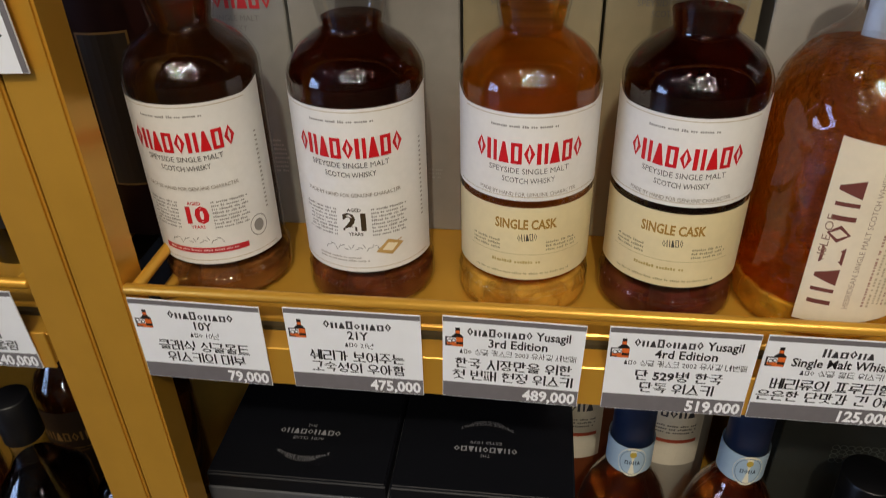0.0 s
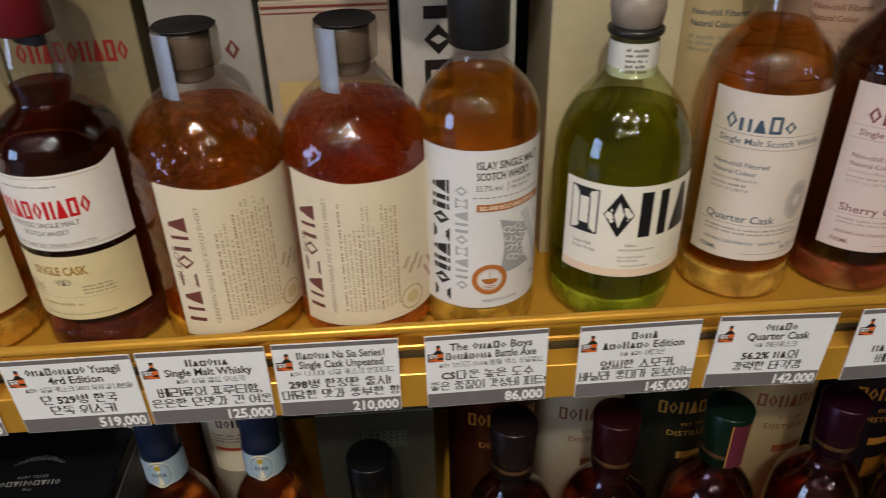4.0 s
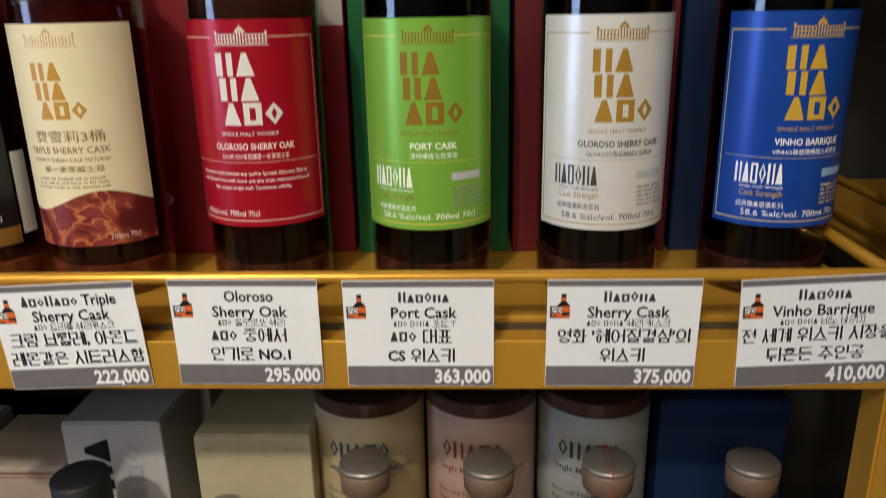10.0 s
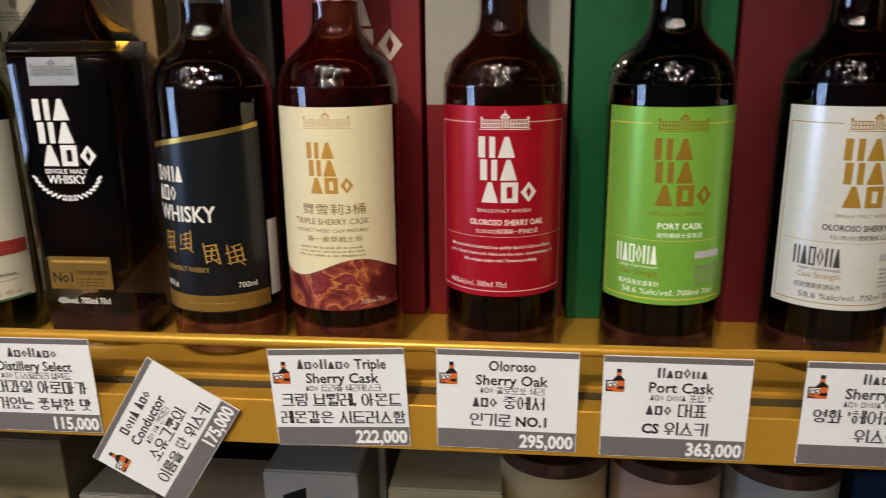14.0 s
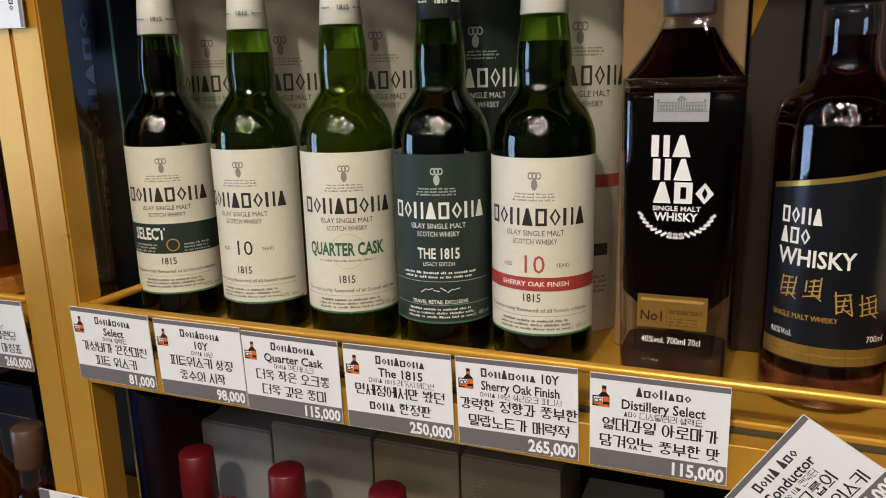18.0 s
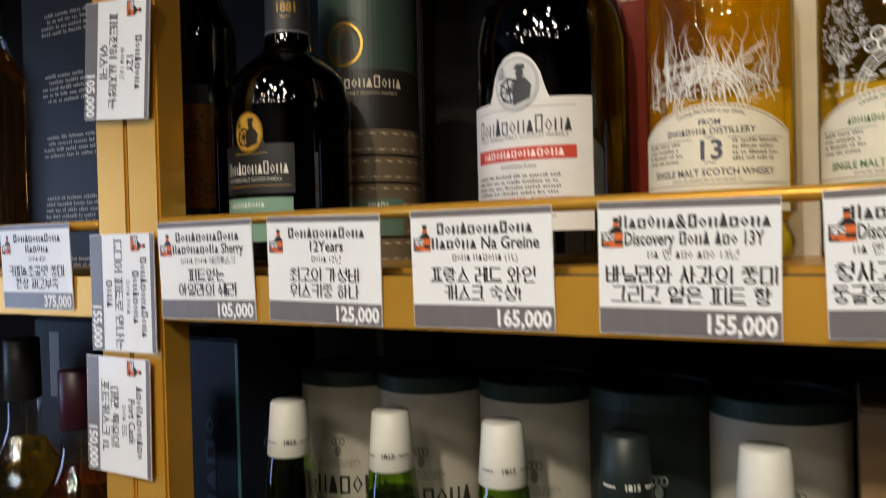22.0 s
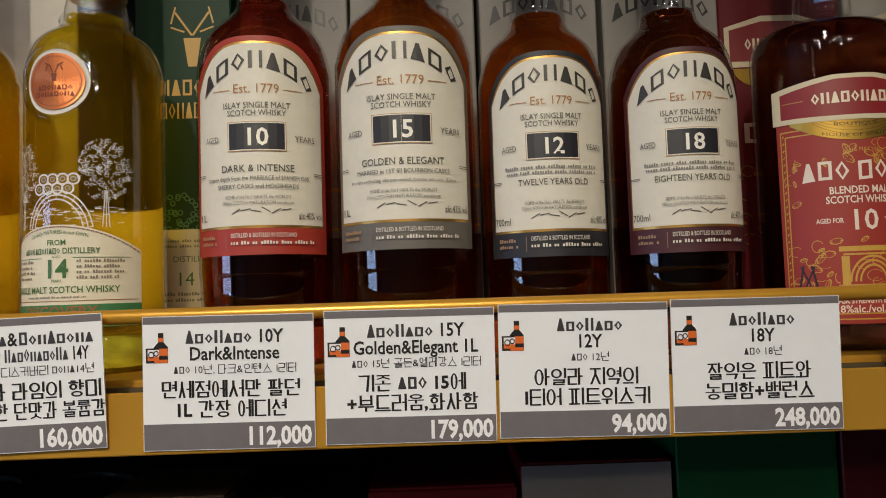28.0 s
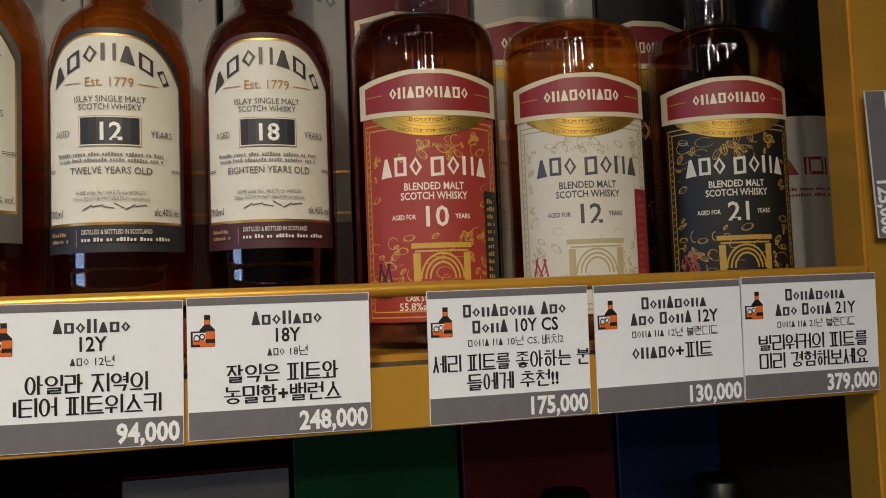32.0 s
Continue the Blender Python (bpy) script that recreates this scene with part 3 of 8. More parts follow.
def bay(x0, x1):
    """The shelves of one bay between two pairs of posts."""
    for z in LEVELS:
        root = new("display_shelf")
        root.location = ((x0 + x1) / 2, (FRONT + BACK) / 2, z - 0.033)
        tagged(root, "gold painted metal shelf with a thin front guard rail", "shelf", "shelves of the whisky display")
        o = root.location

        def at(b):
            bmesh.ops.translate(b, verts=b.verts[:], vec=-o)
            return b
        part("shelf_board", at(box(x0, x1, FRONT + 0.0255, BACK - 0.01, z - 0.008, z, 0.0012)), GOLD, root)
        part("shelf_underside", at(box(x0 + 0.002, x1 - 0.002, FRONT + 0.03, BACK - 0.012, z - 0.0315, z - 0.0085, 0.001)), DARK_METAL, root, "dark bronze underside of the shelf")
        # dark strip set in the gap, painting the shade between board and ledge
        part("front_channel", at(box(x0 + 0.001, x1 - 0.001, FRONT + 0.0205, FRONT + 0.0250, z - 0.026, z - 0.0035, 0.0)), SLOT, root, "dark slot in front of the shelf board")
        part("front_ledge", at(box(x0, x1, FRONT + 0.0015, FRONT + 0.0200, z - 0.0305, z - 0.0055, 0.0012)), GOLD, root)
        part("fascia", at(box(x0, x1, FRONT - 0.0005, FRONT + 0.0014, z - 0.033, z - 0.0035, 0.0006)), GOLD, root)
        zr = z + 0.0325
        for name, ends in (("guard_rail", (x0 - 0.001, FRONT + 0.0035, zr, x1 + 0.001, FRONT + 0.0035, zr)),
                           ("side_rail", (x0 + 0.006, FRONT + 0.004, zr, x0 + 0.006, BACK - 0.03, zr)),
                           ("side_rail", (x1 - 0.006, FRONT + 0.004, zr, x1 - 0.006, BACK - 0.03, zr)),
                           ("side_bar", (x0 + 0.006, FRONT + 0.03, z + 0.008, x0 + 0.006, BACK - 0.03, z + 0.008)),
                           ("side_bar", (x1 - 0.006, FRONT + 0.03, z + 0.008, x1 - 0.006, BACK - 0.03, z + 0.008))):
            v, f = rod(*ends)
            link_mesh(name, [p - o for p in v], f, GOLD, root, smooth=True)


def post(x0, x1):
    # the rear post's dark colour paints in the dimness at the back
    for y0, y1, mat in ((FRONT + 0.001, FRONT + 0.026, GOLD), (BACK - 0.005, BACK + 0.02, DARK_METAL)):
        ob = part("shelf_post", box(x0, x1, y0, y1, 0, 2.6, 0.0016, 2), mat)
        tagged(ob, "square gold painted metal shelf post" if mat is GOLD else "dark bronze rear shelf post", "shelf post", "posts of the whisky display")


PITCH = 1.1635
for k in (-1, 0, 1):
    bay(-0.2385 + k * PITCH, 0.8625 + k * PITCH)
for k in (-1, 0, 1, 2):
    post(-0.3005 + k * PITCH, -0.2702 + k * PITCH)
    post(-0.2690 + k * PITCH, -0.2390 + k * PITCH)


# ---- price tags ----
def price_tag(x, z, roll, lines, price, y=0.3325, turn=0.0, lean=2.0, tone="white"):
    """A printed card: two title lines, one small line, two slogan lines, the price on a grey foot."""
    w, h = 0.0808, 0.0632
    root = new("price_tag")
    root.matrix_world = pose(x, y, z, 0, 0, 0) @ Matrix.Rotation(radians(-roll), 4, "Y") @ Matrix.Rotation(radians(lean), 4, "X")
    tagged(root, "white printed price card with grey bands, clipped to a shelf edge" if not turn else "white printed price card hung askew", "price tag", "price tags on the shelves")
    part("card", box(-w / 2, w / 2, -0.0004, 0.0004, -h / 2, h / 2, 0), TAGWHITE, root)
    pr = Print()
    pr.rect(0, h / 2 - 0.0020, w - 0.0006, 0.0034, TAGGREY)
    to = plane_at(-0.0004)
    lay(pr, root, to, 0.00012, "header_band")
    pr = Print()
    pr.rect(0, -h / 2 + 0.0064, w - 0.0006, 0.0122, TAGGREY)
    lay(pr, root, to, 0.00012, "footer_band")
    pr = Print()
    if SHELF_B - 0.05 < z < SHELF_B + 0.05:
        rows = [(0.0190, 0.0063, 0.018), (0.0100, 0.0063, 0.018), (0.0050, 0.0032, 0.0), (-0.0042, 0.0060, 0.034), (-0.0158, 0.0060, 0.034)]
    else:
        rows = [(0.0185, 0.0062, 0.018), (0.0107, 0.0062, 0.018), (0.0045, 0.0033, 0.0), (-0.0062, 0.0058, 0.034), (-0.0156, 0.0058, 0.034)]
    title, rest = lines[:2], lines[2:]
    for s, (ly, lh, bold) in zip(title + rest, rows):
        if not s:
            continue
        est = 0
        k = 0
        while k < len(s):
            if s[k] == "{":
                e = s.index("}", k)
                est += 0.6 * int(s[k + 1:e])
                k = e + 1
            else:
                est += 0.92 if ord(s[k]) > 0x2E80 else (0.3 if s[k] in " .,'!1lI" else 0.57)
                k += 1
        natural = est * lh / 0.70
        room = 0.074 if ly < 0 else 0.066
        sx = min(0.86 if ly > 0.01 else 0.97, room / max(natural, 1e-6))
        pr.text(s, 0.003 if ly > 0.0 else 0.001, ly, lh, TAGINK, "C", bold, sx, mixed=ly > 0.006, plain=TAGNAME)
    lay(pr, root, to, 0.0002, "lettering")
    pr = Print()
    pr.text(price, w / 2 - 0.0012, -h / 2 + 0.0022, 0.0082, TAGPRICE, "R", 0.034, 0.82)
    lay(pr, root, to, 0.0003, "price")
    ic = Print()
    ix, iy = -w / 2 + 0.0054, 0.0096
    ic.poly([(ix, iy), (ix + 0.0066, iy), (ix + 0.0066, iy + 0.0076), (ix + 0.0046, iy + 0.0098), (ix + 0.0046, iy + 0.0142), (ix + 0.0020, iy + 0.0142), (ix + 0.0020, iy + 0.0098), (ix, iy + 0.0076)], TAGINK)
    ic.rect(ix + 0.0033, iy + 0.0009, 0.0062, 0.0016, ICONORANGE)
    ic.rect(ix + 0.0045, iy + 0.0052, 0.0040, 0.0034, ICONORANGE)
    ic.rect(ix + 0.0033, iy + 0.0110, 0.0024, 0.0020, ICONORANGE)
    ic.rect(ix - 0.0002, iy + 0.0036, 0.0072, 0.0070, TAGINK)
    ic.rect(ix - 0.0002, iy + 0.0038, 0.0054, 0.0052, TAGWHITE)
    ic.rect(ix - 0.0002, iy + 0.0022, 0.0054, 0.0020, "d8692b")
    ic.ring(ix - 0.0012, iy + 0.0040, 0.0015, 0.0016, "201d1e", 0.0005, 12)
    ic.ring(ix + 0.0011, iy + 0.0046, 0.0013, 0.0014, "201d1e", 0.0005, 12)
    lay(ic, root, to, 0.00018, "bottle_icon")
    if turn:
        root.matrix_world = pose(x, y, z) @ Matrix.Rotation(radians(-turn), 4, "Y") @ Matrix.Rotation(radians(lean), 4, "X")
    return root


ZA, ZB, ZC = 0.9060, 1.3005, 1.6935
# lowest row in view
price_tag(-0.1950, ZA, -1.2, ["{9}", "10Y", "{3} 10년", "클래식 싱글몰트", "위스키의 대부"], "79,000")
price_tag(-0.0995, ZA, -0.4, ["{9}", "21Y", "{3} 21년", "쉐리가 보여주는", "고숙성의 우아함"], "475,000")
price_tag(-0.0065, ZA, -1.4, ["{9} Yusagil", "3rd Edition", "{3} 싱글 캐스크 2003 유사길 세번째", "한국 시장만을 위한", "첫 번째 헌정 위스키"], "489,000")
price_tag(0.0875, ZA, 0.0, ["{9} Yusagil", "4rd Edition", "{3} 싱글 캐스크 2002 유사길 네번째", "단 529병 한국", "단독 위스키"], "519,000")
price_tag(0.1712, ZA, -0.4, ["{6}", "Single Malt Whisky", "{3} 싱글 몰트 위스키", "베리류의 프루티함,", "은은한 단맛과 긴 여운"], "125,000")
price_tag(0.2565, ZA, -0.4, ["{6} Na Sia Series1", "Single Cask Unpeated", "{3} 나시아 싱글 캐스크 언피티드", "298병 한정판 출시!", "대담한 맛과 풍부한 향"], "210,000")
price_tag(0.3548, ZA, 0.7, ["The {5} Boys", "{8} Battle Axe", "{3} 보이즈 {4} 배틀 엑스 싱글몰트", "CS다운 높은 도수", "좋은 품질의 갓성비 피트!"], "86,000")
price_tag(0.4565, ZA, 0.3, ["{4}", "{7} Edition", "{2} {3} 에디션", "얼씨한 스모키,", "바닐라 풍미가 돋보이는"], "145,000")
price_tag(0.5482, ZA, -1.8, ["{5}", "Quarter Cask", "{2} 쿼터캐스크", "56.2% {2}의", "강력한 타격감"], "142,000")
price_tag(0.6460, ZA, 0.4, ["{5}", "Sherry Cask", "{2} 쉐리 캐스크", "{2}을 대표하는", "베스트 셀러"], "198,000")
price_tag(0.7418, ZA, 0.0, ["{4} 18Y", "", "{2} 18년", "{2} 증류소의 저력을", "알 수 있는 깊이있는 맛"], "485,000")
price_tag(0.8325, ZA + 0.002, -1.2, ["{5} 21Y", "", "{2} 21년", "한정수량 출시", "깊고 진한 맛이 특징"], "699,000")
price_tag(0.9750, ZA + 0.003, -1.1, ["{7} {4}", "", "{5} {2}", "부드러운 버번", "위스키 입문 3대장"], "62,000")
# middle row
price_tag(-0.3500, ZA, 0.4, ["{9}", "16Y", "{4} 16년", "{3} 특유의", "달콤함과 어울림"], "240,000")
price_tag(-0.4240, ZB, 0.3, ["{5}", "12Y", "{4} 12년", "", ""], "70,000")
price_tag(-0.3400, ZB - 0.001, 0.8, ["{5}", "18Y", "{4} 18년", "캐스크 블랜딩", "섬세함의 마침표"], "260,000")
price_tag(-0.2035, ZB + 0.001, -0.4, ["{8}", "Select", "{4} 셀렉트", "가성비가 완전미친", "피트 위스키"], "81,000")
price_tag(-0.1170, ZB, 0.4, ["{8}", "10Y", "{4} 10년", "피트위스키 상징", "중수의 시작"], "98,000")
price_tag(-0.0345, ZB - 0.001, 0.0, ["{8}", "Quarter Cask", "{4} 쿼터캐스크", "더욱 작은 오크통", "더욱 깊은 풍미"], "115,000", y=0.3318)
price_tag(0.0503, ZB - 0.001, 0.7, ["{8}", "The 1815", "{4} 1815 레거시 에디션", "면세점에서만 봤던", "{4} 한정판"], "250,000")
price_tag(0.1343, ZB, 1.0, ["{8} 10Y", "Sherry Oak Finish", "{4} 10년 쉐리오크 피니시", "강력한 정향과 풍부한", "밀랍노트가 매력적"], "265,000")
price_tag(0.2223, ZB, 0.4, ["{7}", "Distillery Select", "{3} 디스틸러리 셀렉트", "열대과일 아로마가", "담겨있는 풍부한 맛"], "115,000")
price_tag(0.3050, 1.2722, 57.7, ["{4} {3}", "Conductor", "{3} {2} 컨덕터", "소유그룹의", "이름을 딴 위스키"], "175,000", y=0.3300, turn=57.7)
price_tag(0.4145, ZB - 0.001, 2.4, ["{7} Triple", "Sherry Cask", "{3} 트리플 쉐리캐스크", "크림 브륄레, 아몬드", "레몬같은 시트러스함"], "222,000")
price_tag(0.5127, ZB + 0.001, -0.3, ["Oloroso", "Sherry Oak", "{3} 올로로쏘 쉐리", "{3} 중에서", "인기로 NO.1"], "295,000")
price_tag(0.6070, ZB, 0.0, ["{6}", "Port Cask", "{3} {4} 포트 T", "{3} 대표", "CS 위스키"], "363,000")
price_tag(0.7160, ZB, 0.0, ["{6}", "Sherry Cask", "{3} {4} 쉐리 캐스크", "영화 '헤어질결심'의", "위스키"], "375,000")
price_tag(0.8180, ZB + 0.001, 2.7, ["{6}", "Vinho Barrique", "{3} {4} 비노 바리끄", "전 세계 위스키 시장을", "뒤흔든 주인공"], "410,000")
# top row
price_tag(-0.3655, ZC + 0.003, 0.0, ["{12}", "{6}", "{4} {3}", "커피&초콜릿 풍미", "환상 재고부족"], "375,000")
price_tag(-0.1950, ZC, 0.5, ["{12}", "{10} Sherry", "{4} {4} 쉐리캐스크", "피트없는", "아일라의 쉐리"], "105,000")
price_tag(-0.1025, ZC, -1.1, ["{12}", "12Years", "{4} 12년", "최고의 가성비", "위스키중 하나"], "125,000")
price_tag(-0.0015, ZC, 0.0, ["{12}", "{6} Na Greine", "{4} {6} (1L)", "프랑스 레드 와인", "캐스크 숙성!"], "165,000")
price_tag(0.1022, ZC, -0.7, ["{6}&{8}", "Discovery {4} {3} 13Y", "{2} 앤 {3} {3} 13년", "바닐라와 사과의 풍미", "그리고 옅은 피트 향"], "155,000")
price_tag(0.1998, ZC + 0.002, 1.4, ["{6}&{8}", "Discovery {10} 14Y", "{2} 앤 {3} 디스커버리 {4}14년", "청사과와 라임의 향미", "둥글둥글한 단맛과 볼륨감"], "160,000", y=0.3315)
price_tag(0.2983, ZC, -0.5, ["{7} 10Y", "Dark&Intense", "{3} 10년, 다크&인텐스 1리터", "면세점에서만 팔던", "1L 간장 에디션"], "112,000")
price_tag(0.3840, ZC, -0.4, ["{7} 15Y", "Golden&Elegant 1L", "{3} 15년 골든&엘레강스 1리터", "기존 {3} 15에", "+부드러움,화사함"], "179,000")
price_tag(0.4665, ZC, -0.8, ["{7}", "12Y", "{3} 12년", "아일라 지역의", "1티어 피트위스키"], "94,000")
price_tag(0.5490, ZC, -0.4, ["{7}", "18Y", "{3} 18년", "잘익은 피트와", "농밀함+밸런스"], "248,000")
price_tag(0.6573, ZC - 0.001, 0.0, ["{8} {3}", "{4} 10Y CS", "{4} {2} 10년 CS, 배치2", "세리 피트를 좋아하는 분", "들에게 추천!!"], "175,000")
price_tag(0.7415, ZC - 0.001, 0.5, ["{8}", "{3} {4} 12Y", "{4} {2} 12년 블랜디드", "{5}+피트", ""], "130,000")
price_tag(0.8230, ZC, 0.0, ["{8}", "{3} {4} 21Y", "{4} {2} 21년 블랜디드", "빌리워커의 피트를", "미리 경험해보세요"], "379,000")
# cards hung sideways on the posts
price_tag(-0.2695, 1.8375, -94.0, ["{8}", "12Y", "{4} 12년", "피트전혀 쓰지않는", "위스키"], "105,000", y=0.3310, turn=-94.0, lean=0)
price_tag(-0.2707, 1.6783, -90.0, ["{12}", "{8}", "{4} {4}", "드디어 피트로 만나는", "{4}"], "155,000", y=0.3310, turn=-90.0, lean=0)
price_tag(-0.2787, 1.5930, -91.0, ["{11}", "Port Cask", "{4} 포트", "대만 특유의", "포트캐스크 1L"], "150,000", y=0.3312, turn=-91.0, lean=0)
price_tag(0.8975, 1.7850, -88.0, ["{7}", "{5}", "{3} {3}", "", "한정 위스키"], "125,000", y=0.3310, turn=-88.0, lean=0)
price_tag(-0.2810, 1.1150, -88.0, ["{9}", "{4}", "{3} {3}", "", ""], "98,000", y=0.3310, turn=-88.0, lean=0)


# ---- bottles ----
def offset_in(profile, d, top, start=0.011):
    """The liquid inside a bottle's wall, up to its level."""
    out = [(0.0, profile[0][1] + start + 0.004)]
    last = None
    for r, z in profile:
        if z < profile[0][1] + start or r < 0.003:
            continue
        if z > top:
            if last:
                t = (top - last[1]) / max(z - last[1], 1e-6)
                rr = last[0] + (r - last[0]) * t
                out.append((max(rr - d, 0.002), top))
            break
        out.append((max(r - d, 0.002), z))
        last = (r, z)
    out.append((0.0, out[-1][1]))
    return out


def bottle(x, y, z, knots, glass, liquid, level, label, n=44, sx=1.0, sy=1.0, power=2.0, lean=0.0, group="bottles on the whisky shelves", step=5, kind="whisky_bottle"):
    root = new(kind)
    root.matrix_world = pose(x, y, z, 0, lean, 0)
    tagged(root, label, "whisky bottle", group)
    prof = [(0.0, 0.004), (knots[0][0] * 0.78, 0.001)] + smooth_profile(knots, step)
    v, f = lathe(prof, n, sx, sy, power)
    link_mesh("glass", v, f, glass, root, smooth=True)
    if liquid:
        v, f = lathe(offset_in(smooth_profile(knots, step), 0.0016, level, 0.011 if glass in (BLACK, GREEN) else 0.022), n, sx, sy, power)
        link_mesh("whisky", v, f, liquid, root, smooth=True)
    # base coloured to imitate the bright glow at the bottle's foot
    if liquid and glass not in (BLACK, GREEN):
        wall = offset_in(smooth_profile(knots, step), 0.0012, 0.0215, 0.003)[1:-1]
        v, f = lathe([(0, 0.0105), (knots[0][0] * 0.45, 0.0085), (knots[0][0] * 0.80, 0.0030)] + [(r, max(q - 0.010, 0.0034)) for r, q in wall[:1]] + wall + [(wall[-1][0] * 0.7, 0.0205), (0, 0.0185)], 32, sx, sy, power)
        link_mesh("base", v, f, stippled(liquid), root, "thick stippled glass base", smooth=True)
    return root


def embossed(root, knots, heights, count, seed, sy=1.0):
    """Rings of small raised letters pressed into the glass."""
    rnd = random.Random(seed)
    prof = smooth_profile(knots, 5)
    verts, faces = [], []
    for zz in heights:
        (ra, za), (rb, zb) = next((a, b) for a, b in zip(prof, prof[1:]) if b[1] >= zz)

        def radius(z):
            return ra + (rb - ra) * (z - za) / max(zb - za, 1e-5)
        for k in range(count):
            a = 2 * math.pi * (k + rnd.uniform(-0.2, 0.2)) / count
            hgt, wid = rnd.uniform(0.0012, 0.0025), rnd.uniform(0.55, 1.0) * 2.2 / count
            n = len(verts)
            for da, dz, dr in ((-wid, -hgt, 0.0), (wid, -hgt, 0.0), (wid, hgt, 0.0), (-wid, hgt, 0.0), (-wid * 0.5, -hgt * 0.6, 0.0008), (wid * 0.5, -hgt * 0.6, 0.0008), (wid * 0.5, hgt * 0.6, 0.0008), (-wid * 0.5, hgt * 0.6, 0.0008)):
                r = radius(zz + dz) + dr
                verts.append((r * math.sin(a + da), -r * sy * math.cos(a + da), zz + dz))
            faces += [(n + 4, n + 5, n + 6, n + 7)] + [(n + i, n + (i + 1) % 4, n + 4 + (i + 1) % 4, n + 4 + i) for i in range(4)]
    tagged(link_mesh("raised_lettering", verts, faces, CLEAR, root), kind="stuff")


def collar(root, name, prof, mat, label="", n=28, power=2.0, shift=(0, 0), sx=1.0, sy=1.0):
    v, f = lathe(prof, n, sx, sy, power)
    return link_mesh(name, [(p[0] + shift[0], p[1] + shift[1], p[2]) for p in v], f, mat, root, label, smooth=True)


def stopper(root, name, r0, z0, r1, z1, mat, label="", dome=0.0):
    e = 0.0012
    prof = [(0, z0), (r0 - e, z0), (r0, z0 + e)] + [(r1, z1 - e), (r1 - e, z1)]
    if dome:
        prof = [(0, z0), (r0 - e, z0), (r0, z0 + e), (r1, z0 + (z1 - z0) * 0.45)] + [(r1 * math.cos(a), z0 + (z1 - z0) * (0.45 + 0.55 * math.sin(a))) for a in (0.35, 0.7, 1.05, 1.35)] + [(0, z1)]
    else:
        prof.append((0, z1))
    return collar(root, name, prof, mat, label)


def flatline(a):
    return lambda u: a


def paper_label(root, radius, turn, half_deg, low, high, mat, label="", name="front_label", sx=1.0, sy=1.0):
    to = wrap(radius + 0.0003, turn, sx, sy)
    lo = low if callable(low) else flatline(low)
    hi = high if callable(high) else flatline(high)
    ob = sheet(root, name, to, radians(half_deg) * radius, lo, hi, mat, label=label)
    return ob, to


GREY = "8b8782"
CREAM, WHITE = "efe6cf", "eceae4"
OAK = material("stopper_wood", (0.33, 0.23, 0.15, 1), 0.55, vary=0.18, scale=160, bump=0.3, bump_scale=400)

# -- lowest row in view: four round-shouldered bottles --
ROUND = [(0.0395, 0.0), (0.0418, 0.004), (0.0415, 0.016), (0.0398, 0.026), (0.0398, 0.085), (0.0402, 0.138), (0.0394, 0.149), (0.0335, 0.159), (0.0245, 0.166), (0.0184, 0.171), (0.0190, 0.177), (0.0203, 0.186), (0.0197, 0.197), (0.0168, 0.208), (0.0157, 0.220), (0.0150, 0.246)]


def ears(base, lift):
    return lambda u: base + lift * max(0.0, (abs(u) - 0.72) / 0.28) ** 1.4


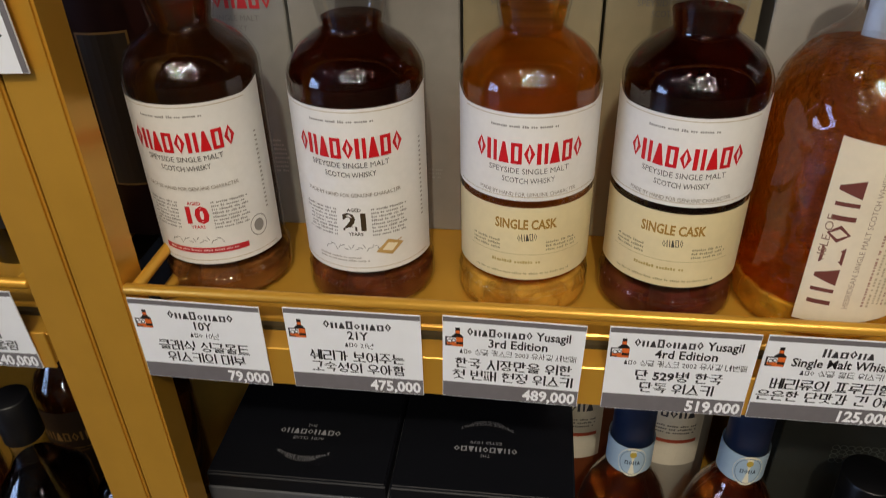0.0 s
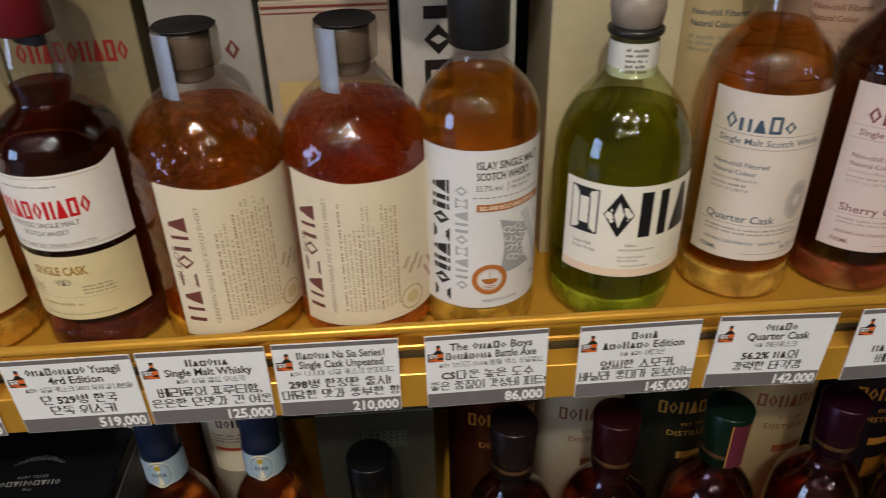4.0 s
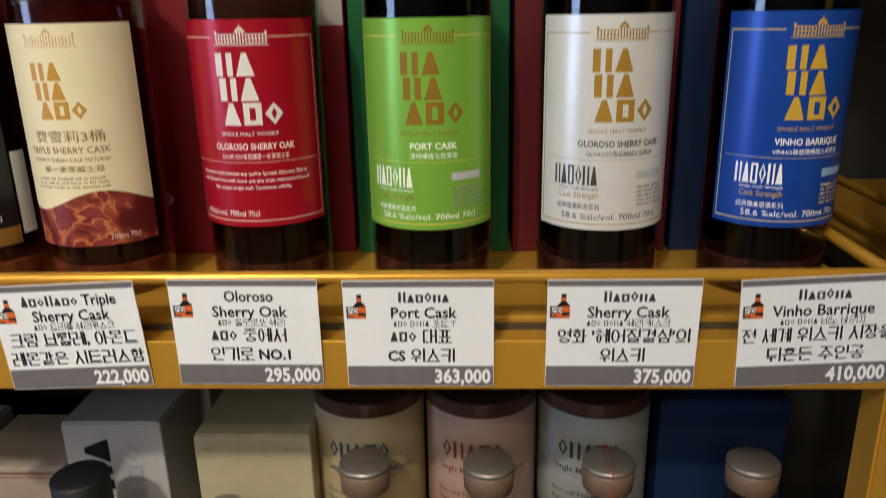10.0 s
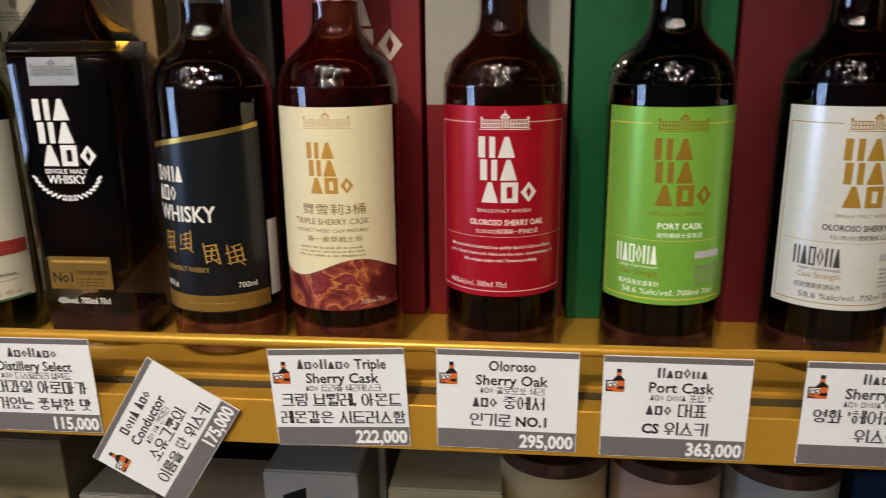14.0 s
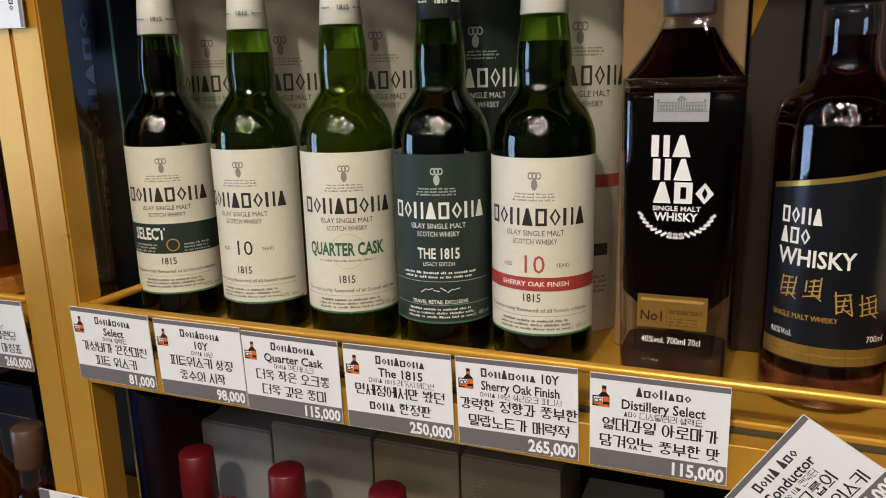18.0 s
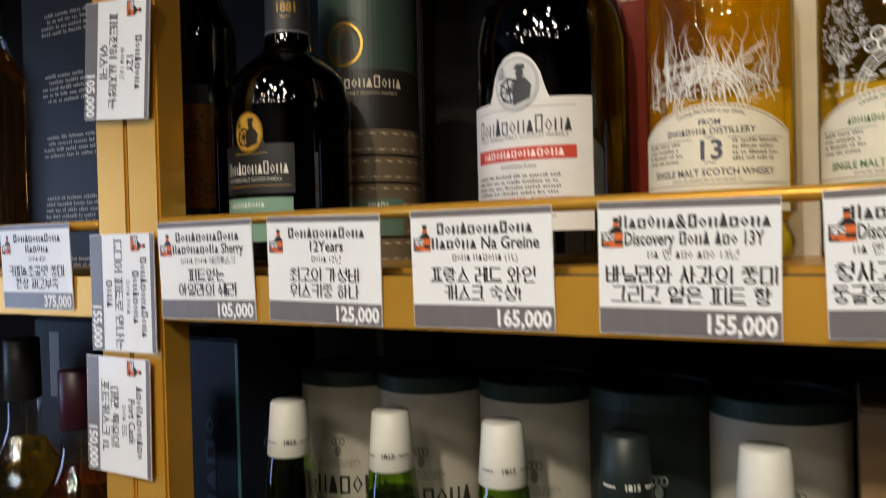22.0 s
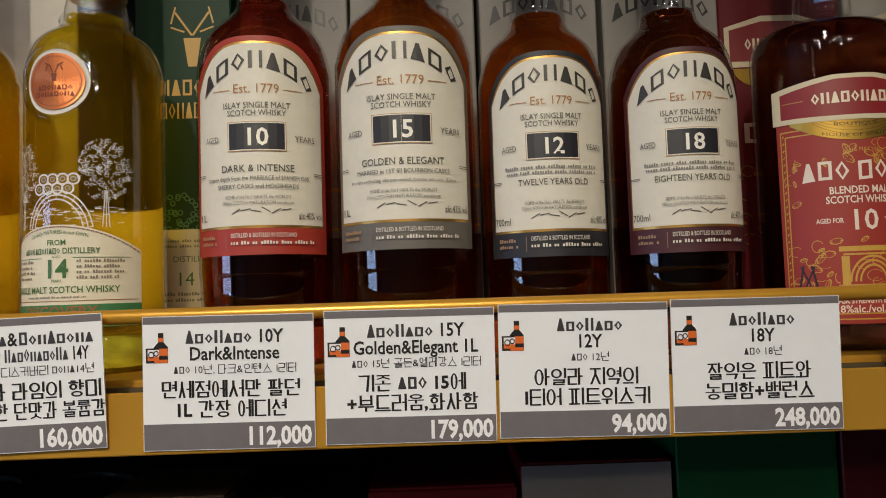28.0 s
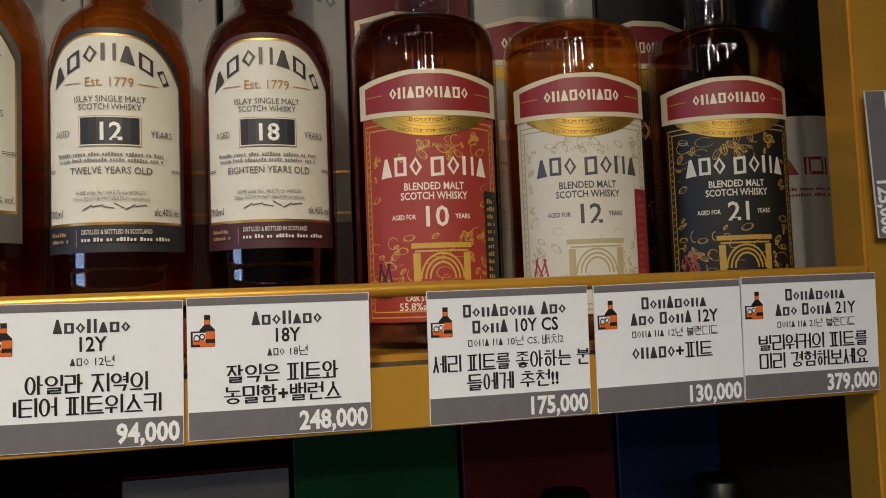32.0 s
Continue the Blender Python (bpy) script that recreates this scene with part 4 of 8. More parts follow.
def speyside(x, turn, liquid, level, kind, tag):
    root = bottle(x, 0.413, SHELF_A, ROUND, CLEAR, liquid, level, tag)
    R = 0.0402
    stopper(root, "capsule", 0.0172, 0.212, 0.0160, 0.262, plastic("5e0f18", 0.4), "dark red foil capsule")
    embossed(root, ROUND, (0.0185,), 34, int(x * 1000) + 900)
    tape = collar(root, "security_tape", [(0.0182, 0.206), (0.0174, 0.250)], plastic("15161c"), "black security tape over the neck", n=6)
    tape.scale, tape.rotation_euler = (0.35, 1.0, 1.0), (0, 0, radians(50))
    high = ears(0.1365, 0.006)
    if kind in ("10", "21"):
        lab, to = paper_label(root, R, turn, 80, 0.0295, high, paper("e6e4e0"), "white paper label with red and grey print")
        pr = Print()
        pr.rect(0, 0.0325, 0.100, 0.0004, "b8a98a")
        pr.rect(0, 0.1345, 0.084, 0.0004, "b8a98a")
        hue = "c01a22" if kind == "10" else "3c2f1c"
        pr.text("AGED", 0, 0.0725, 0.0022, hue, bold=0.02)
        pr.text(kind, 0, 0.0600, 0.0110, hue, bold=0.045, sx=1.05)
        pr.text("YEARS", 0, 0.0560, 0.0022, hue, bold=0.02)
        pr.micro(-0.034, 0.0735, 0.024, 8, 0.0025, GREY, 3, align="R")
        pr.micro(0.010, 0.0735, 0.024, 8, 0.0025, GREY, 4)
        for k in range(16):
            pr.rect(-0.020 + 0.0022 * k, 0.0462 + 0.0012 * ((k * 7) % 3), 0.0030, 0.0004, "75706a", 60 - 40 * (k % 4))
        if kind == "10":
            pr.rect(0.0, 0.0400, 0.056, 0.0040, "b3202a")
            pr.micro(-0.024, 0.0400, 0.048, 1, 0.0022, "e6c8c4", 8)
            pr.ring(0.0370, 0.0500, 0.0062, 0.0075, GREY, 0.0005)
            pr.ring(0.0370, 0.0500, 0.0035, 0.0044, GREY)
        else:
            for k in range(5):
                pr.rect(0.020, 0.0475, 0.017 - 0.003 * k, 0.0006, "b08a4a", 20)
            pr.poly([(0.011, 0.0440), (0.021, 0.0405), (0.029, 0.0475), (0.019, 0.0520)], "b9965a")
            pr.poly([(0.015, 0.0450), (0.021, 0.0430), (0.025, 0.0475), (0.019, 0.0495)], "e6d9bd")
            pr.micro(-0.026, 0.0400, 0.034, 2, 0.0022, "a09a90", 6)
        for k in range(18):
            pr.rect(0.0455, 0.060 + k * 0.0030, 0.0018, 0.0012, "a7a29a")
    else:
        lab, to = paper_label(root, R, turn, 80, 0.0840, high, paper("e6e4e0"), "white paper label with red and grey print")
        pr = Print()
        pr.rect(0, 0.1345, 0.084, 0.0004, "b8a98a")
        pr.rect(0, 0.0865, 0.096, 0.0004, "b8a98a")
    pr.micro(-0.022, 0.1290, 0.044, 1, 0.0026, GREY, 2)
    pr.name(9, 0, 0.1085, 0.064, 0.0125, "c3141d", arc=-0.0015, bold=0.045)
    pr.text("SPEYSIDE SINGLE MALT", 0, 0.1022, 0.0033, "5d5a56", wide=0.046, arc=-0.001)
    pr.text("SCOTCH WHISKY", 0, 0.0962, 0.0033, "5d5a56", wide=0.030, arc=-0.001)
    pr.text("MADE BY HAND FOR GENUINE CHARACTER", 0, 0.0882 if kind not in ("10", "21") else 0.0835, 0.0024, "8a7f70", wide=0.058, arc=-0.001)
    lay(pr, lab, to)
    if kind not in ("10", "21"):
        low_lab, to = paper_label(root, R, turn, 78, 0.0300, 0.0795, paper("dfd0a4"), "cream lower label", "lower_label")
        pr = Print()
        pr.text("SINGLE CASK", 0, 0.0655, 0.0062, "9a7426", bold=0.03, wide=0.037)
        pr.name(5, 0.001, 0.0575, 0.012, 0.0048, "4a443a", bold=0.0, turn=6)
        pr.micro(-0.034, 0.0560, 0.020, 3, 0.0026, "948a6a", 4)
        pr.micro(0.012, 0.0560, 0.022, 3, 0.0026, "948a6a", 5)
        pr.rect(0, 0.0480, 0.072, 0.0003, "b5a97f")
        pr.micro(-0.020, 0.0425, 0.036, 1, 0.0034, "b09a5a", 6)
        pr.micro(-0.032, 0.0345, 0.064, 1, 0.0024, "a79c74", 7)
        lay(pr, low_lab, to)
    return root


speyside(-0.2040, 4, spirit(0.22, 0.060, 0.010), 0.186, "10", "round whisky bottle with brown spirit and white label")
speyside(-0.1040, 2, spirit(0.14, 0.022, 0.006), 0.176, "21", "round whisky bottle with dark amber spirit, white label")
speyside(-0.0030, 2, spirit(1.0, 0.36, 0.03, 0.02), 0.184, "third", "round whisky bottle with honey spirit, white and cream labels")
speyside(0.0880, -10, spirit(0.10, 0.011, 0.006), 0.181, "fourth", "round whisky bottle with near-black spirit, white and cream labels")

# two ridged wide bottles
RIDGED = [(0.044, 0.0), (0.0490, 0.004), (0.0500, 0.020), (0.0492, 0.060), (0.0500, 0.110), (0.0496, 0.134), (0.0430, 0.152), (0.0308, 0.167), (0.0190, 0.178), (0.0174, 0.190)]


def ridged(x, left, right, liquid, tag, lean=0.0):
    root = bottle(x, 0.413, SHELF_A, RIDGED, WAVY, liquid, 0.160, tag, n=96, step=9)
    # dimples pressed into the glass
    for skin in root.children:
        for v in skin.data.vertices:
            r = math.hypot(v.co.x, v.co.y)
            if r < 0.012:
                continue
            a = math.atan2(v.co.y, v.co.x)
            d = 0.0013 * abs(math.sin(9 * a + 170 * v.co.z) * math.sin(230 * v.co.z - 7 * a + 1.3 * math.sin(5 * a)))
            v.co.x *= 1 - d / r
            v.co.y *= 1 - d / r
    stopper(root, "stopper", 0.0190, 0.189, 0.0196, 0.211, thin_glass("stopper_clear_plastic", (0.74, 0.72, 0.69), 0.08), "clear stopper collar")
    stopper(root, "stopper_top", 0.0192, 0.2112, 0.0190, 0.2135, plastic("1c1a1a", 0.5), "dark stopper top")
    stopper(root, "stopper_core", 0.0135, 0.180, 0.0145, 0.210, material("stopper_grey_wood", (0.20, 0.15, 0.115, 1), 0.45, vary=0.22, scale=160, bump=0.3, bump_scale=400), "grey-brown wooden stopper core")
    paper_label(root, 0.0200, -36, 21, 0.172, 0.211, foil("c9ccd0", 0.5), "crinkled silver security strip", "security_seal")
    R = 0.0503
    mid, half = (left + right) / 2, (right - left) / 2
    lab, to = paper_label(root, R, mid, half, lambda u: 0.020 + 0.004 * u * (1 if u < 0 else 0.6), lambda u: 0.1260 + (0.008 * (abs(u) - 0.35) if abs(u) > 0.35 else 0.0), paper("e2d6bd"), "cream wrap-round paper label")
    w = radians(half) * R
    pr = Print()
    pr.name(6, -w + 0.017, 0.069, 0.082, 0.0120, "6b3a34", bold=0.0, turn=90)
    pr.text("ISLE OF", -w + 0.0075, 0.074, 0.0042, "8a6f5c", turn=90, wide=0.026)
    pr.text("HEBRIDEAN SINGLE MALT SCOTCH WHISKY", -w + 0.0265, 0.072, 0.0030, "9a8470", turn=90, wide=0.088)
    rnd = random.Random(int(x * 1000))
    for k in range(13):
        v, end = 0.030 + 0.004 * rnd.random(), 0.118 - 0.030 * rnd.random()
        while v < end:
            w_ = rnd.uniform(0.0008, 0.0019)
            pr.rect(-w + 0.034 + k * 0.0030, v, 0.0013, w_, "b8a98c" if k % 4 else "a5806e")
            v += w_ + (0.0007 if rnd.random() < 0.8 else 0.0022)
    pr.ring(0.020, 0.033, 0.0095, 0.0095, "b59f6b", 0.0010)
    pr.ring(0.020, 0.033, 0.0050, 0.0050, "cdbb8c")
    for k in range(4):
        pr.rect(0.036 + 0.004 * k, 0.046 + 0.006 * (k % 2), 0.003, 0.012, "b98f86", 0, -0.6)
        pr.rect(0.016 + 0.004 * k, 0.062 - 0.005 * (k % 2), 0.003, 0.008, "b9a68a", 0, 0.5)
    lay(pr, lab, to)
    return root


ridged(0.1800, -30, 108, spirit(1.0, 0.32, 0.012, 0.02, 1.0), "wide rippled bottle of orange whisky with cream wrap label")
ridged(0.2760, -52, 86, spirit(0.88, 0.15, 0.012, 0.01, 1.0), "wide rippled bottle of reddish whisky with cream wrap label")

# tall shoulderless bottle with a black stopper
AXE = [(0.0375, 0.0), (0.0402, 0.004), (0.0400, 0.020), (0.0394, 0.060), (0.0394, 0.140), (0.0388, 0.156), (0.0330, 0.170), (0.0215, 0.182), (0.0158, 0.188), (0.0145, 0.200)]
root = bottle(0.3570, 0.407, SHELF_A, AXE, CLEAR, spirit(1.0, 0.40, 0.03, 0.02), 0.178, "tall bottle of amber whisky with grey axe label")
stopper(root, "stopper", 0.0188, 0.196, 0.0196, 0.252, plastic("141416", 0.55), "matt black rubber stopper")
lab, to = paper_label(root, 0.0396, 8, 74, 0.024, 0.1415, paper("dedfe1"), "pale grey label with black print")
pr = Print()
pr.name(8, -0.0290, 0.074, 0.094, 0.0135, "1a1a1c", bold=0.05, turn=90)
pr.name(9, -0.0165, 0.078, 0.080, 0.0085, "a7a9ad", bold=0.02, turn=90)
pr.text("ISLAY SINGLE MALT", 0.012, 0.1290, 0.0052, "2a2a2c", wide=0.046, bold=0.02)
pr.text("SCOTCH WHISKY", 0.008, 0.1215, 0.0052, "2a2a2c", wide=0.038, bold=0.02)
pr.text("55.7% vol", -0.003, 0.1140, 0.0040, "4a4a4c", wide=0.017)
pr.text("UN-CHILLFILTERED", 0.021, 0.1170, 0.0022, "5a5a5c", wide=0.019)
pr.text("SMALL BATCH", 0.0185, 0.1135, 0.0022, "5a5a5c", wide=0.014)
pr.rect(0.0095, 0.1158, 0.0004, 0.0062, "5a5a5c")
for k in range(13):
    pr.rect(-0.012 + 0.0040 * k, 0.1092, 0.0024, 0.0006, "3a3a3c")
pr.rect(0.014, 0.1020, 0.050, 0.0052, "a5682f")
pr.text("BIG AND BOLD AND FOR THE", 0.012, 0.1004, 0.0030, "f4e6d4", wide=0.042, bold=0.015)
blade = [(0.004 + 0.0035 * math.sin(3.1 * q / 10), 0.093 - 0.0042 * q) for q in range(11)]
edge = [(0.0300 - 0.0075 * math.sin(3.1 * q / 10), 0.083 - 0.0030 * q) for q in range(11)]
for k in range(10):
    pr.poly([blade[k + 1], edge[k + 1], edge[k], blade[k]], "9a9ca1")
pr.poly([(0.020, 0.094), (0.026, 0.096), (0.046, 0.046), (0.041, 0.043)], "bcbec2")
rnd = random.Random(5)
for k in range(16):
    u, v = 0.0095 + 0.0042 * (k % 4) + 0.001 * (k // 4), 0.0845 - 0.0072 * (k // 4) - 0.0016 * (k % 2)
    pr.ring(u, v, 0.0030, 0.0024, "e4e5e8", 0.0007, 14, 30 * k, 30 * k + 290)
pr.ring(-0.002, 0.0475, 0.0120, 0.0120, "b06a30", 0.0034)
pr.ring(-0.002, 0.0475, 0.0078, 0.0078, "d8bfa4", 0.0004)
pr.ring(-0.002, 0.0482, 0.0055, 0.0042, "a9642c", 0.0, 18, 180, 360)
for k in range(3):
    pr.rect(-0.002, 0.0502 + 0.0010 * k, 0.0004, 0.0030, "a9642c")
    pr.rect(-0.002, 0.0425 - 0.0013 * k, 0.0085 - 0.002 * k, 0.0004, "a9642c")
pr.text("70cl", 0.034, 0.0400, 0.0032, "6a6a6c", wide=0.007)
pr.text("PRODUCT OF SCOTLAND", 0.006, 0.0290, 0.0022, "4a4a4c", wide=0.026)
lay(pr, lab, to)

# squat round green bottle with a wooden ball stopper
SQUAT = [(0.0370, 0.0), (0.0420, 0.006), (0.0450, 0.018), (0.0455, 0.040), (0.0455, 0.110), (0.0435, 0.132), (0.0350, 0.152), (0.0235, 0.166), (0.0165, 0.175), (0.0150, 0.186), (0.0152, 0.197)]
LAGOON = thin_glass("pale_green_glass", (0.88, 0.92, 0.70))
root = bottle(0.4560, 0.4115, SHELF_A, SQUAT, LAGOON, spirit(0.46, 0.48, 0.025), 0.150, "squat round bottle of pale spirit in green glass")
collar(root, "neck_label", [(0.0158, 0.172), (0.0155, 0.194)], paper("d6d6d0"), "grey paper neck label")
stopper(root, "stopper_ring", 0.0175, 0.197, 0.0178, 0.202, plastic("23211e"))
stopper(root, "stopper", 0.0155, 0.202, 0.0172, 0.229, material("stopper_dark_wood", (0.235, 0.195, 0.160, 1), 0.4, vary=0.30, scale=120, bump=0.2, bump_scale=300, coat=0.3), "rounded dark wooden stopper", dome=1)
lab, to = paper_label(root, 0.0457, 0, 63, 0.044, 0.1125, paper("ece7da"), "torn-edged cream label with huge black letters")
pr = Print()
pr.name(4, 0, 0.0750, 0.094, 0.0330, "17181a", bold=0.05, arc=0.0)
pr.text("Single Malt", -0.042, 0.0660, 0.0026, "6a665e", "L", wide=0.014)
pr.text("Scotch Whisky", -0.042, 0.0620, 0.0026, "6a665e", "L", wide=0.017)
pr.text("Edition", -0.002, 0.0680, 0.0022, "55524c", wide=0.008)
pr.text("100% ex Bourbon Barrel", -0.010, 0.0645, 0.0018, "6a665e", "L", wide=0.025)
pr.text("Non Chill Filtered", -0.010, 0.0590, 0.0019, "6a665e", "L", wide=0.018)
pr.text("Natural Colour", -0.010, 0.0562, 0.0019, "6a665e", "L", wide=0.015)
pr.text("Product of Scotland", -0.008, 0.0520, 0.0018, "6a665e", "L", wide=0.020)
pr.rect(0, 0.0475, 0.098, 0.006, "e3cbb2")
for k in range(4):
    pr.ring(0.030, 0.060, 0.003 + 0.003 * k, 0.002 + 0.0022 * k, "d8d2c2", 0.0005)
lay(pr, lab, to)
pr = Print()
pr.micro(-0.009, 0.1900, 0.016, 5, 0.0034, "6f6c66", 4)
lay(pr, root.children[2], wrap(0.0158, 0))

# four straight bottles with flat wooden stoppers
STRAIGHT = [(0.0370, 0.0), (0.0402, 0.004), (0.0404, 0.020), (0.0400, 0.060), (0.0402, 0.158), (0.0392, 0.169), (0.0350, 0.180), (0.0270, 0.190), (0.0190, 0.200), (0.0158, 0.210), (0.0148, 0.221), (0.0152, 0.230)]


def island(x, y, turn, liquid, level, sheet_hex, ink_hex, kind, low, high, tag, sub="8d8a86"):
    root = bottle(x, y, SHELF_A, STRAIGHT, CLEAR, liquid, level, tag)
    stopper(root, "stopper", 0.0180, 0.229, 0.0188, 0.246, material("stopper_umber_wood", (0.15, 0.095, 0.062, 1), 0.45, vary=0.22, scale=160, bump=0.25, bump_scale=400), "flat dark brown wooden stopper")
    stopper(root, "stopper_disc", 0.0187, 0.2462, 0.0184, 0.2505, material("stopper_steel", (0.32, 0.28, 0.25, 1), 0.42, metal=0.7, vary=0.1, scale=200), "brushed metal stopper top")
    lab, to = paper_label(root, 0.0404, turn, 66, low, high, paper(sheet_hex), "paper label with serif print")
    L = -0.0385
    pr = Print()
    pr.name(5, L + 0.026, high - 0.0265, 0.047, 0.0120, ink_hex, bold=0.02, mixed=True)
    pr.rect(0.002, high - 0.0285, 0.090, 0.0004, sub)
    pr.text("Single Malt Scotch Whisky", L + 0.0005, high - 0.0355, 0.0044, ink_hex, "L", wide=0.072, bold=0.008)
    pr.rect(0.002, high - 0.0380, 0.090, 0.0004, sub)
    y1 = high - 0.0520
    pr.text("Non-chill Filtered", L, y1, 0.0034, ink_hex, "L", wide=0.037, bold=0.006)
    pr.text("Natural Colour", L, y1 - 0.0058, 0.0034, ink_hex, "L", wide=0.030, bold=0.006)
    for k in range(6):
        pr.ring(0.025, low + 0.046, 0.0030 + 0.0013 * k, 0.0062 + 0.0017 * k, ink_hex if k < 4 else sub, 0.00045)
    if kind in ("18", "21"):
        pr.micro(L, y1 - 0.0100, 0.030, 1, 0.0024, "b05a5a", 2)
        pr.text(kind, L + 0.004, low + 0.0190, 0.0085, ink_hex, "L", bold=0.008)
        pr.text("Years Old", L + 0.004, low + 0.0155, 0.0022, ink_hex, "L", wide=0.014)
        pr.micro(L + 0.010, low + 0.0120, 0.066, 1, 0.0024, sub, 6)
        pr.ring(L + 0.002, low + 0.0140, 0.0055, 0.0065, sub, 0.0004)
    else:
        pr.text("Distilled and Matured in", L, y1 - 0.0105, 0.0024, sub, "L", wide=0.031, bold=0.006)
        pr.micro(L, y1 - 0.0140, 0.030, 1, 0.0032, sub, 2)
        pr.text("55.7030° N, 5.2907°W", L, y1 - 0.0185, 0.0022, sub, "L", wide=0.027, bold=0.006)
        pr.text("QUARTER 125L" if kind[0] == "Q" else "SHERRY HOGSHEAD", 0.002, low + 0.0125, 0.0024, ink_hex, "L", wide=0.019, bold=0.01)
        pr.text(kind, L + 0.001, low + 0.0300, 0.0058, ink_hex, "L", wide=0.048, bold=0.008)
        pr.rect(0.002, low + 0.0280, 0.090, 0.0004, sub)
        pr.micro(L + 0.002, low + 0.0240, 0.074, 2, 0.0030, sub, 6)
        pr.text("NATURAL CASK STRENGTH", L + 0.003, low + 0.0125, 0.0024, ink_hex, "L", wide=0.034, bold=0.01)
        pr.text("56.2% Vol", 0.020, low + 0.0075, 0.0038, ink_hex, "L", wide=0.018) if kind[0] == "Q" else pr.text("55.8% Vol", 0.020, low + 0.0075, 0.0038, ink_hex, "L", wide=0.018)
    pr.text("700ML", L, low + 0.0050, 0.0034, ink_hex, "L", wide=0.014, bold=0.008)
    pr.rect(0.012, low + 0.0052, 0.044, 0.0004, sub)
    lay(pr, lab, to)
    embossed(root, STRAIGHT, (0.1640, 0.1700, 0.1745), 64, int(x * 1000))
    embossed(root, STRAIGHT, (0.0200,), 40, 5)
    return root


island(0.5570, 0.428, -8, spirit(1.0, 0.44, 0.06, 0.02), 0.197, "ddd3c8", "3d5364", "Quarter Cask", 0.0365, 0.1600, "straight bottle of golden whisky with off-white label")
island(0.6470, 0.428, 2, spirit(0.26, 0.035, 0.012), 0.199, "dccbc5", "7b4244", "Sherry Cask", 0.0375, 0.1600, "straight bottle of dark sherried whisky with pinkish label", "b09b98")
root = island(0.7330, 0.430, 0, spirit(0.30, 0.050, 0.015), 0.199, "d3d7d0", "3c454a", "18", 0.0580, 0.1620, "straight bottle of brown whisky with pale grey label")
tape = collar(root, "security_strip", [(0.0192, 0.222), (0.0192, 0.252)], plastic("a83a22"), "narrow orange strip over the stopper", n=8)
tape.scale = (0.15, 1.0, 1.0)
island(0.8360, 0.431, -8, spirit(0.30, 0.060, 0.015), 0.199, "2f5596", "d8bf8e", "21", 0.0440, 0.1510, "straight bottle of brown whisky with royal blue label", "8aa0c4")

# -- middle row --
TALL = [(0.0350, 0.0), (0.0378, 0.004), (0.0380, 0.020), (0.0378, 0.060), (0.0384, 0.166), (0.0380, 0.178), (0.0335, 0.192), (0.0235, 0.202), (0.0180, 0.210), (0.0162, 0.222), (0.0165, 0.236), (0.0150, 0.250), (0.0140, 0.290)]


def tall(x, turn, liquid, tag, y=0.4235):
    root = bottle(x, y, SHELF_B, TALL, CLEAR, liquid, 0.228, tag)
    stopper(root, "capsule", 0.0165, 0.246, 0.0150, 0.300, foil("20201f"), "black foil capsule")
    embossed(root, TALL, (0.1830, 0.1885), 44, int(x * 1000))
    return root


def stacked(pr, x, y, h, color):
    """The maker's three stacked rows of big capitals, as blocks."""
    for k, (n, dx) in enumerate(((2, 0.0), (2, 0.10), (3, 0.16))):
        w = h * 0.95 * n
        pr.name(n, x - 1.1 * h + dx * h + w / 2, y - k * h * 1.09, w, h, color, bold=0.05)


def palace(pr, x, y, color):
    """A small line drawing of a long building with a domed middle."""
    pr.rect(x, y - 0.0032, 0.031, 0.0004, color)
    for s in (-1, 1):
        for z in (-0.0022, 0.0002, 0.0024):
            pr.rect(x + s * 0.0085, y + z, 0.0115, 0.0005, color)
        for k in range(7):
            pr.rect(x + s * (0.0032 + 0.0018 * k), y, 0.0007, 0.0048, color)
        pr.rect(x + s * 0.0140, y + 0.0034, 0.0014, 0.0016, color)
        pr.rect(x + s * 0.0018, y + 0.0044, 0.0009, 0.0022, color, s * 58)
    for k in range(-1, 2):
        pr.rect(x + 0.0016 * k, y + 0.0006, 0.0008, 0.0060, color)
    pr.rect(x, y + 0.0038, 0.0056, 0.0006, color)
    pr.ring(x, y + 0.0046, 0.0020, 0.0018, color, 0.0, 12, 0, 180)
    pr.rect(x, y + 0.0070, 0.0004, 0.0020, color)


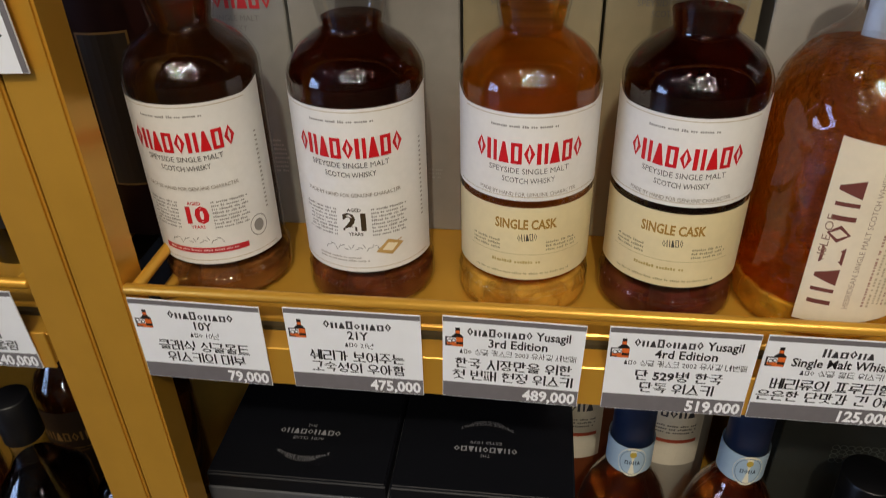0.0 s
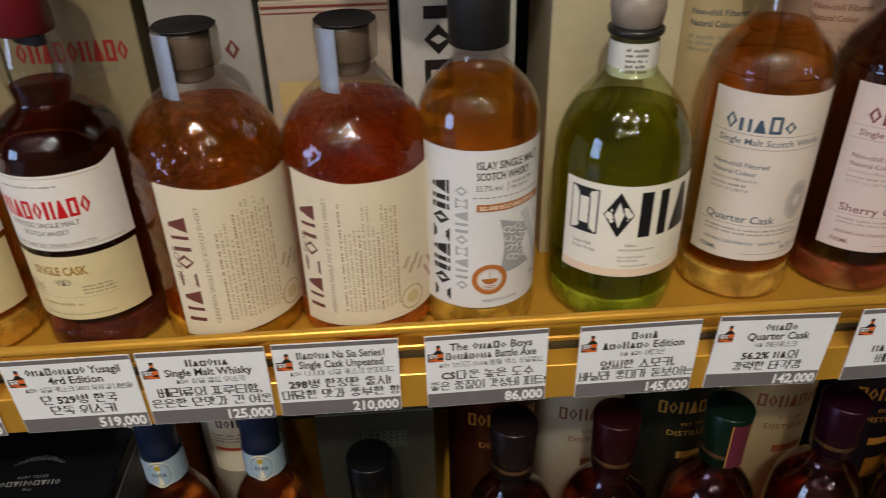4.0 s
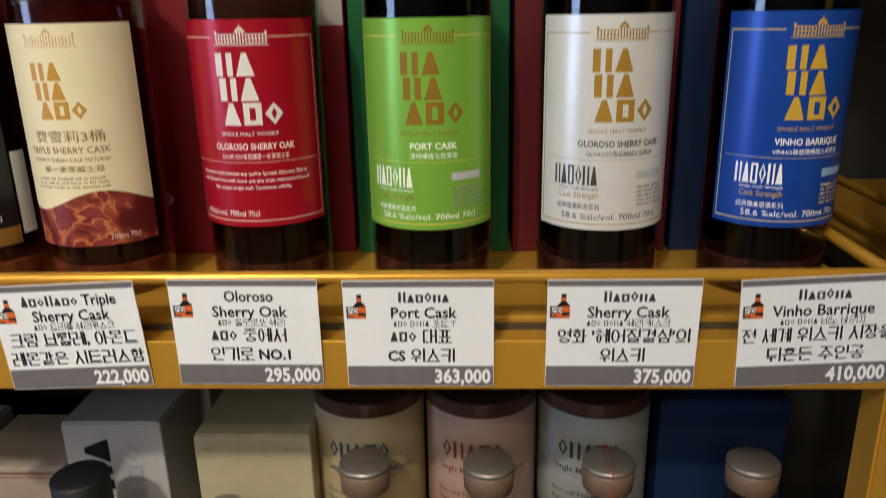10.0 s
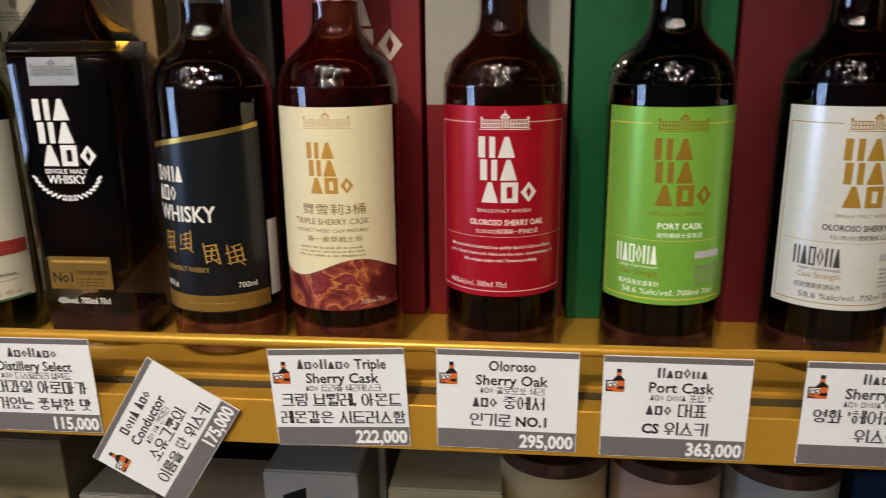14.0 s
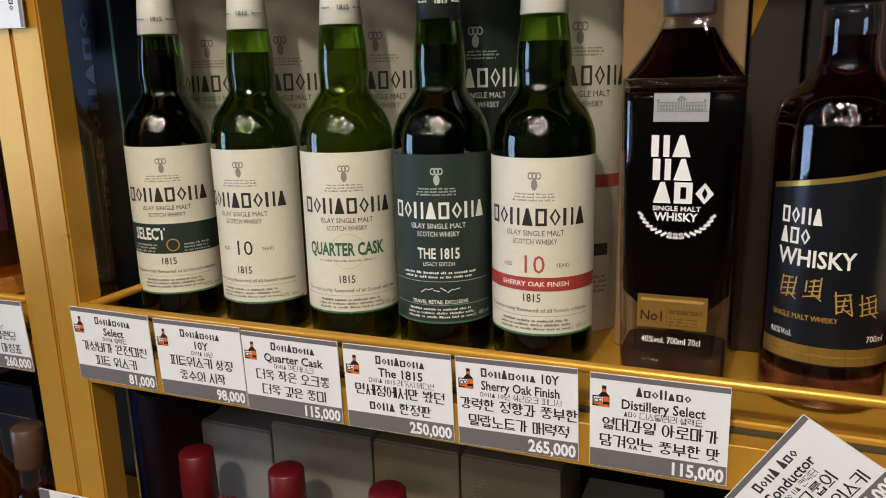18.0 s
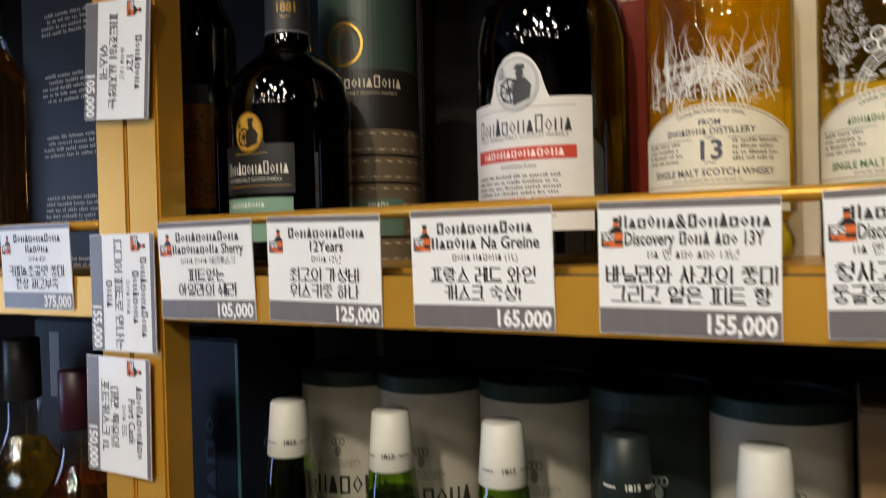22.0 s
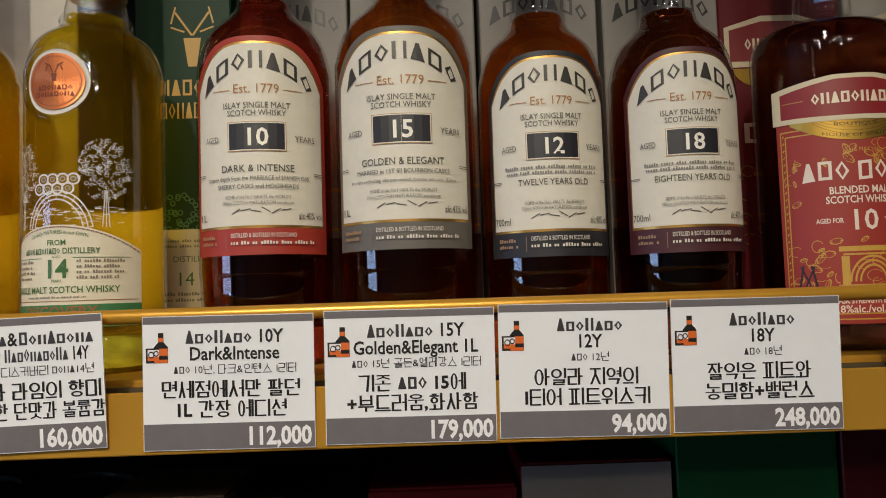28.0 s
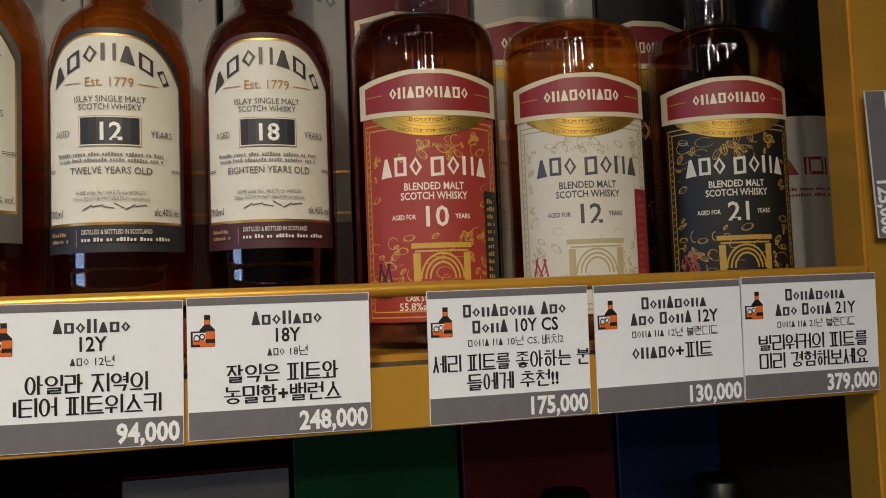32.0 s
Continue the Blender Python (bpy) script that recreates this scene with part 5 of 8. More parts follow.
def solist(x, turn, liquid, sheet_mat, gold, light, body, kind, low, high, tag, series=True, strength="58.6"):
    root = tall(x, turn, liquid, tag)
    lab, to = paper_label(root, 0.0386, turn, 72, low, high, sheet_mat, "coloured label with gold print")
    pr = Print()
    w = 0.092
    for yy in (low + 0.0035, ):
        pr.rect(0, yy, w, 0.0007, light)
    for s in (-1, 1):
        pr.rect(s * w / 2, (low + high) / 2 - 0.003, 0.0007, high - low - 0.012, light)
        pr.rect(s * 0.031, high - 0.0095, 0.030, 0.0007, light)
    palace(pr, 0.002, high - 0.0105, gold)
    stacked(pr, -0.001, high - 0.0305, 0.0126, gold)
    pr.text("SINGLE MALT WHISKY", 0.002, high - 0.0640, 0.0022, gold, wide=0.034)
    pr.text(kind, 0.004, high - 0.0720, 0.0036, body, wide=0.0022 * len(kind) + 0.008, bold=0.02)
    sub = {"PORT CASK": "波特桶威士忌原酒", "OLOROSO SHERRY CASK": "OLOROSO雪莉桶威士忌原酒", "VINHO BARRIQUE": "VINHO葡萄酒桶威士忌原酒"}
    pr.text(sub.get(kind, "OLOROSO雪莉桶單一麥芽威士忌"), 0.004, high - 0.0772, 0.0024, body, wide=0.028 if kind == "PORT CASK" else 0.040)
    pr.rect(0, high - 0.0795, 0.086, 0.0003, light)
    if series:
        pr.name(6, -0.022, high - 0.0945, 0.027, 0.0115, body, bold=0.03)
        pr.text("Cask Strength", -0.020, high - 0.1020, 0.0034, gold, wide=0.024)
        pr.text("Single Cask Strength", -0.020, high - 0.0972, 0.0017, body, wide=0.024)
        pr.text("經典獨奏原酒系列", -0.020, high - 0.1085, 0.0026, body, wide=0.026)
        pr.rect(0.024, high - 0.0885, 0.020, 0.0045, "b9bcbe" if body != "f2f2f4" else "8fb0da")
        pr.micro(0.015, high - 0.0960, 0.024, 5, 0.0026, light if body == "f2f2f4" else GREY, 6)
        pr.text(strength + " %alc/vol. 700ml 70cl", 0.000, low + 0.0062, 0.0036, body, wide=0.060)
    else:
        for k, line in enumerate(("Matured in hand selected top quality Spanish Oloroso Sherry", "casks. Dried fruits and raisin are the main characteristics of", "this unique single malt Taiwanese whisky.")):
            pr.text(line, 0, high - 0.0870 - 0.0042 * k, 0.0022, body, wide=0.00118 * len(line), bold=0.01)
        pr.text("46%alc/vol. 700ml 70cl", -0.016, low + 0.0062, 0.0036, body, wide=0.040)
    lay(pr, lab, to)
    return root


def shiny(h):
    return material("metallic_paper_" + h, lin(h), 0.30, metal=0.25, vary=0.05, scale=300, bump=0.05, bump_scale=900)


DARK = spirit(0.032, 0.006, 0.004)
root = solist(0.5070, 0, spirit(0.055, 0.010, 0.004), shiny("ab1328"), "d9d4d0", "d6a8a0", "f0d8d4", "OLOROSO SHERRY OAK", 0.0480, 0.1660, "tall bottle of dark whisky with bright red label", False)
solist(0.6105, 0, DARK, shiny("82ba48"), "86691c", "d7c65a", "eef6e4", "PORT CASK", 0.0450, 0.1650, "tall bottle of black-looking whisky with lime green label")
solist(0.7155, 2, DARK, shiny("e4e4e0"), "a07a28", "b9a36a", "3f3d3b", "OLOROSO SHERRY CASK", 0.0440, 0.1650, "tall bottle of black-looking whisky with silver-white label")
solist(0.8190, 4, DARK, shiny("1b4aa8"), "c9a238", "c4b47a", "f2f2f4", "VINHO BARRIQUE", 0.0450, 0.1650, "tall bottle of black-looking whisky with cobalt blue label")

# the cream label with a waved lower edge
root = tall(0.4005, 0, spirit(0.11, 0.014, 0.006), "tall bottle of ruby whisky with waved cream label")
marble = material("marbled_red_paper", lin("7a2a22"), 0.4, bump=0.05)
nt = marble.node_tree
co, n, ramp = nt.nodes.new("ShaderNodeTexCoord"), nt.nodes.new("ShaderNodeTexNoise"), nt.nodes.new("ShaderNodeValToRGB")
n.inputs["Scale"].default_value, n.inputs["Detail"].default_value, n.inputs["Distortion"].default_value = 28, 3, 2.2
nt.links.new(co.outputs["Object"], n.inputs["Vector"])
nt.links.new(n.outputs["Fac"], ramp.inputs["Fac"])
for k, (at, hexa) in enumerate(((0.0, "3a0f10"), (0.40, "5c1a1c"), (0.49, "9a4838"), (0.52, "c07a48"), (0.55, "6e1f20"), (0.66, "8c3a3c"), (0.75, "3e1011"))):
    stop = ramp.color_ramp.elements[k] if k < 2 else ramp.color_ramp.elements.new(at)
    stop.position, stop.color = at, lin(hexa)
nt.links.new(ramp.outputs["Color"], nt.nodes["Principled BSDF"].inputs["Base Color"])
low_lab, to = paper_label(root, 0.0384, 0, 70, 0.0360, 0.0700, marble, "dark red marbled lower label", "lower_label")
pr = Print()
pr.text("700ml 70cl", 0.026, 0.0395, 0.0034, "e0c8b8", wide=0.018)
lay(pr, low_lab, to)
lab, to = paper_label(root, 0.0387, 0, 70, lambda u: 0.0640 + 0.0060 * math.sin(3.4 * u + 0.4), 0.1655, paper("e9dfba"), "cream label with bronze print")
pr = Print()
palace(pr, 0.000, 0.1560, "c9a878")
stacked(pr, -0.003, 0.1345, 0.0100, "b98a38")
pr.text("豐雪莉3桶", 0.002, 0.1000, 0.0052, "8a6a48", wide=0.042)
pr.text("TRIPLE SHERRY CASK", 0, 0.0930, 0.0038, "8a6048", wide=0.050)
pr.text("DISTINCT SHERRY CASK MATURED", 0, 0.0880, 0.0022, "9a7a60", wide=0.048)
pr.text("單一麥芽威士忌", 0.002, 0.0822, 0.0028, "9a8060", wide=0.036)
pr.micro(-0.024, 0.0780, 0.048, 3, 0.0026, "b0a080", 5, align="C")
lay(pr, lab, to)

# black label with a slanted gold stripe
root = tall(0.3150, 0, spirit(0.14, 0.025, 0.008), "tall bottle of brown whisky with black and gold label")
lab, to = paper_label(root, 0.0384, 0, 66, 0.0320, lambda u: 0.1490 + 0.0070 * u, plastic("12151a", 0.3), "black label with white and gold print")
pr = Print()
verts = []
for k in range(25):
    u = -1 + k / 12
    verts.append((u * 0.043, 0.1455 + 0.0070 * u))
    verts.append((u * 0.043, 0.1487 + 0.0070 * u))
pr.add(foil("d9b35c"), verts, [(2 * k, 2 * k + 2, 2 * k + 3, 2 * k + 1) for k in range(24)])
pr.name(4, -0.0215, 0.1190, 0.026, 0.0100, "e9e6de", bold=0.02)
pr.name(3, -0.0245, 0.1065, 0.020, 0.0100, "e9e6de", bold=0.02)
pr.text("WHISKY", -0.0345, 0.0935, 0.0102, "e9e6de", "L", wide=0.046, bold=0.02)
rnd = random.Random(41)
for gx, gy, gs in ((-0.026, 0.0800, 1.25), (-0.011, 0.0805, 1.15), (0.006, 0.0730, 1.2), (0.021, 0.0715, 1.3)):
    for j in range(4):
        pr.rect(gx + rnd.uniform(-0.001, 0.001), gy + gs * (0.0042 - 0.0028 * j), gs * rnd.uniform(0.0045, 0.0095), 0.0008, "b08a40", rnd.uniform(2, 16))
    for j in range(3):
        pr.rect(gx + gs * (-0.0034 + 0.0034 * j), gy + rnd.uniform(-0.001, 0.001), 0.0009, gs * rnd.uniform(0.006, 0.0125), "b08a40", rnd.uniform(-10, 14))
    pr.rect(gx + gs * 0.002, gy - gs * 0.0045, gs * 0.006, 0.0007, "b08a40", -38)
pr.text("SINGLE MALT WHISKY", -0.036, 0.0600, 0.0034, "b08a40", "L", wide=0.040)
pr.text("46%Vol.", -0.037, 0.0480, 0.0040, "e9e6de", "L", wide=0.016)
pr.text("700ml", 0.034, 0.0480, 0.0040, "e9e6de", "R", wide=0.013)
pr.rect(0, 0.0385, 0.088, 0.0110, foil("d9b35c"))
pr.micro(-0.034, 0.0385, 0.068, 1, 0.0022, "9a7630", 9)
lay(pr, lab, to)
paper_label(root, 0.0383, 76, 8, 0.038, 0.090, paper("d8d6d2"), "white strip of the back label", "back_label")

# flat-fronted black flask
FLASK = [(0.0310, 0.0), (0.0345, 0.003), (0.0350, 0.012), (0.0385, 0.190), (0.0384, 0.200), (0.0360, 0.207), (0.0255, 0.222), (0.0165, 0.238), (0.0142, 0.246)]
root = bottle(0.2225, 0.4270, SHELF_B, FLASK, CLEAR, spirit(0.018, 0.005, 0.005), 0.236, "square black flask of whisky with silver cap", n=64, sy=0.78, power=7.0, step=3)
stopper(root, "cap", 0.0168, 0.244, 0.0165, 0.291, foil("a9adb2", 0.28), "ribbed silver metal cap")
collar(root, "cap_ring", [(0.0172, 0.262), (0.0176, 0.264), (0.0172, 0.266)], foil("8d9196", 0.3))
FACE = 0.0390 * 0.78
to = plane_at(-FACE)
plate = sheet(root, "maker_plate", to, 0.0165, flatline(0.1790), flatline(0.1965), material("silver_plate", lin("a9abad"), 0.4, metal=0.3, vary=0.08, scale=300, bump=0.5, bump_scale=900), 0.0006, "small silver plate")
pr = Print()
palace(pr, 0, 0.1885, "7f8388")
lay(pr, plate, to, 0.0009)
lab = sheet(root, "gold_label", to, 0.0222, flatline(0.0430), flatline(0.0660), foil("cda65a"), 0.0006, "small gold label")
pr = Print()
pr.text("No1", -0.0205, 0.0480, 0.0068, "2a2012", "L", wide=0.015, bold=0.015)
pr.text("DISTILLERY SELECT", -0.0015, 0.0535, 0.0026, "2a2012", "L", wide=0.021, bold=0.012)
pr.micro(-0.0015, 0.0500, 0.020, 3, 0.0022, "6a5020", 4)
pr.rect(-0.0030, 0.0520, 0.0003, 0.0120, "6a5020")
pr.rect(0, 0.0625, 0.040, 0.0022, "a8823c")
lay(pr, lab, to, 0.0008)
pr = Print()
stacked(pr, -0.0030, 0.1570, 0.0136, "e8e8e8")
pr.text("SINGLE MALT", 0, 0.1225, 0.0030, "e8e8e8", wide=0.030, bold=0.02)
pr.text("WHISKY", 0, 0.1160, 0.0052, "e8e8e8", wide=0.027, bold=0.03)
for s in (-1, 1):
    for k in range(10):
        a = radians(20 + 15 * k * 0.62)
        pr.rect(s * 0.0235 * math.cos(a * 0.95), 0.1260 - 0.0200 * math.sin(a * 0.95), 0.0042, 0.0017, "e8e8e8", s * (40 - 12 * k))
pr.text("40%vol. 700ml 70cl", 0.0, 0.0325, 0.0044, "e8e8e8", wide=0.038, bold=0.01)
lay(pr, root, to, 0.0006, "printed_lettering")

# five green bottles with cream capsules
SLOPED = [(0.0340, 0.0), (0.0364, 0.003), (0.0368, 0.012), (0.0368, 0.060), (0.0370, 0.150), (0.0369, 0.163), (0.0356, 0.172), (0.0315, 0.183), (0.0245, 0.193), (0.0194, 0.201), (0.0190, 0.209), (0.0196, 0.217), (0.0188, 0.230), (0.0172, 0.243), (0.0152, 0.260), (0.0138, 0.280)]


def islay(x, turn, kind, tag, low=0.0300, high=0.1560, y=0.4300):
    root = bottle(x, y, SHELF_B, SLOPED, GREEN, spirit(0.34, 0.28, 0.05) if kind == "quarter" else spirit(0.060, 0.062, 0.020), 0.232, tag)
    darkone = kind == "1815"
    stopper(root, "capsule", 0.0168, 0.249, 0.0134, 0.290, plastic("1d2624" if darkone else "d8d6cc", 0.45), "black capsule" if darkone else "cream plastic capsule")
    pr = Print()
    pr.text("1815", 0, 0.2600, 0.0034, "e6e4da" if darkone else "4a4844", wide=0.010, bold=0.02)
    pr.micro(-0.0180, 0.2615, 0.010, 1, 0.0030, "e6e4da" if darkone else "6a6864", 2)
    pr.micro(0.0080, 0.2615, 0.010, 1, 0.0030, "e6e4da" if darkone else "6a6864", 3)
    lay(pr, root.children[-1], wrap(0.0170, turn + 12), 0.0004)
    body, dim = ("e4e6e0", "aeb8b0") if darkone else ("2c2a28", GREY)
    lab, to = paper_label(root, 0.0371, turn, 84, low, high, paper("26352f" if darkone else "e3dfcf"), "dark green label with white print" if darkone else "cream label with black print")
    pr = Print()
    t = high
    pr.rect(0, low + 0.0008, 0.100, 0.0016, "3a6a52")
    pr.ring(0, t - 0.0180, 0.0022, 0.0040, dim)
    for s in (-1, 0, 1):
        pr.ring(s * 0.0026, t - 0.0120, 0.0020, 0.0026, dim, 0.0008)
    pr.micro(-0.016, t - 0.0245, 0.032, 3, 0.0022, dim, 2, align="C")
    pr.name(8, 0, t - 0.0465, 0.076, 0.0122, body, bold=0.012)
    pr.text("ISLAY SINGLE MALT", 0, t - 0.0535, 0.0038, body, wide=0.042)
    pr.text("SCOTCH WHISKY", 0, t - 0.0595, 0.0038, body, wide=0.032)
    if kind == "select":
        pr.rect(0, t - 0.0785, 0.104, 0.0260, "26352f")
        pr.text("SELECT", -0.018, t - 0.0790, 0.0100, "e9e9e2", bold=0.03, wide=0.032)
        pr.ring(0.003, t - 0.0840, 0.0055, 0.0055, "b08a50", 0.0010)
        pr.micro(-0.038, t - 0.0840, 0.030, 3, 0.0028, "aab4ac", 4)
        pr.micro(0.012, t - 0.0840, 0.026, 3, 0.0028, "aab4ac", 5)
    elif kind == "10":
        pr.text("AGED", -0.018, t - 0.0820, 0.0030, "4a4844", wide=0.007)
        pr.text("10", -0.001, t - 0.0855, 0.0120, body, bold=0.0)
        pr.text("YEARS", 0.019, t - 0.0820, 0.0030, "4a4844", wide=0.010)
    elif kind == "quarter":
        pr.ring(0.0, t - 0.0760, 0.0140, 0.0140, "cfc9b8", 0.0006)
        pr.text("QUARTER CASK", -0.002, t - 0.0790, 0.0098, "2f5f46", bold=0.03, wide=0.064)
        pr.micro(-0.024, t - 0.0835, 0.048, 1, 0.0028, GREY, 4)
    elif kind == "1815":
        pr.text("THE 1815", 0, t - 0.0760, 0.0078, body, bold=0.025, wide=0.032)
        pr.text("LEGACY EDITION", 0, t - 0.0815, 0.0030, body, wide=0.024)
        pr.micro(-0.032, t - 0.0870, 0.064, 2, 0.0032, body, 5, align="C")
        pr.rect(0, t - 0.0935, 0.080, 0.0004, dim)
        for k in range(6):
            pr.rect(-0.012 + 0.005 * k, t - 0.1005 + 0.0012 * (k % 2), 0.0052, 0.0006, body, 35 - 22 * (k % 4))
    else:
        pr.text("AGED", -0.020, t - 0.0760, 0.0030, "6a3a34", wide=0.007)
        pr.text("10", -0.001, t - 0.0800, 0.0128, "b05048", bold=0.0)
        pr.text("YEARS", 0.020, t - 0.0760, 0.0030, "6a3a34", wide=0.010)
        pr.rect(0, t - 0.0880, 0.104, 0.0098, "a33c38")
        pr.text("SHERRY OAK FINISH", 0, t - 0.0895, 0.0034, "ecdcd2", wide=0.050, bold=0.02)
    if kind != "1815":
        pr.text("1815", -0.002, t - 0.1010, 0.0060, body, bold=0.01, wide=0.014)
        pr.text("The most richly flavoured of all Scotch whiskies", 0, t - 0.1085, 0.0028, body, wide=0.082)
    else:
        pr.text("TRAVEL RETAIL EXCLUSIVE", 0, t - 0.1105, 0.0028, body, wide=0.044, bold=0.02)
    pr.rect(0, t - 0.1115, 0.084, 0.0003, dim)
    pr.micro(-0.028, t - 0.1150, 0.056, 3, 0.0030, body if darkone else "6a6864", 6, align="C")
    pr.text("alc. 48% vol" if kind in ("1815", "sherry") else "40% vol", 0.034, low + 0.0040, 0.0034, dim, wide=0.018)
    lay(pr, lab, to)
    return root


islay(-0.2110, 28, "select", "green bottle with cream label and dark green band", 0.0300, 0.1580)
islay(-0.1190, 10, "10", "green bottle with plain cream label", 0.0300, 0.1570)
islay(-0.0330, 23, "quarter", "green bottle with cream label and green print")
islay(0.0480, 15, "1815", "green bottle with dark green label")
islay(0.1265, 5, "sherry", "green bottle with cream label and red band", 0.0290, 0.1550)

# -- top row --
# black bottle with a gold badge and a mint green foot label
DOME = [(0.0430, 0.0), (0.0458, 0.004), (0.0462, 0.020), (0.0462, 0.100), (0.0455, 0.122), (0.0405, 0.140), (0.0300, 0.152), (0.0205, 0.160), (0.0172, 0.170), (0.0165, 0.190), (0.0160, 0.212)]
INKY = spirit(0.012, 0.010, 0.010)


def badge(root, radius, turn, v, rx, ry, rim, field, mark, label):
    to = wrap(radius + 0.0004, turn)
    n = 40
    verts = [to(0, v, 0.0005)] + [to(rx * math.cos(2 * math.pi * k / n), v + ry * math.sin(2 * math.pi * k / n), 0.0005) for k in range(n)]
    ob = link_mesh("badge", verts, [(0, 1 + k, 1 + (k + 1) % n) for k in range(n)], rim, root, label)
    pr = Print()
    pr.ring(0, v, rx * 0.88, ry * 0.88, field)
    pr.poly([(-0.10 * rx, v - 0.80 * ry), (0.62 * rx, v - 0.58 * ry), (0.70 * rx, v - 0.10 * ry), (0.42 * rx, v + 0.20 * ry), (0.10 * rx, v + 0.22 * ry), (-0.12 * rx, v - 0.10 * ry)], mark)
    pr.ring(0.20 * rx, v + 0.36 * ry, rx * 0.17, ry * 0.20, mark)
    pr.ring(0.16 * rx, v + 0.38 * ry, rx * 0.08, ry * 0.09, field)
    pr.poly([(-0.08 * rx, v + 0.52 * ry), (0.44 * rx, v + 0.50 * ry), (0.40 * rx, v + 0.68 * ry), (0.06 * rx, v + 0.70 * ry)], mark)
    for k in range(4):
        pr.rect((0.18 + 0.11 * k) * rx, v - 0.20 * ry, rx * 0.035, ry * 0.50, field, 14 - 12 * k)
    pr.ring(-0.28 * rx, v - 0.22 * ry, rx * 0.44, ry * 0.46, mark, rx * 0.09, 24)
    pr.ring(-0.28 * rx, v - 0.22 * ry, rx * 0.13, ry * 0.14, mark)
    for k in range(4):
        pr.rect(-0.28 * rx, v - 0.22 * ry, rx * 1.10, ry * 0.055, mark, 45 * k + 10)
    for k in range(9):
        pr.rect((-0.7 + 0.06 * (k % 3)) * rx, v + (0.30 + 0.06 * k) * ry * 0.8, rx * (0.34 - 0.02 * k), ry * 0.025, mark)
    lay(pr, ob, to, 0.0007, "emblem")
    return ob


root = bottle(-0.2040, 0.4330, SHELF_C, DOME, BLACK, INKY, 0.150, "squat black bottle with gold badge and green foot label")
stopper(root, "cap", 0.0172, 0.209, 0.0178, 0.231, plastic("1b1b1d", 0.5), "ribbed black cap")
collar(root, "cap_ring", [(0.0178, 0.214), (0.0182, 0.2155), (0.0178, 0.217)], plastic("101012", 0.4))
nl = collar(root, "neck_label", [(0.0170, 0.170), (0.0168, 0.207)], plastic("2b2c30", 0.45), "charcoal neck label with gold figures")
pr = Print()
pr.text("1881", 0.004, 0.1880, 0.0070, "b8923e", wide=0.016, bold=0.02)
pr.text("ESTD", 0.004, 0.1965, 0.0024, "b8923e", wide=0.007)
pr.text("ISLAY", 0.004, 0.1835, 0.0024, "b8923e", wide=0.008)
pr.rect(0.0, 0.1740, 0.060, 0.0006, "9a9a9c")
pr.rect(0.0, 0.2040, 0.060, 0.0006, "9a9a9c")
lay(pr, nl, wrap(0.0171, 20), 0.0002)
lab, to = paper_label(root, 0.0463, 0, 42, 0.0520, lambda u: 0.0870 + (0.016 * math.sqrt(max(0.0, 1 - (u / 0.36) ** 2)) if abs(u) < 0.36 else 0), plastic("15161a", 0.5), "black label with white script and gold lines")
pr = Print()
pr.name(12, 0.002, 0.0660, 0.056, 0.0085, "e4e2da", bold=0.0, mixed=True)
pr.text("ISLAY SINGLE MALT SCOTCH WHISKY", 0.0, 0.0608, 0.0026, "d0cec6", wide=0.050)
pr.rect(0.0, 0.0575, 0.062, 0.0004, "b8923e")
pr.rect(0.0, 0.0805, 0.030, 0.0004, "b8923e")
lay(pr, lab, to)
badge(root, 0.0466, 0, 0.0955, 0.0125, 0.0145, foil("c99a3c"), "c79a3a", "1c1812", "gold medallion with a helmsman emblem")
lab, to = paper_label(root, 0.0463, 0, 40, 0.0180, 0.0490, paper("7fa593"), "mint green foot label", "foot_label")
pr = Print()
pr.name(10, -0.006, 0.0425, 0.036, 0.0034, "e4eae2", bold=0.02)
pr.micro(-0.018, 0.0385, 0.028, 1, 0.0026, "4a6a5c", 3)
pr.rect(0, 0.0340, 0.050, 0.0004, "4a6a5c")
lay(pr, lab, to)

# large black bottle with a white label
BIGDOME = [(0.0450, 0.0), (0.0480, 0.004), (0.0485, 0.020), (0.0485, 0.118), (0.0478, 0.140), (0.0425, 0.160), (0.0300, 0.172), (0.0185, 0.180), (0.0142, 0.190), (0.0138, 0.220), (0.0135, 0.280)]
root = bottle(0.0055, 0.4350, SHELF_C, BIGDOME, BLACK, INKY, 0.170, "large black bottle with white label and red band")
stopper(root, "capsule", 0.0156, 0.198, 0.0142, 0.288, plastic("d2d0cc", 0.4), "white capsule with black figures")
pr = Print()
pr.text("1881", 0.003, 0.2140, 0.0060, "202020", wide=0.015, bold=0.02)
pr.text("ESTD", 0.003, 0.2215, 0.0022, "202020", wide=0.006)
pr.text("ISLAY", 0.003, 0.2100, 0.0022, "202020", wide=0.007)
lay(pr, root.children[-1], wrap(0.0157, 8), 0.0002)
lab, to = paper_label(root, 0.0486, -7, 53, 0.0200, lambda u: 0.0970 + (0.0270 * math.sqrt(max(0.0, 1 - (u / 0.40) ** 2)) if abs(u) < 0.40 else 0), paper("e2dfdb"), "white label with a round-topped badge")
pr = Print()
pr.name(12, 0.0, 0.0770, 0.066, 0.0100, "1f1e1e", bold=0.0, mixed=True)
pr.text("ISLAY SINGLE MALT SCOTCH WHISKY", 0.0, 0.0738, 0.0026, "4a4846", wide=0.062)
pr.rect(0, 0.0918, 0.070, 0.0004, "9a9692")
pr.rect(0, 0.0652, 0.070, 0.0078, "c2402e")
pr.name(14, 0, 0.0632, 0.056, 0.0040, "f0dcd4", bold=0.02)
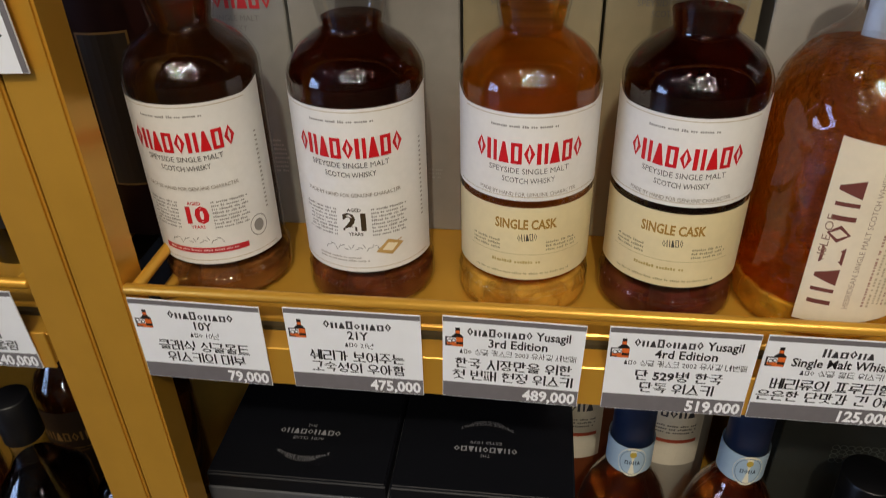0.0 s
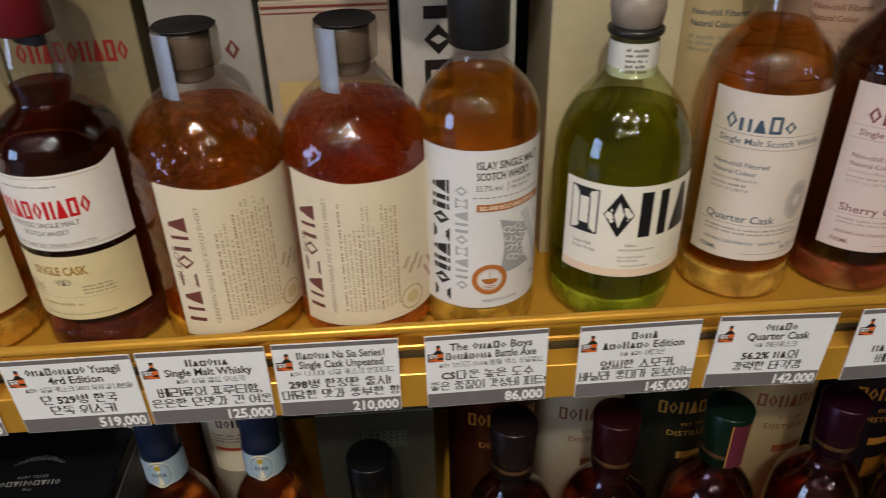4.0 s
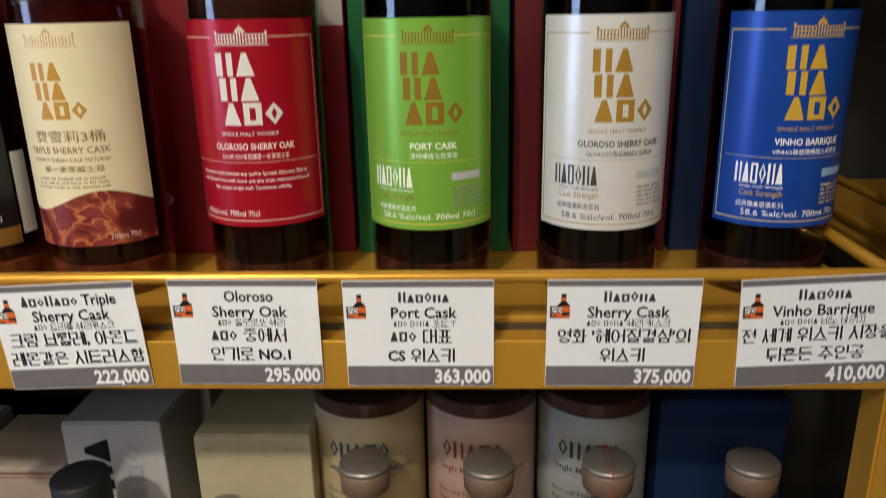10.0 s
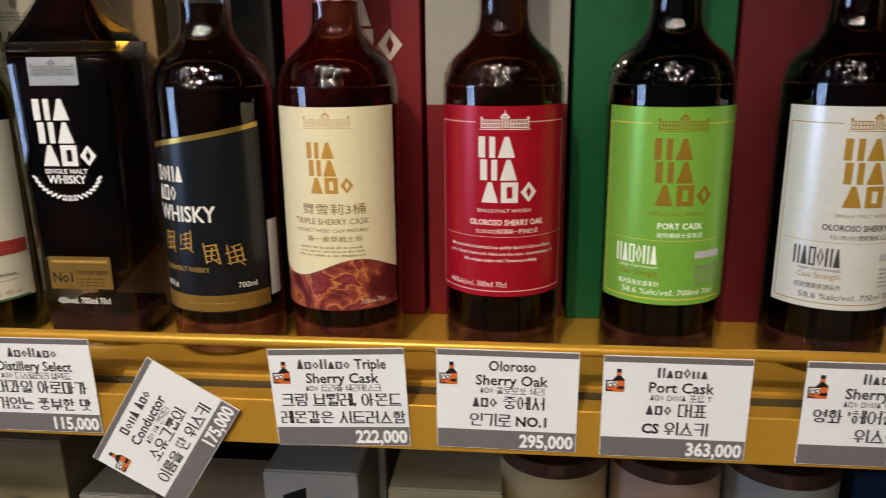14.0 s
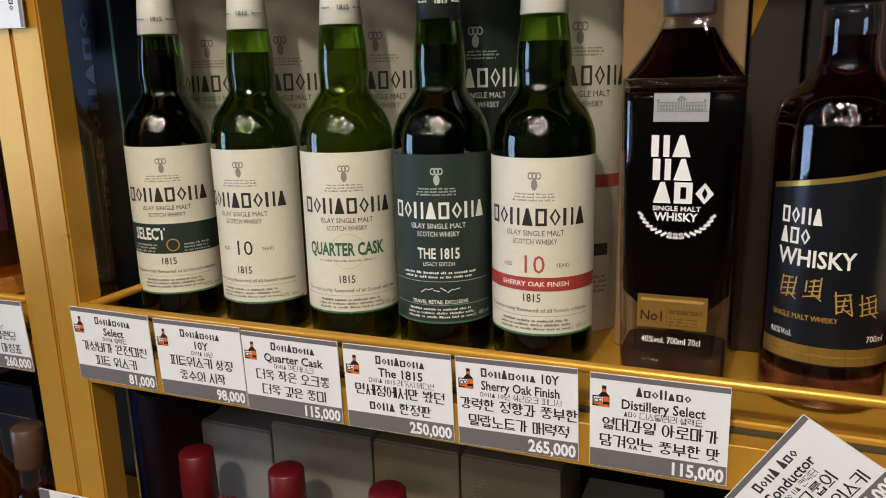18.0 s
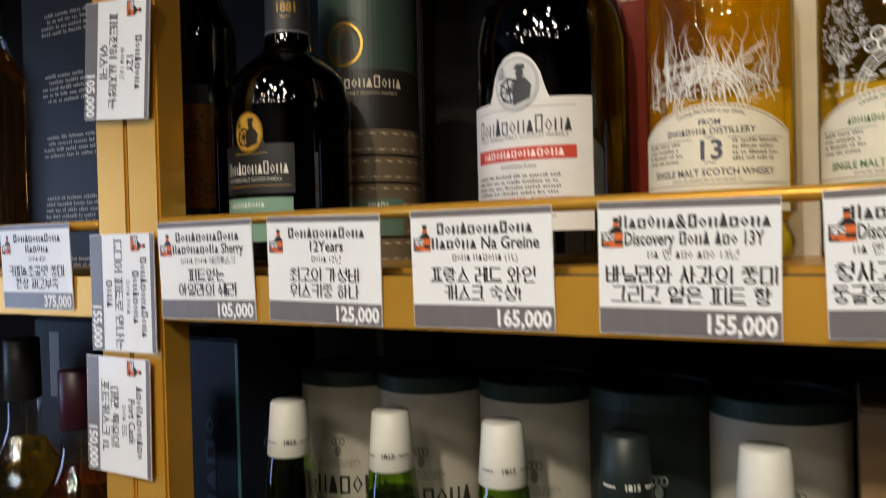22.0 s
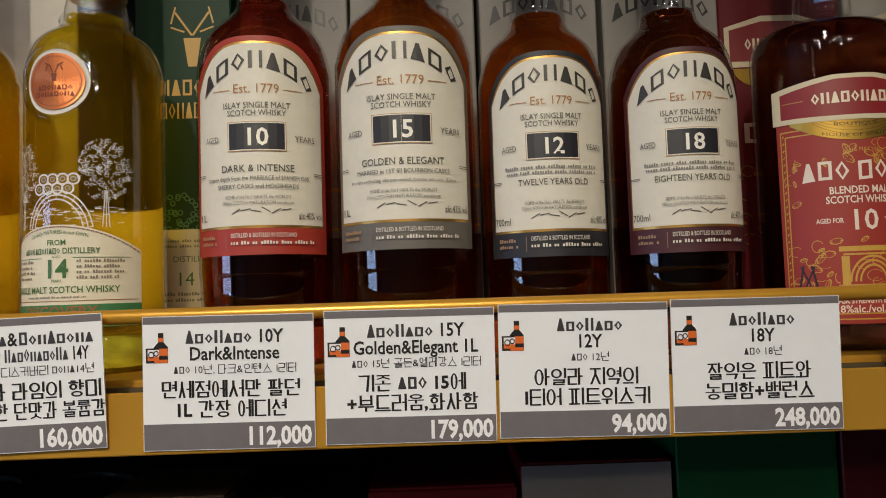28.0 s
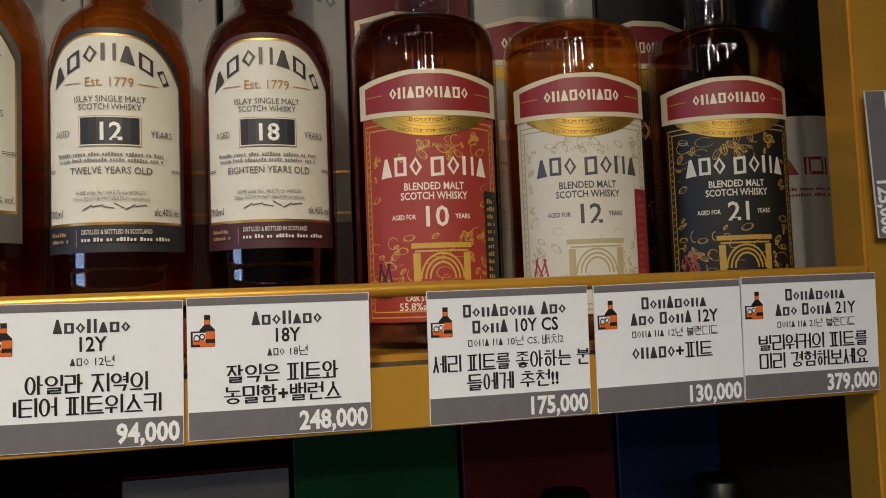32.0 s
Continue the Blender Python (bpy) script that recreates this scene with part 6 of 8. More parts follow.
pr.text("Limited Edition Release", 0, 0.0568, 0.0028, "4a4846", wide=0.024)
pr.micro(-0.034, 0.0520, 0.068, 4, 0.0033, "6a6664", 5)
pr.text("NATURAL COLOUR UN-CHILLFILTERED    PRODUCT OF SCOTLAND", 0, 0.0375, 0.0024, "b0483a", wide=0.068, bold=0.01)
pr.rect(0, 0.0358, 0.074, 0.0003, "9a9692")
pr.micro(-0.034, 0.0315, 0.060, 2, 0.0032, "b0acaa", 6)
lay(pr, lab, to)
badge(root, 0.0488, -7, 0.1060, 0.0145, 0.0160, paper("b9b9b7"), "c9c9c7", "3c3e42", "grey round badge with a helmsman emblem")

# two clear bottles with copper medallions and etched pictures
ORCHARD = [(0.0330, 0.0), (0.0372, 0.004), (0.0380, 0.012), (0.0358, 0.018), (0.0352, 0.022), (0.0384, 0.027), (0.0392, 0.040), (0.0392, 0.160), (0.0386, 0.178), (0.0330, 0.194), (0.0225, 0.203), (0.0186, 0.208), (0.0180, 0.216), (0.0165, 0.230), (0.0160, 0.280)]


def orchard(x, turn, liquid, age, hue, kind, tag):
    root = bottle(x, 0.4250, SHELF_C, ORCHARD, CLEAR, liquid, 0.212, tag)
    R = 0.0394
    stopper(root, "capsule", 0.0176, 0.225, 0.0168, 0.290, foil("b98a4a"), "gold foil capsule")
    collar(root, "neck_ring", [(0.0205, 0.207), (0.0212, 0.209), (0.0205, 0.211)], CLEAR)
    to = wrap(R + 0.0004, turn)
    n = 44
    med = link_mesh("medallion", [to(0, 0.163, 0.0016)] + [to(0.0185 * math.cos(2 * math.pi * k / n), 0.163 + 0.0185 * math.sin(2 * math.pi * k / n), 0.0012) for k in range(n)],
                    [(0, 1 + k, 1 + (k + 1) % n) for k in range(n)], paper("d9d6d0"), root, "copper medallion with a white rim")
    ring = [(0.0186, 0.0006), (0.0190, 0.0030), (0.0204, 0.0036), (0.0220, 0.0030), (0.0232, 0.0004)]
    verts = [to(q * math.cos(2 * math.pi * k / n), 0.163 + q * math.sin(2 * math.pi * k / n), d) for k in range(n) for q, d in ring]
    link_mesh("seal_ring", verts, [(5 * k + j, 5 * ((k + 1) % n) + j, 5 * ((k + 1) % n) + j + 1, 5 * k + j + 1) for k in range(n) for j in range(4)], CLEAR, root, "raised glass ring round the medallion", smooth=True)
    paper_label(root, R - 0.0030, turn + 180, 60, 0.0300, 0.0985, paper("e2cf9a"), "back label seen through the whisky", "back_label")
    pr = Print()
    pr.ring(0, 0.163, 0.0160, 0.0160, foil("d9824e", 0.38))
    for k in range(9):
        pr.ring(0, 0.163, 0.0034 + 0.0014 * k, 0.0034 + 0.0014 * k, "c06a3c", 0.00022, 30)
    pr.ring(0, 0.163, 0.0142, 0.0142, "a85a30", 0.0004)
    for s in (-1, 1):
        pr.rect(s * 0.0016, 0.1700, 0.0008, 0.0050, "7a3a20", -s * 25)
        pr.rect(s * 0.0034, 0.1725, 0.0007, 0.0040, "7a3a20", -s * 60)
        pr.rect(s * 0.0042, 0.1705, 0.0007, 0.0030, "7a3a20", s * 20)
    pr.poly([(-0.0016, 0.1675), (0.0016, 0.1675), (0.0010, 0.1630), (-0.0010, 0.1630)], "7a3a20")
    pr.name(7, 0, 0.1582, 0.020, 0.0026, "7a3a20", bold=0.02)
    pr.name(8, 0, 0.1545, 0.022, 0.0026, "7a3a20", bold=0.02)
    lay(pr, med, to, 0.0019, "emblem")
    # etched picture
    rnd = random.Random(11 if kind == "fire" else 23)
    et = Print()
    pale = "d8d6cc"
    if kind == "fire":
        for k in range(110):
            u0, v0 = rnd.uniform(-0.037, 0.037), rnd.uniform(0.082, 0.100)
            hgt, ph, am = rnd.uniform(0.010, 0.042) * (0.6 + 0.4 * rnd.random()), rnd.uniform(0, 6), rnd.uniform(0.0008, 0.0026)
            for j in range(12):
                a, b = j / 12, (j + 1) / 12
                p = [(u0 + am * math.sin(ph + 7 * q) * (0.4 + q), v0 + hgt * q) for q in (a, b)]
                w = 0.00024 * (1.15 - a)
                et.add(pale, [(p[0][0] - w, p[0][1]), (p[0][0] + w, p[0][1]), (p[1][0] + w, p[1][1]), (p[1][0] - w, p[1][1])], [(0, 1, 2, 3)])
        for k in range(14):
            lx, ly, tilt = rnd.uniform(-0.026, 0.026), rnd.uniform(0.092, 0.110), rnd.uniform(-40, 40)
            c, q = math.cos(radians(tilt)), math.sin(radians(tilt))
            for d in (-0.0011, -0.0004, 0.0004, 0.0011):
                et.rect(lx - d * q, ly + d * c, 0.013, 0.0003, pale, tilt)
            et.ring(lx + 0.0068 * c, ly + 0.0068 * q, 0.0009, 0.0013, pale, 0.0003, 10)
    else:
        for s in (-1, 1):
            for k in range(210):
                a, q = rnd.uniform(0, 6.28), math.sqrt(rnd.random())
                et.ring(s * 0.026 + 0.0140 * q * math.cos(a), 0.114 + 0.0175 * q * math.sin(a), 0.0013, 0.0010, pale, 0.00035, 7, rnd.uniform(0, 180), rnd.uniform(200, 360))
            for k in range(3):
                et.rect(s * 0.026 + 0.0012 * (k - 1), 0.092, 0.0005, 0.020, pale, s * (k - 1) * 4)
        for k in range(8):
            et.ring(-0.011 + 0.0058 * (k % 4) + 0.003 * (k // 4), 0.1035 + 0.0052 * (k // 4), 0.0036, 0.0034, pale, 0.0010, 18)
            et.ring(-0.011 + 0.0058 * (k % 4) + 0.003 * (k // 4), 0.1035 + 0.0052 * (k // 4), 0.0016, 0.0015, "a8a69c", 0.0006, 12)
    for k in range(11):
        a = radians(10 + 16 * k)
        et.rect(0.0178 * math.cos(a), 0.0780 + 0.0225 * math.sin(a), 0.0046, 0.0004, pale, math.degrees(a))
    for k in range(70):
        u0 = rnd.uniform(-0.038, 0.038)
        et.rect(u0, rnd.uniform(0.082, 0.094), rnd.uniform(0.002, 0.005), 0.0003, pale, rnd.uniform(-12, 12))
    for k in range(3):
        et.ring(0, 0.0780, 0.0150 + 0.0024 * k, 0.0200 + 0.0024 * k, pale, 0.0006, 26, 10, 170)
    for k in range(18):
        et.rect(-0.034 + 0.004 * k, 0.0890 + 0.0016 * (k % 3), 0.0032, 0.0006, pale)
    lay(et, root, to, 0.0002, "etched_picture")
    top = lambda u: 0.0690 + 0.0145 * (1 - u * u)
    lab, to = paper_label(root, R, turn, 66, 0.0270, top, paper("e4ddc6"), "cream arched label with coloured print")
    if kind != "fire":
        foot, _ = paper_label(root, R + 0.0002, turn, 66, 0.0270, 0.0395, paper("3f7a4a"), "green band along the label's foot", "foot_band")
    pr = Print()
    for k in range(40):
        u = -1 + 2 * (k + 0.5) / 40
        pr.rect(u * 0.0445, top(u) - 0.0012, 0.0018, 0.0006, "8a5a3a", math.degrees(math.atan(-0.64 * u)))
    pr.text("Carefully MATURED in our OWN", 0, 0.0760, 0.0022, hue, wide=0.034, arc=0.0025)
    pr.text("FROM", 0, 0.0722, 0.0030, hue, wide=0.0110, bold=0.01)
    pr.text("{8} DISTILLERY" if kind == "fire" else "{11} DISTILLERY", 0, 0.0675, 0.0032, hue, wide=0.046, bold=0.01)
    pr.text(age, 0, 0.0545, 0.0098, hue, bold=0.025)
    pr.text("AGED", 0, 0.0652, 0.0014, hue, wide=0.005)
    pr.text("YEARS", 0, 0.0520, 0.0014, hue, wide=0.006)
    pr.micro(-0.038, 0.0632, 0.026, 4, 0.0030, "857a6a", 3)
    pr.micro(0.011, 0.0632, 0.026, 4, 0.0030, "857a6a", 4)
    pr.rect(-0.024, 0.0652, 0.030, 0.0003, hue)
    pr.rect(0.024, 0.0652, 0.030, 0.0003, hue)
    pr.text("SINGLE MALT SCOTCH WHISKY", 0, 0.0460, 0.0036, hue, wide=0.066, bold=0.01)
    pr.micro(-0.020, 0.0436, 0.040, 1, 0.0018, "857a6a", 5)
    pr.rect(0, 0.0416, 0.086, 0.0003, "8a5a3a")
    pr.text("DISCOVERY", 0, 0.0335, 0.0052, "9a5c34", wide=0.044, bold=0.01)
    lay(pr, lab, to, 0.0006)
    return root


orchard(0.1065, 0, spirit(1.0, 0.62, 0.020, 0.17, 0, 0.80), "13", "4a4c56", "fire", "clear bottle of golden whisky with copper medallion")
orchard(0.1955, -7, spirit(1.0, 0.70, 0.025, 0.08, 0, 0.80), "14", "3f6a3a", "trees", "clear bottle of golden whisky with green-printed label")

# four bottles with arched cream labels
def vault(x, y, R, s, turn, liquid, age, hue, lines, size, tag):
    k = s
    prof = [(R * 0.90, 0.0), (R * 0.955, 0.004), (R * 0.96, 0.020), (R * 0.985, 0.050 * k), (R, 0.066 * k), (R, 0.165 * k), (R * 0.985, 0.180 * k), (R * 0.85, 0.198 * k), (R * 0.56, 0.211 * k), (0.0170, 0.220 * k), (0.0160, 0.240 * k), (0.0150, 0.300 * k)]
    root = bottle(x, y, SHELF_C, prof, CLEAR, liquid, 0.222 * k, tag)
    stopper(root, "capsule", 0.0165, 0.248 * k, 0.0158, 0.308 * k, foil("2a2626"), "dark foil capsule")
    embossed(root, prof, (0.0270,), 30, int(x * 1000))
    low, top = (0.0640, 0.1890) if s > 0.97 else (0.0575, 0.1740)
    h = top - low

    def arch(off):
        return lambda u: top - off - 0.205 * h * abs(u) ** 3.2
    lab, to = paper_label(root, R + 0.0002, turn, 62, low, arch(0.0), paper(hue), "coloured outer label with arched top", "outer_label")
    inner, _ = paper_label(root, R + 0.0003, turn, 58, low + 0.120 * h, arch(0.026 * h), foil("c79a52"), "thin gold border", "gold_border")
    inner, _ = paper_label(root, R + 0.0004, turn, 56.5, low + 0.132 * h, arch(0.036 * h), paper("e4dfd0"), "cream label with black print")
    w = R / 0.0405
    z = lambda f: low + f * h
    pr = Print()
    pr.name(7, 0, z(0.725), 0.068 * w, 0.0088 * h / 0.125, "3a3735", arc=0.125 * h, bold=0.0, grow=0.12)
    pr.text("Est. 1779", 0, z(0.735), 0.0052 * h / 0.125, "b07a3c", wide=0.026 * w)
    pr.rect(-0.0205 * w, z(0.75), 0.011 * w, 0.0004, "b07a3c")
    pr.rect(0.0205 * w, z(0.75), 0.011 * w, 0.0004, "b07a3c")
    pr.text("ISLAY SINGLE MALT", 0, z(0.665), 0.0034 * h / 0.125, "4a4844", wide=0.038 * w)
    pr.text("SCOTCH WHISKY", 0, z(0.630), 0.0034 * h / 0.125, "4a4844", wide=0.033 * w)
    pr.rect(0, z(0.535), 0.0325 * w, 0.135 * h, "b08248")
    pr.rect(0, z(0.535), 0.0318 * w, 0.129 * h, "e4dfd0")
    pr.rect(0, z(0.535), 0.0306 * w, 0.120 * h, "26262c")
    pr.text(age, 0, z(0.495), 0.078 * h, "f0ece0", bold=0.02)
    pr.text("AGED", -0.0270 * w, z(0.515), 0.0034, "5a5854", wide=0.010 * w)
    pr.text("YEARS", 0.0275 * w, z(0.515), 0.0034, "5a5854", wide=0.013 * w)
    for s_ in (-1, 1):
        pr.rect(s_ * 0.0370 * w, z(0.372), 0.008 * w, 0.0004, "5a5854")
        pr.rect(s_ * 0.0370 * w, z(0.364), 0.008 * w, 0.0004, "5a5854")
    if len(lines) == 1:
        pr.text(lines[0], 0, z(0.375), 0.0040, "4a4844", wide=0.0024 * len(lines[0]) * w + 0.008)
        if age == "15":
            pr.text("MARRIED in 1ST fill BOURBON CASKS", 0, z(0.335), 0.0026, "55524e", wide=0.052 * w)
            pr.text("to create a refreshing, silky peat smoked character with notes of citrus", 0, z(0.298), 0.0020, "55524e", wide=0.060 * w)
        else:
            pr.text("Intense depth from the MARRIAGE of SPANISH OAK", 0, z(0.335), 0.0026, "55524e", wide=0.060 * w)
            pr.text("SHERRY CASKS and HOGSHEADS", 0, z(0.298), 0.0026, "55524e", wide=0.046 * w)
    else:
        pr.micro(-0.031 * w, z(0.430), 0.062 * w, 2, 0.0030, "7f7b75", 3, align="C")
        pr.text(lines[1], 0, z(0.345), 0.0036, "4a4844", wide=0.0022 * len(lines[1]) * w + 0.008)
    pr.text("HOME of the No.1 VAULTS, the WORLD'S", 0, z(0.252), 0.0020, "6a6864", wide=0.036 * w)
    pr.text("Oldest SCOTCH MATURATION warehouse", 0, z(0.226), 0.0020, "6a6864", wide=0.040 * w)
    for q in range(6):
        pr.rect((-0.012 + 0.0055 * q) * w, z(0.196) + 0.0008 * (q % 2), 0.0056, 0.0005, "4a4844", 30 - 20 * (q % 4))
    pr.text(size, -0.0395 * w, z(0.160), 0.0040, "4a4844", "L", wide=0.0075 * w if len(size) < 4 else 0.012 * w)
    pr.text("alc.%s%% vol." % ("43" if age in ("15", "18") else "40"), 0.0395 * w, z(0.160), 0.0040, "4a4844", "R", wide=0.017 * w)
    pr.rect(-0.018 * w, z(0.062), 0.0004, 0.075 * h, "8a6a5a")
    pr.micro(-0.036 * w, z(0.080), 0.014 * w, 2, 0.0034, "a08060", 6)
    pr.text("DISTILLED & BOTTLED IN SCOTLAND", -0.015 * w, z(0.078), 0.0024, "d8d2c8", "L", wide=0.036 * w, bold=0.01)
    pr.micro(-0.015 * w, z(0.052), 0.050 * w, 1, 0.0034, "d8d2c8", 7)
    lay(pr, lab, to, 0.0009)
    return root


vault(0.2955, 0.4345, 0.0408, 1.0, 5, spirit(0.46, 0.03, 0.012), "10", "a8392c", ["DARK & INTENSE"], "1L", "large bottle of ruby whisky with red-edged arched label")
vault(0.3820, 0.4270, 0.0420, 1.0, -1, spirit(0.80, 0.15, 0.012), "15", "6a665f", ["GOLDEN & ELEGANT"], "1L", "large bottle of orange whisky with grey-edged arched label")
vault(0.4650, 0.4275, 0.0376, 0.925, 1, spirit(0.80, 0.16, 0.012), "12", "2b2c30", ["", "TWELVE YEARS OLD"], "700ml", "bottle of orange whisky with black-edged arched label")
vault(0.5455, 0.4275, 0.0374, 0.925, -1, spirit(0.24, 0.035, 0.010), "18", "4a2228", ["", "EIGHTEEN YEARS OLD"], "700ml", "bottle of dark whisky with maroon-edged arched label")

# three broad-shouldered bottles with ornate labels
BROAD = [(0.0390, 0.0), (0.0424, 0.005), (0.0430, 0.020), (0.0428, 0.060), (0.0432, 0.160), (0.0428, 0.176), (0.0385, 0.186), (0.0260, 0.191), (0.0178, 0.195), (0.0165, 0.204), (0.0170, 0.235), (0.0175, 0.245)]


def ornate(x, turn, liquid, sheet_hex, orn, text_hex, age, tag, seed):
    root = bottle(x, 0.4180, SHELF_C, BROAD, CLEAR, liquid, 0.1895, tag, sy=0.88)
    stopper(root, "stopper", 0.0185, 0.238, 0.0190, 0.268, plastic("18181a", 0.4), "black stopper")
    R = 0.0434
    lab, to = paper_label(root, R, turn, 58, 0.0150, 0.1300, paper(sheet_hex), "ornate label with scrollwork print", sy=0.885)
    pr = Print()
    orn_m = orn
    rnd = random.Random(seed)
    for d in (0.0, 0.0030):
        for yy in (0.1240 - d, 0.0176 + d):
            pr.rect(0, yy, 0.083 - 2 * d, 0.0007, orn_m)
        for s in (-1, 1):
            pr.rect(s * (0.0412 - d), 0.0708, 0.0007, 0.1064 - 2 * d, orn_m)
    for k in range(52):
        pr.rect(-0.0397 + 0.0794 * (k % 2), 0.0215 + 0.0020 * k, 0.0016, 0.0007, orn_m, 45)
    for k in range(120):
        u, v = rnd.uniform(-0.035, 0.035), rnd.uniform(0.026, 0.117)
        if abs(u) < 0.031 and 0.063 < v < 0.104 or abs(u) < 0.018 and v < 0.060:
            continue
        r, turn_a = rnd.uniform(0.0016, 0.0040), rnd.uniform(0, 360)
        c, q = math.cos(radians(turn_a)), math.sin(radians(turn_a))
        for side in (-1, 1):
            rim = [(r * math.cos(radians(20 * j)), side * 0.45 * r * math.sin(radians(20 * j)) * (1 + 0.25 * (j % 2))) for j in range(10)]
            for (x0, y0), (x1, y1) in zip(rim, rim[1:]):
                e = 0.00028 if side > 0 else 0.0005
                pts = [(x0, y0), (x1, y1), (x1 * (1 - e / r), y1 - side * e), (x0 * (1 - e / r), y0 - side * e)]
                pr.add(orn_m, [(u + px * c - py * q, v + px * q + py * c) for px, py in pts], [(0, 1, 2, 3)])
        pr.rect(u, v, 1.7 * r, 0.0003, orn_m, turn_a)
    for k in range(46):
        u, v = rnd.uniform(-0.036, 0.036), rnd.uniform(0.024, 0.118)
        if abs(u) < 0.031 and 0.063 < v < 0.104:
            continue
        pr.ring(u, v, rnd.uniform(0.002, 0.006), rnd.uniform(0.002, 0.004), orn_m, 0.0004, 10, rnd.uniform(0, 180), rnd.uniform(200, 340))
    for k in range(3):
        pr.ring(0.004, 0.0380, 0.0075 + 0.0024 * k, 0.0095 + 0.0024 * k, orn_m, 0.0010, 20, 0, 180)
    pr.rect(0.004, 0.0560, 0.034, 0.0028, orn_m)
    pr.rect(0.004, 0.0530, 0.030, 0.0010, orn_m)
    pr.rect(-0.010, 0.0440, 0.004, 0.016, orn_m)
    pr.rect(0.018, 0.0440, 0.004, 0.016, orn_m)
    pr.rect(0.004, 0.0350, 0.036, 0.0030, orn_m)
    pr.text("LANG MAY YER", 0.002, 0.1085, 0.0022, orn, wide=0.020, arc=0.0012)
    pr.name(3, -0.0175, 0.0935, 0.026, 0.0104, text_hex, bold=0.01, arc=0.001)
    pr.name(4, 0.0165, 0.0935, 0.036, 0.0104, text_hex, bold=0.01, arc=0.001)
    pr.text("BLENDED MALT", 0.001, 0.0865, 0.0040, text_hex, wide=0.034, bold=0.02)
    pr.text("SCOTCH WHISKY", 0.001, 0.0812, 0.0040, text_hex, wide=0.038, bold=0.02)
    pr.text("AGED FOR", -0.0165, 0.0705, 0.0026, text_hex, wide=0.014, bold=0.02)
    pr.text(age, 0.001, 0.0665, 0.0110, text_hex, bold=0.015)
    pr.text("YEARS", 0.0165, 0.0705, 0.0026, text_hex, wide=0.009, bold=0.02)
    mono = "2a2026" if age == "10" else "a32f34"
    for s in (-1, 1):
        pr.rect(-0.0295 + s * 0.0035, 0.0415, 0.0012, 0.012, mono, s * 12)
        pr.rect(-0.0295 + s * 0.0012, 0.0415, 0.0010, 0.012, mono, -s * 25)
    pr.micro(-0.0355, 0.0335, 0.012, 3, 0.0026, mono, 3, align="C")
    if age == "10":
        pr.text("CASK STRENGTH BATCH 2", 0.002, 0.0262, 0.0030, text_hex, wide=0.038, bold=0.02)
        pr.text("55.8%alc./vol. 700ml", 0.002, 0.0212, 0.0040, text_hex, wide=0.046, bold=0.015)
    lay(pr, lab, to)
    if age in ("10", "12"):
        strip, to2 = paper_label(root, R + 0.0004, turn + 49, 8, 0.030, 0.0860, paper("1d1b19" if age == "10" else "8f2a2a"), "narrow side strip label", "side_strip", sy=0.885)
        pr = Print()
        pr.micro(-0.004, 0.080, 0.008, 12, 0.0042, "b08a40" if age == "10" else "a84a44", 8)
        lay(pr, strip, to2)
    # banner across the shoulder
    hexed = lambda base, s: (lambda u: base + s * (0.0055 * (1 - abs(u)) if abs(u) > 0.25 else 0.0041))
    swoosh, to3 = paper_label(root, R + 0.0004, turn, 46, lambda u: 0.1160 + 0.0110 * u * u, 0.1330, foil("c9a24a", 0.35), "gold swag below the banner", "gold_swag", sy=0.885)
    pr = Print()
    for k in range(5):
        pr.ring(0, 0.1420, 0.0300, 0.0150 + 0.0020 * k, "8a6a24", 0.0004, 24, 215, 325)
    pr.text("BOUTIQUE", 0, 0.1248, 0.0020, "4a3818", wide=0.024, arc=-0.001)
    pr.text("HOUSE OF SPIRITS", 0, 0.1196, 0.0020, "4a3818", wide=0.036, arc=-0.002)
    lay(pr, swoosh, to3)
    banner, to3 = paper_label(root, R + 0.0007, turn, 60, hexed(0.1285, -0.3), hexed(0.1480, 1.2), paper("e3d6b4"), "cream and red name banner", "banner", sy=0.885)
    pr = Print()
    n = 24
    verts = []
    for j in range(n + 1):
        u = -1 + 2 * j / n
        verts.append((u * 0.0405, 0.1312 - 0.3 * (0.0055 * (1 - abs(u)) if abs(u) > 0.25 else 0.0041)))
        verts.append((u * 0.0405, 0.1455 + 1.2 * (0.0055 * (1 - abs(u)) if abs(u) > 0.25 else 0.0041)))
    pr.add("8f2a2c", verts, [(2 * j, 2 * j + 2, 2 * j + 3, 2 * j + 1) for j in range(n)])
    pr.name(9, 0.0, 0.1370, 0.046, 0.0062, "ecdfc4", bold=0.035)
    pr.rect(-0.033, 0.1400, 0.012, 0.0004, "c9a24a")
    pr.rect(0.033, 0.1400, 0.012, 0.0004, "c9a24a")
    lay(pr, banner, to3)
    return root


root = ornate(0.6370, -7, spirit(0.14, 0.025, 0.010), "a53a30", "c9a046", "ecdccc", "10", "broad bottle of dark whisky with ornate red label", 3)
tape = paper_label(root, 0.0182, -14, 26, 0.2020, 0.2560, plastic("2b4a86"), "blue security tag on the neck", "security_tag")
ornate(0.7310, -13, spirit(0.70, 0.18, 0.015), "dcd6c6", "b3a57c", "4a4a4c", "12", "broad bottle of amber whisky with ornate white label", 5)
ornate(0.8290, -17, spirit(0.50, 0.13, 0.012), "191818", "b8923e", "d8d2c4", "21", "broad bottle of amber whisky with ornate black label", 7)


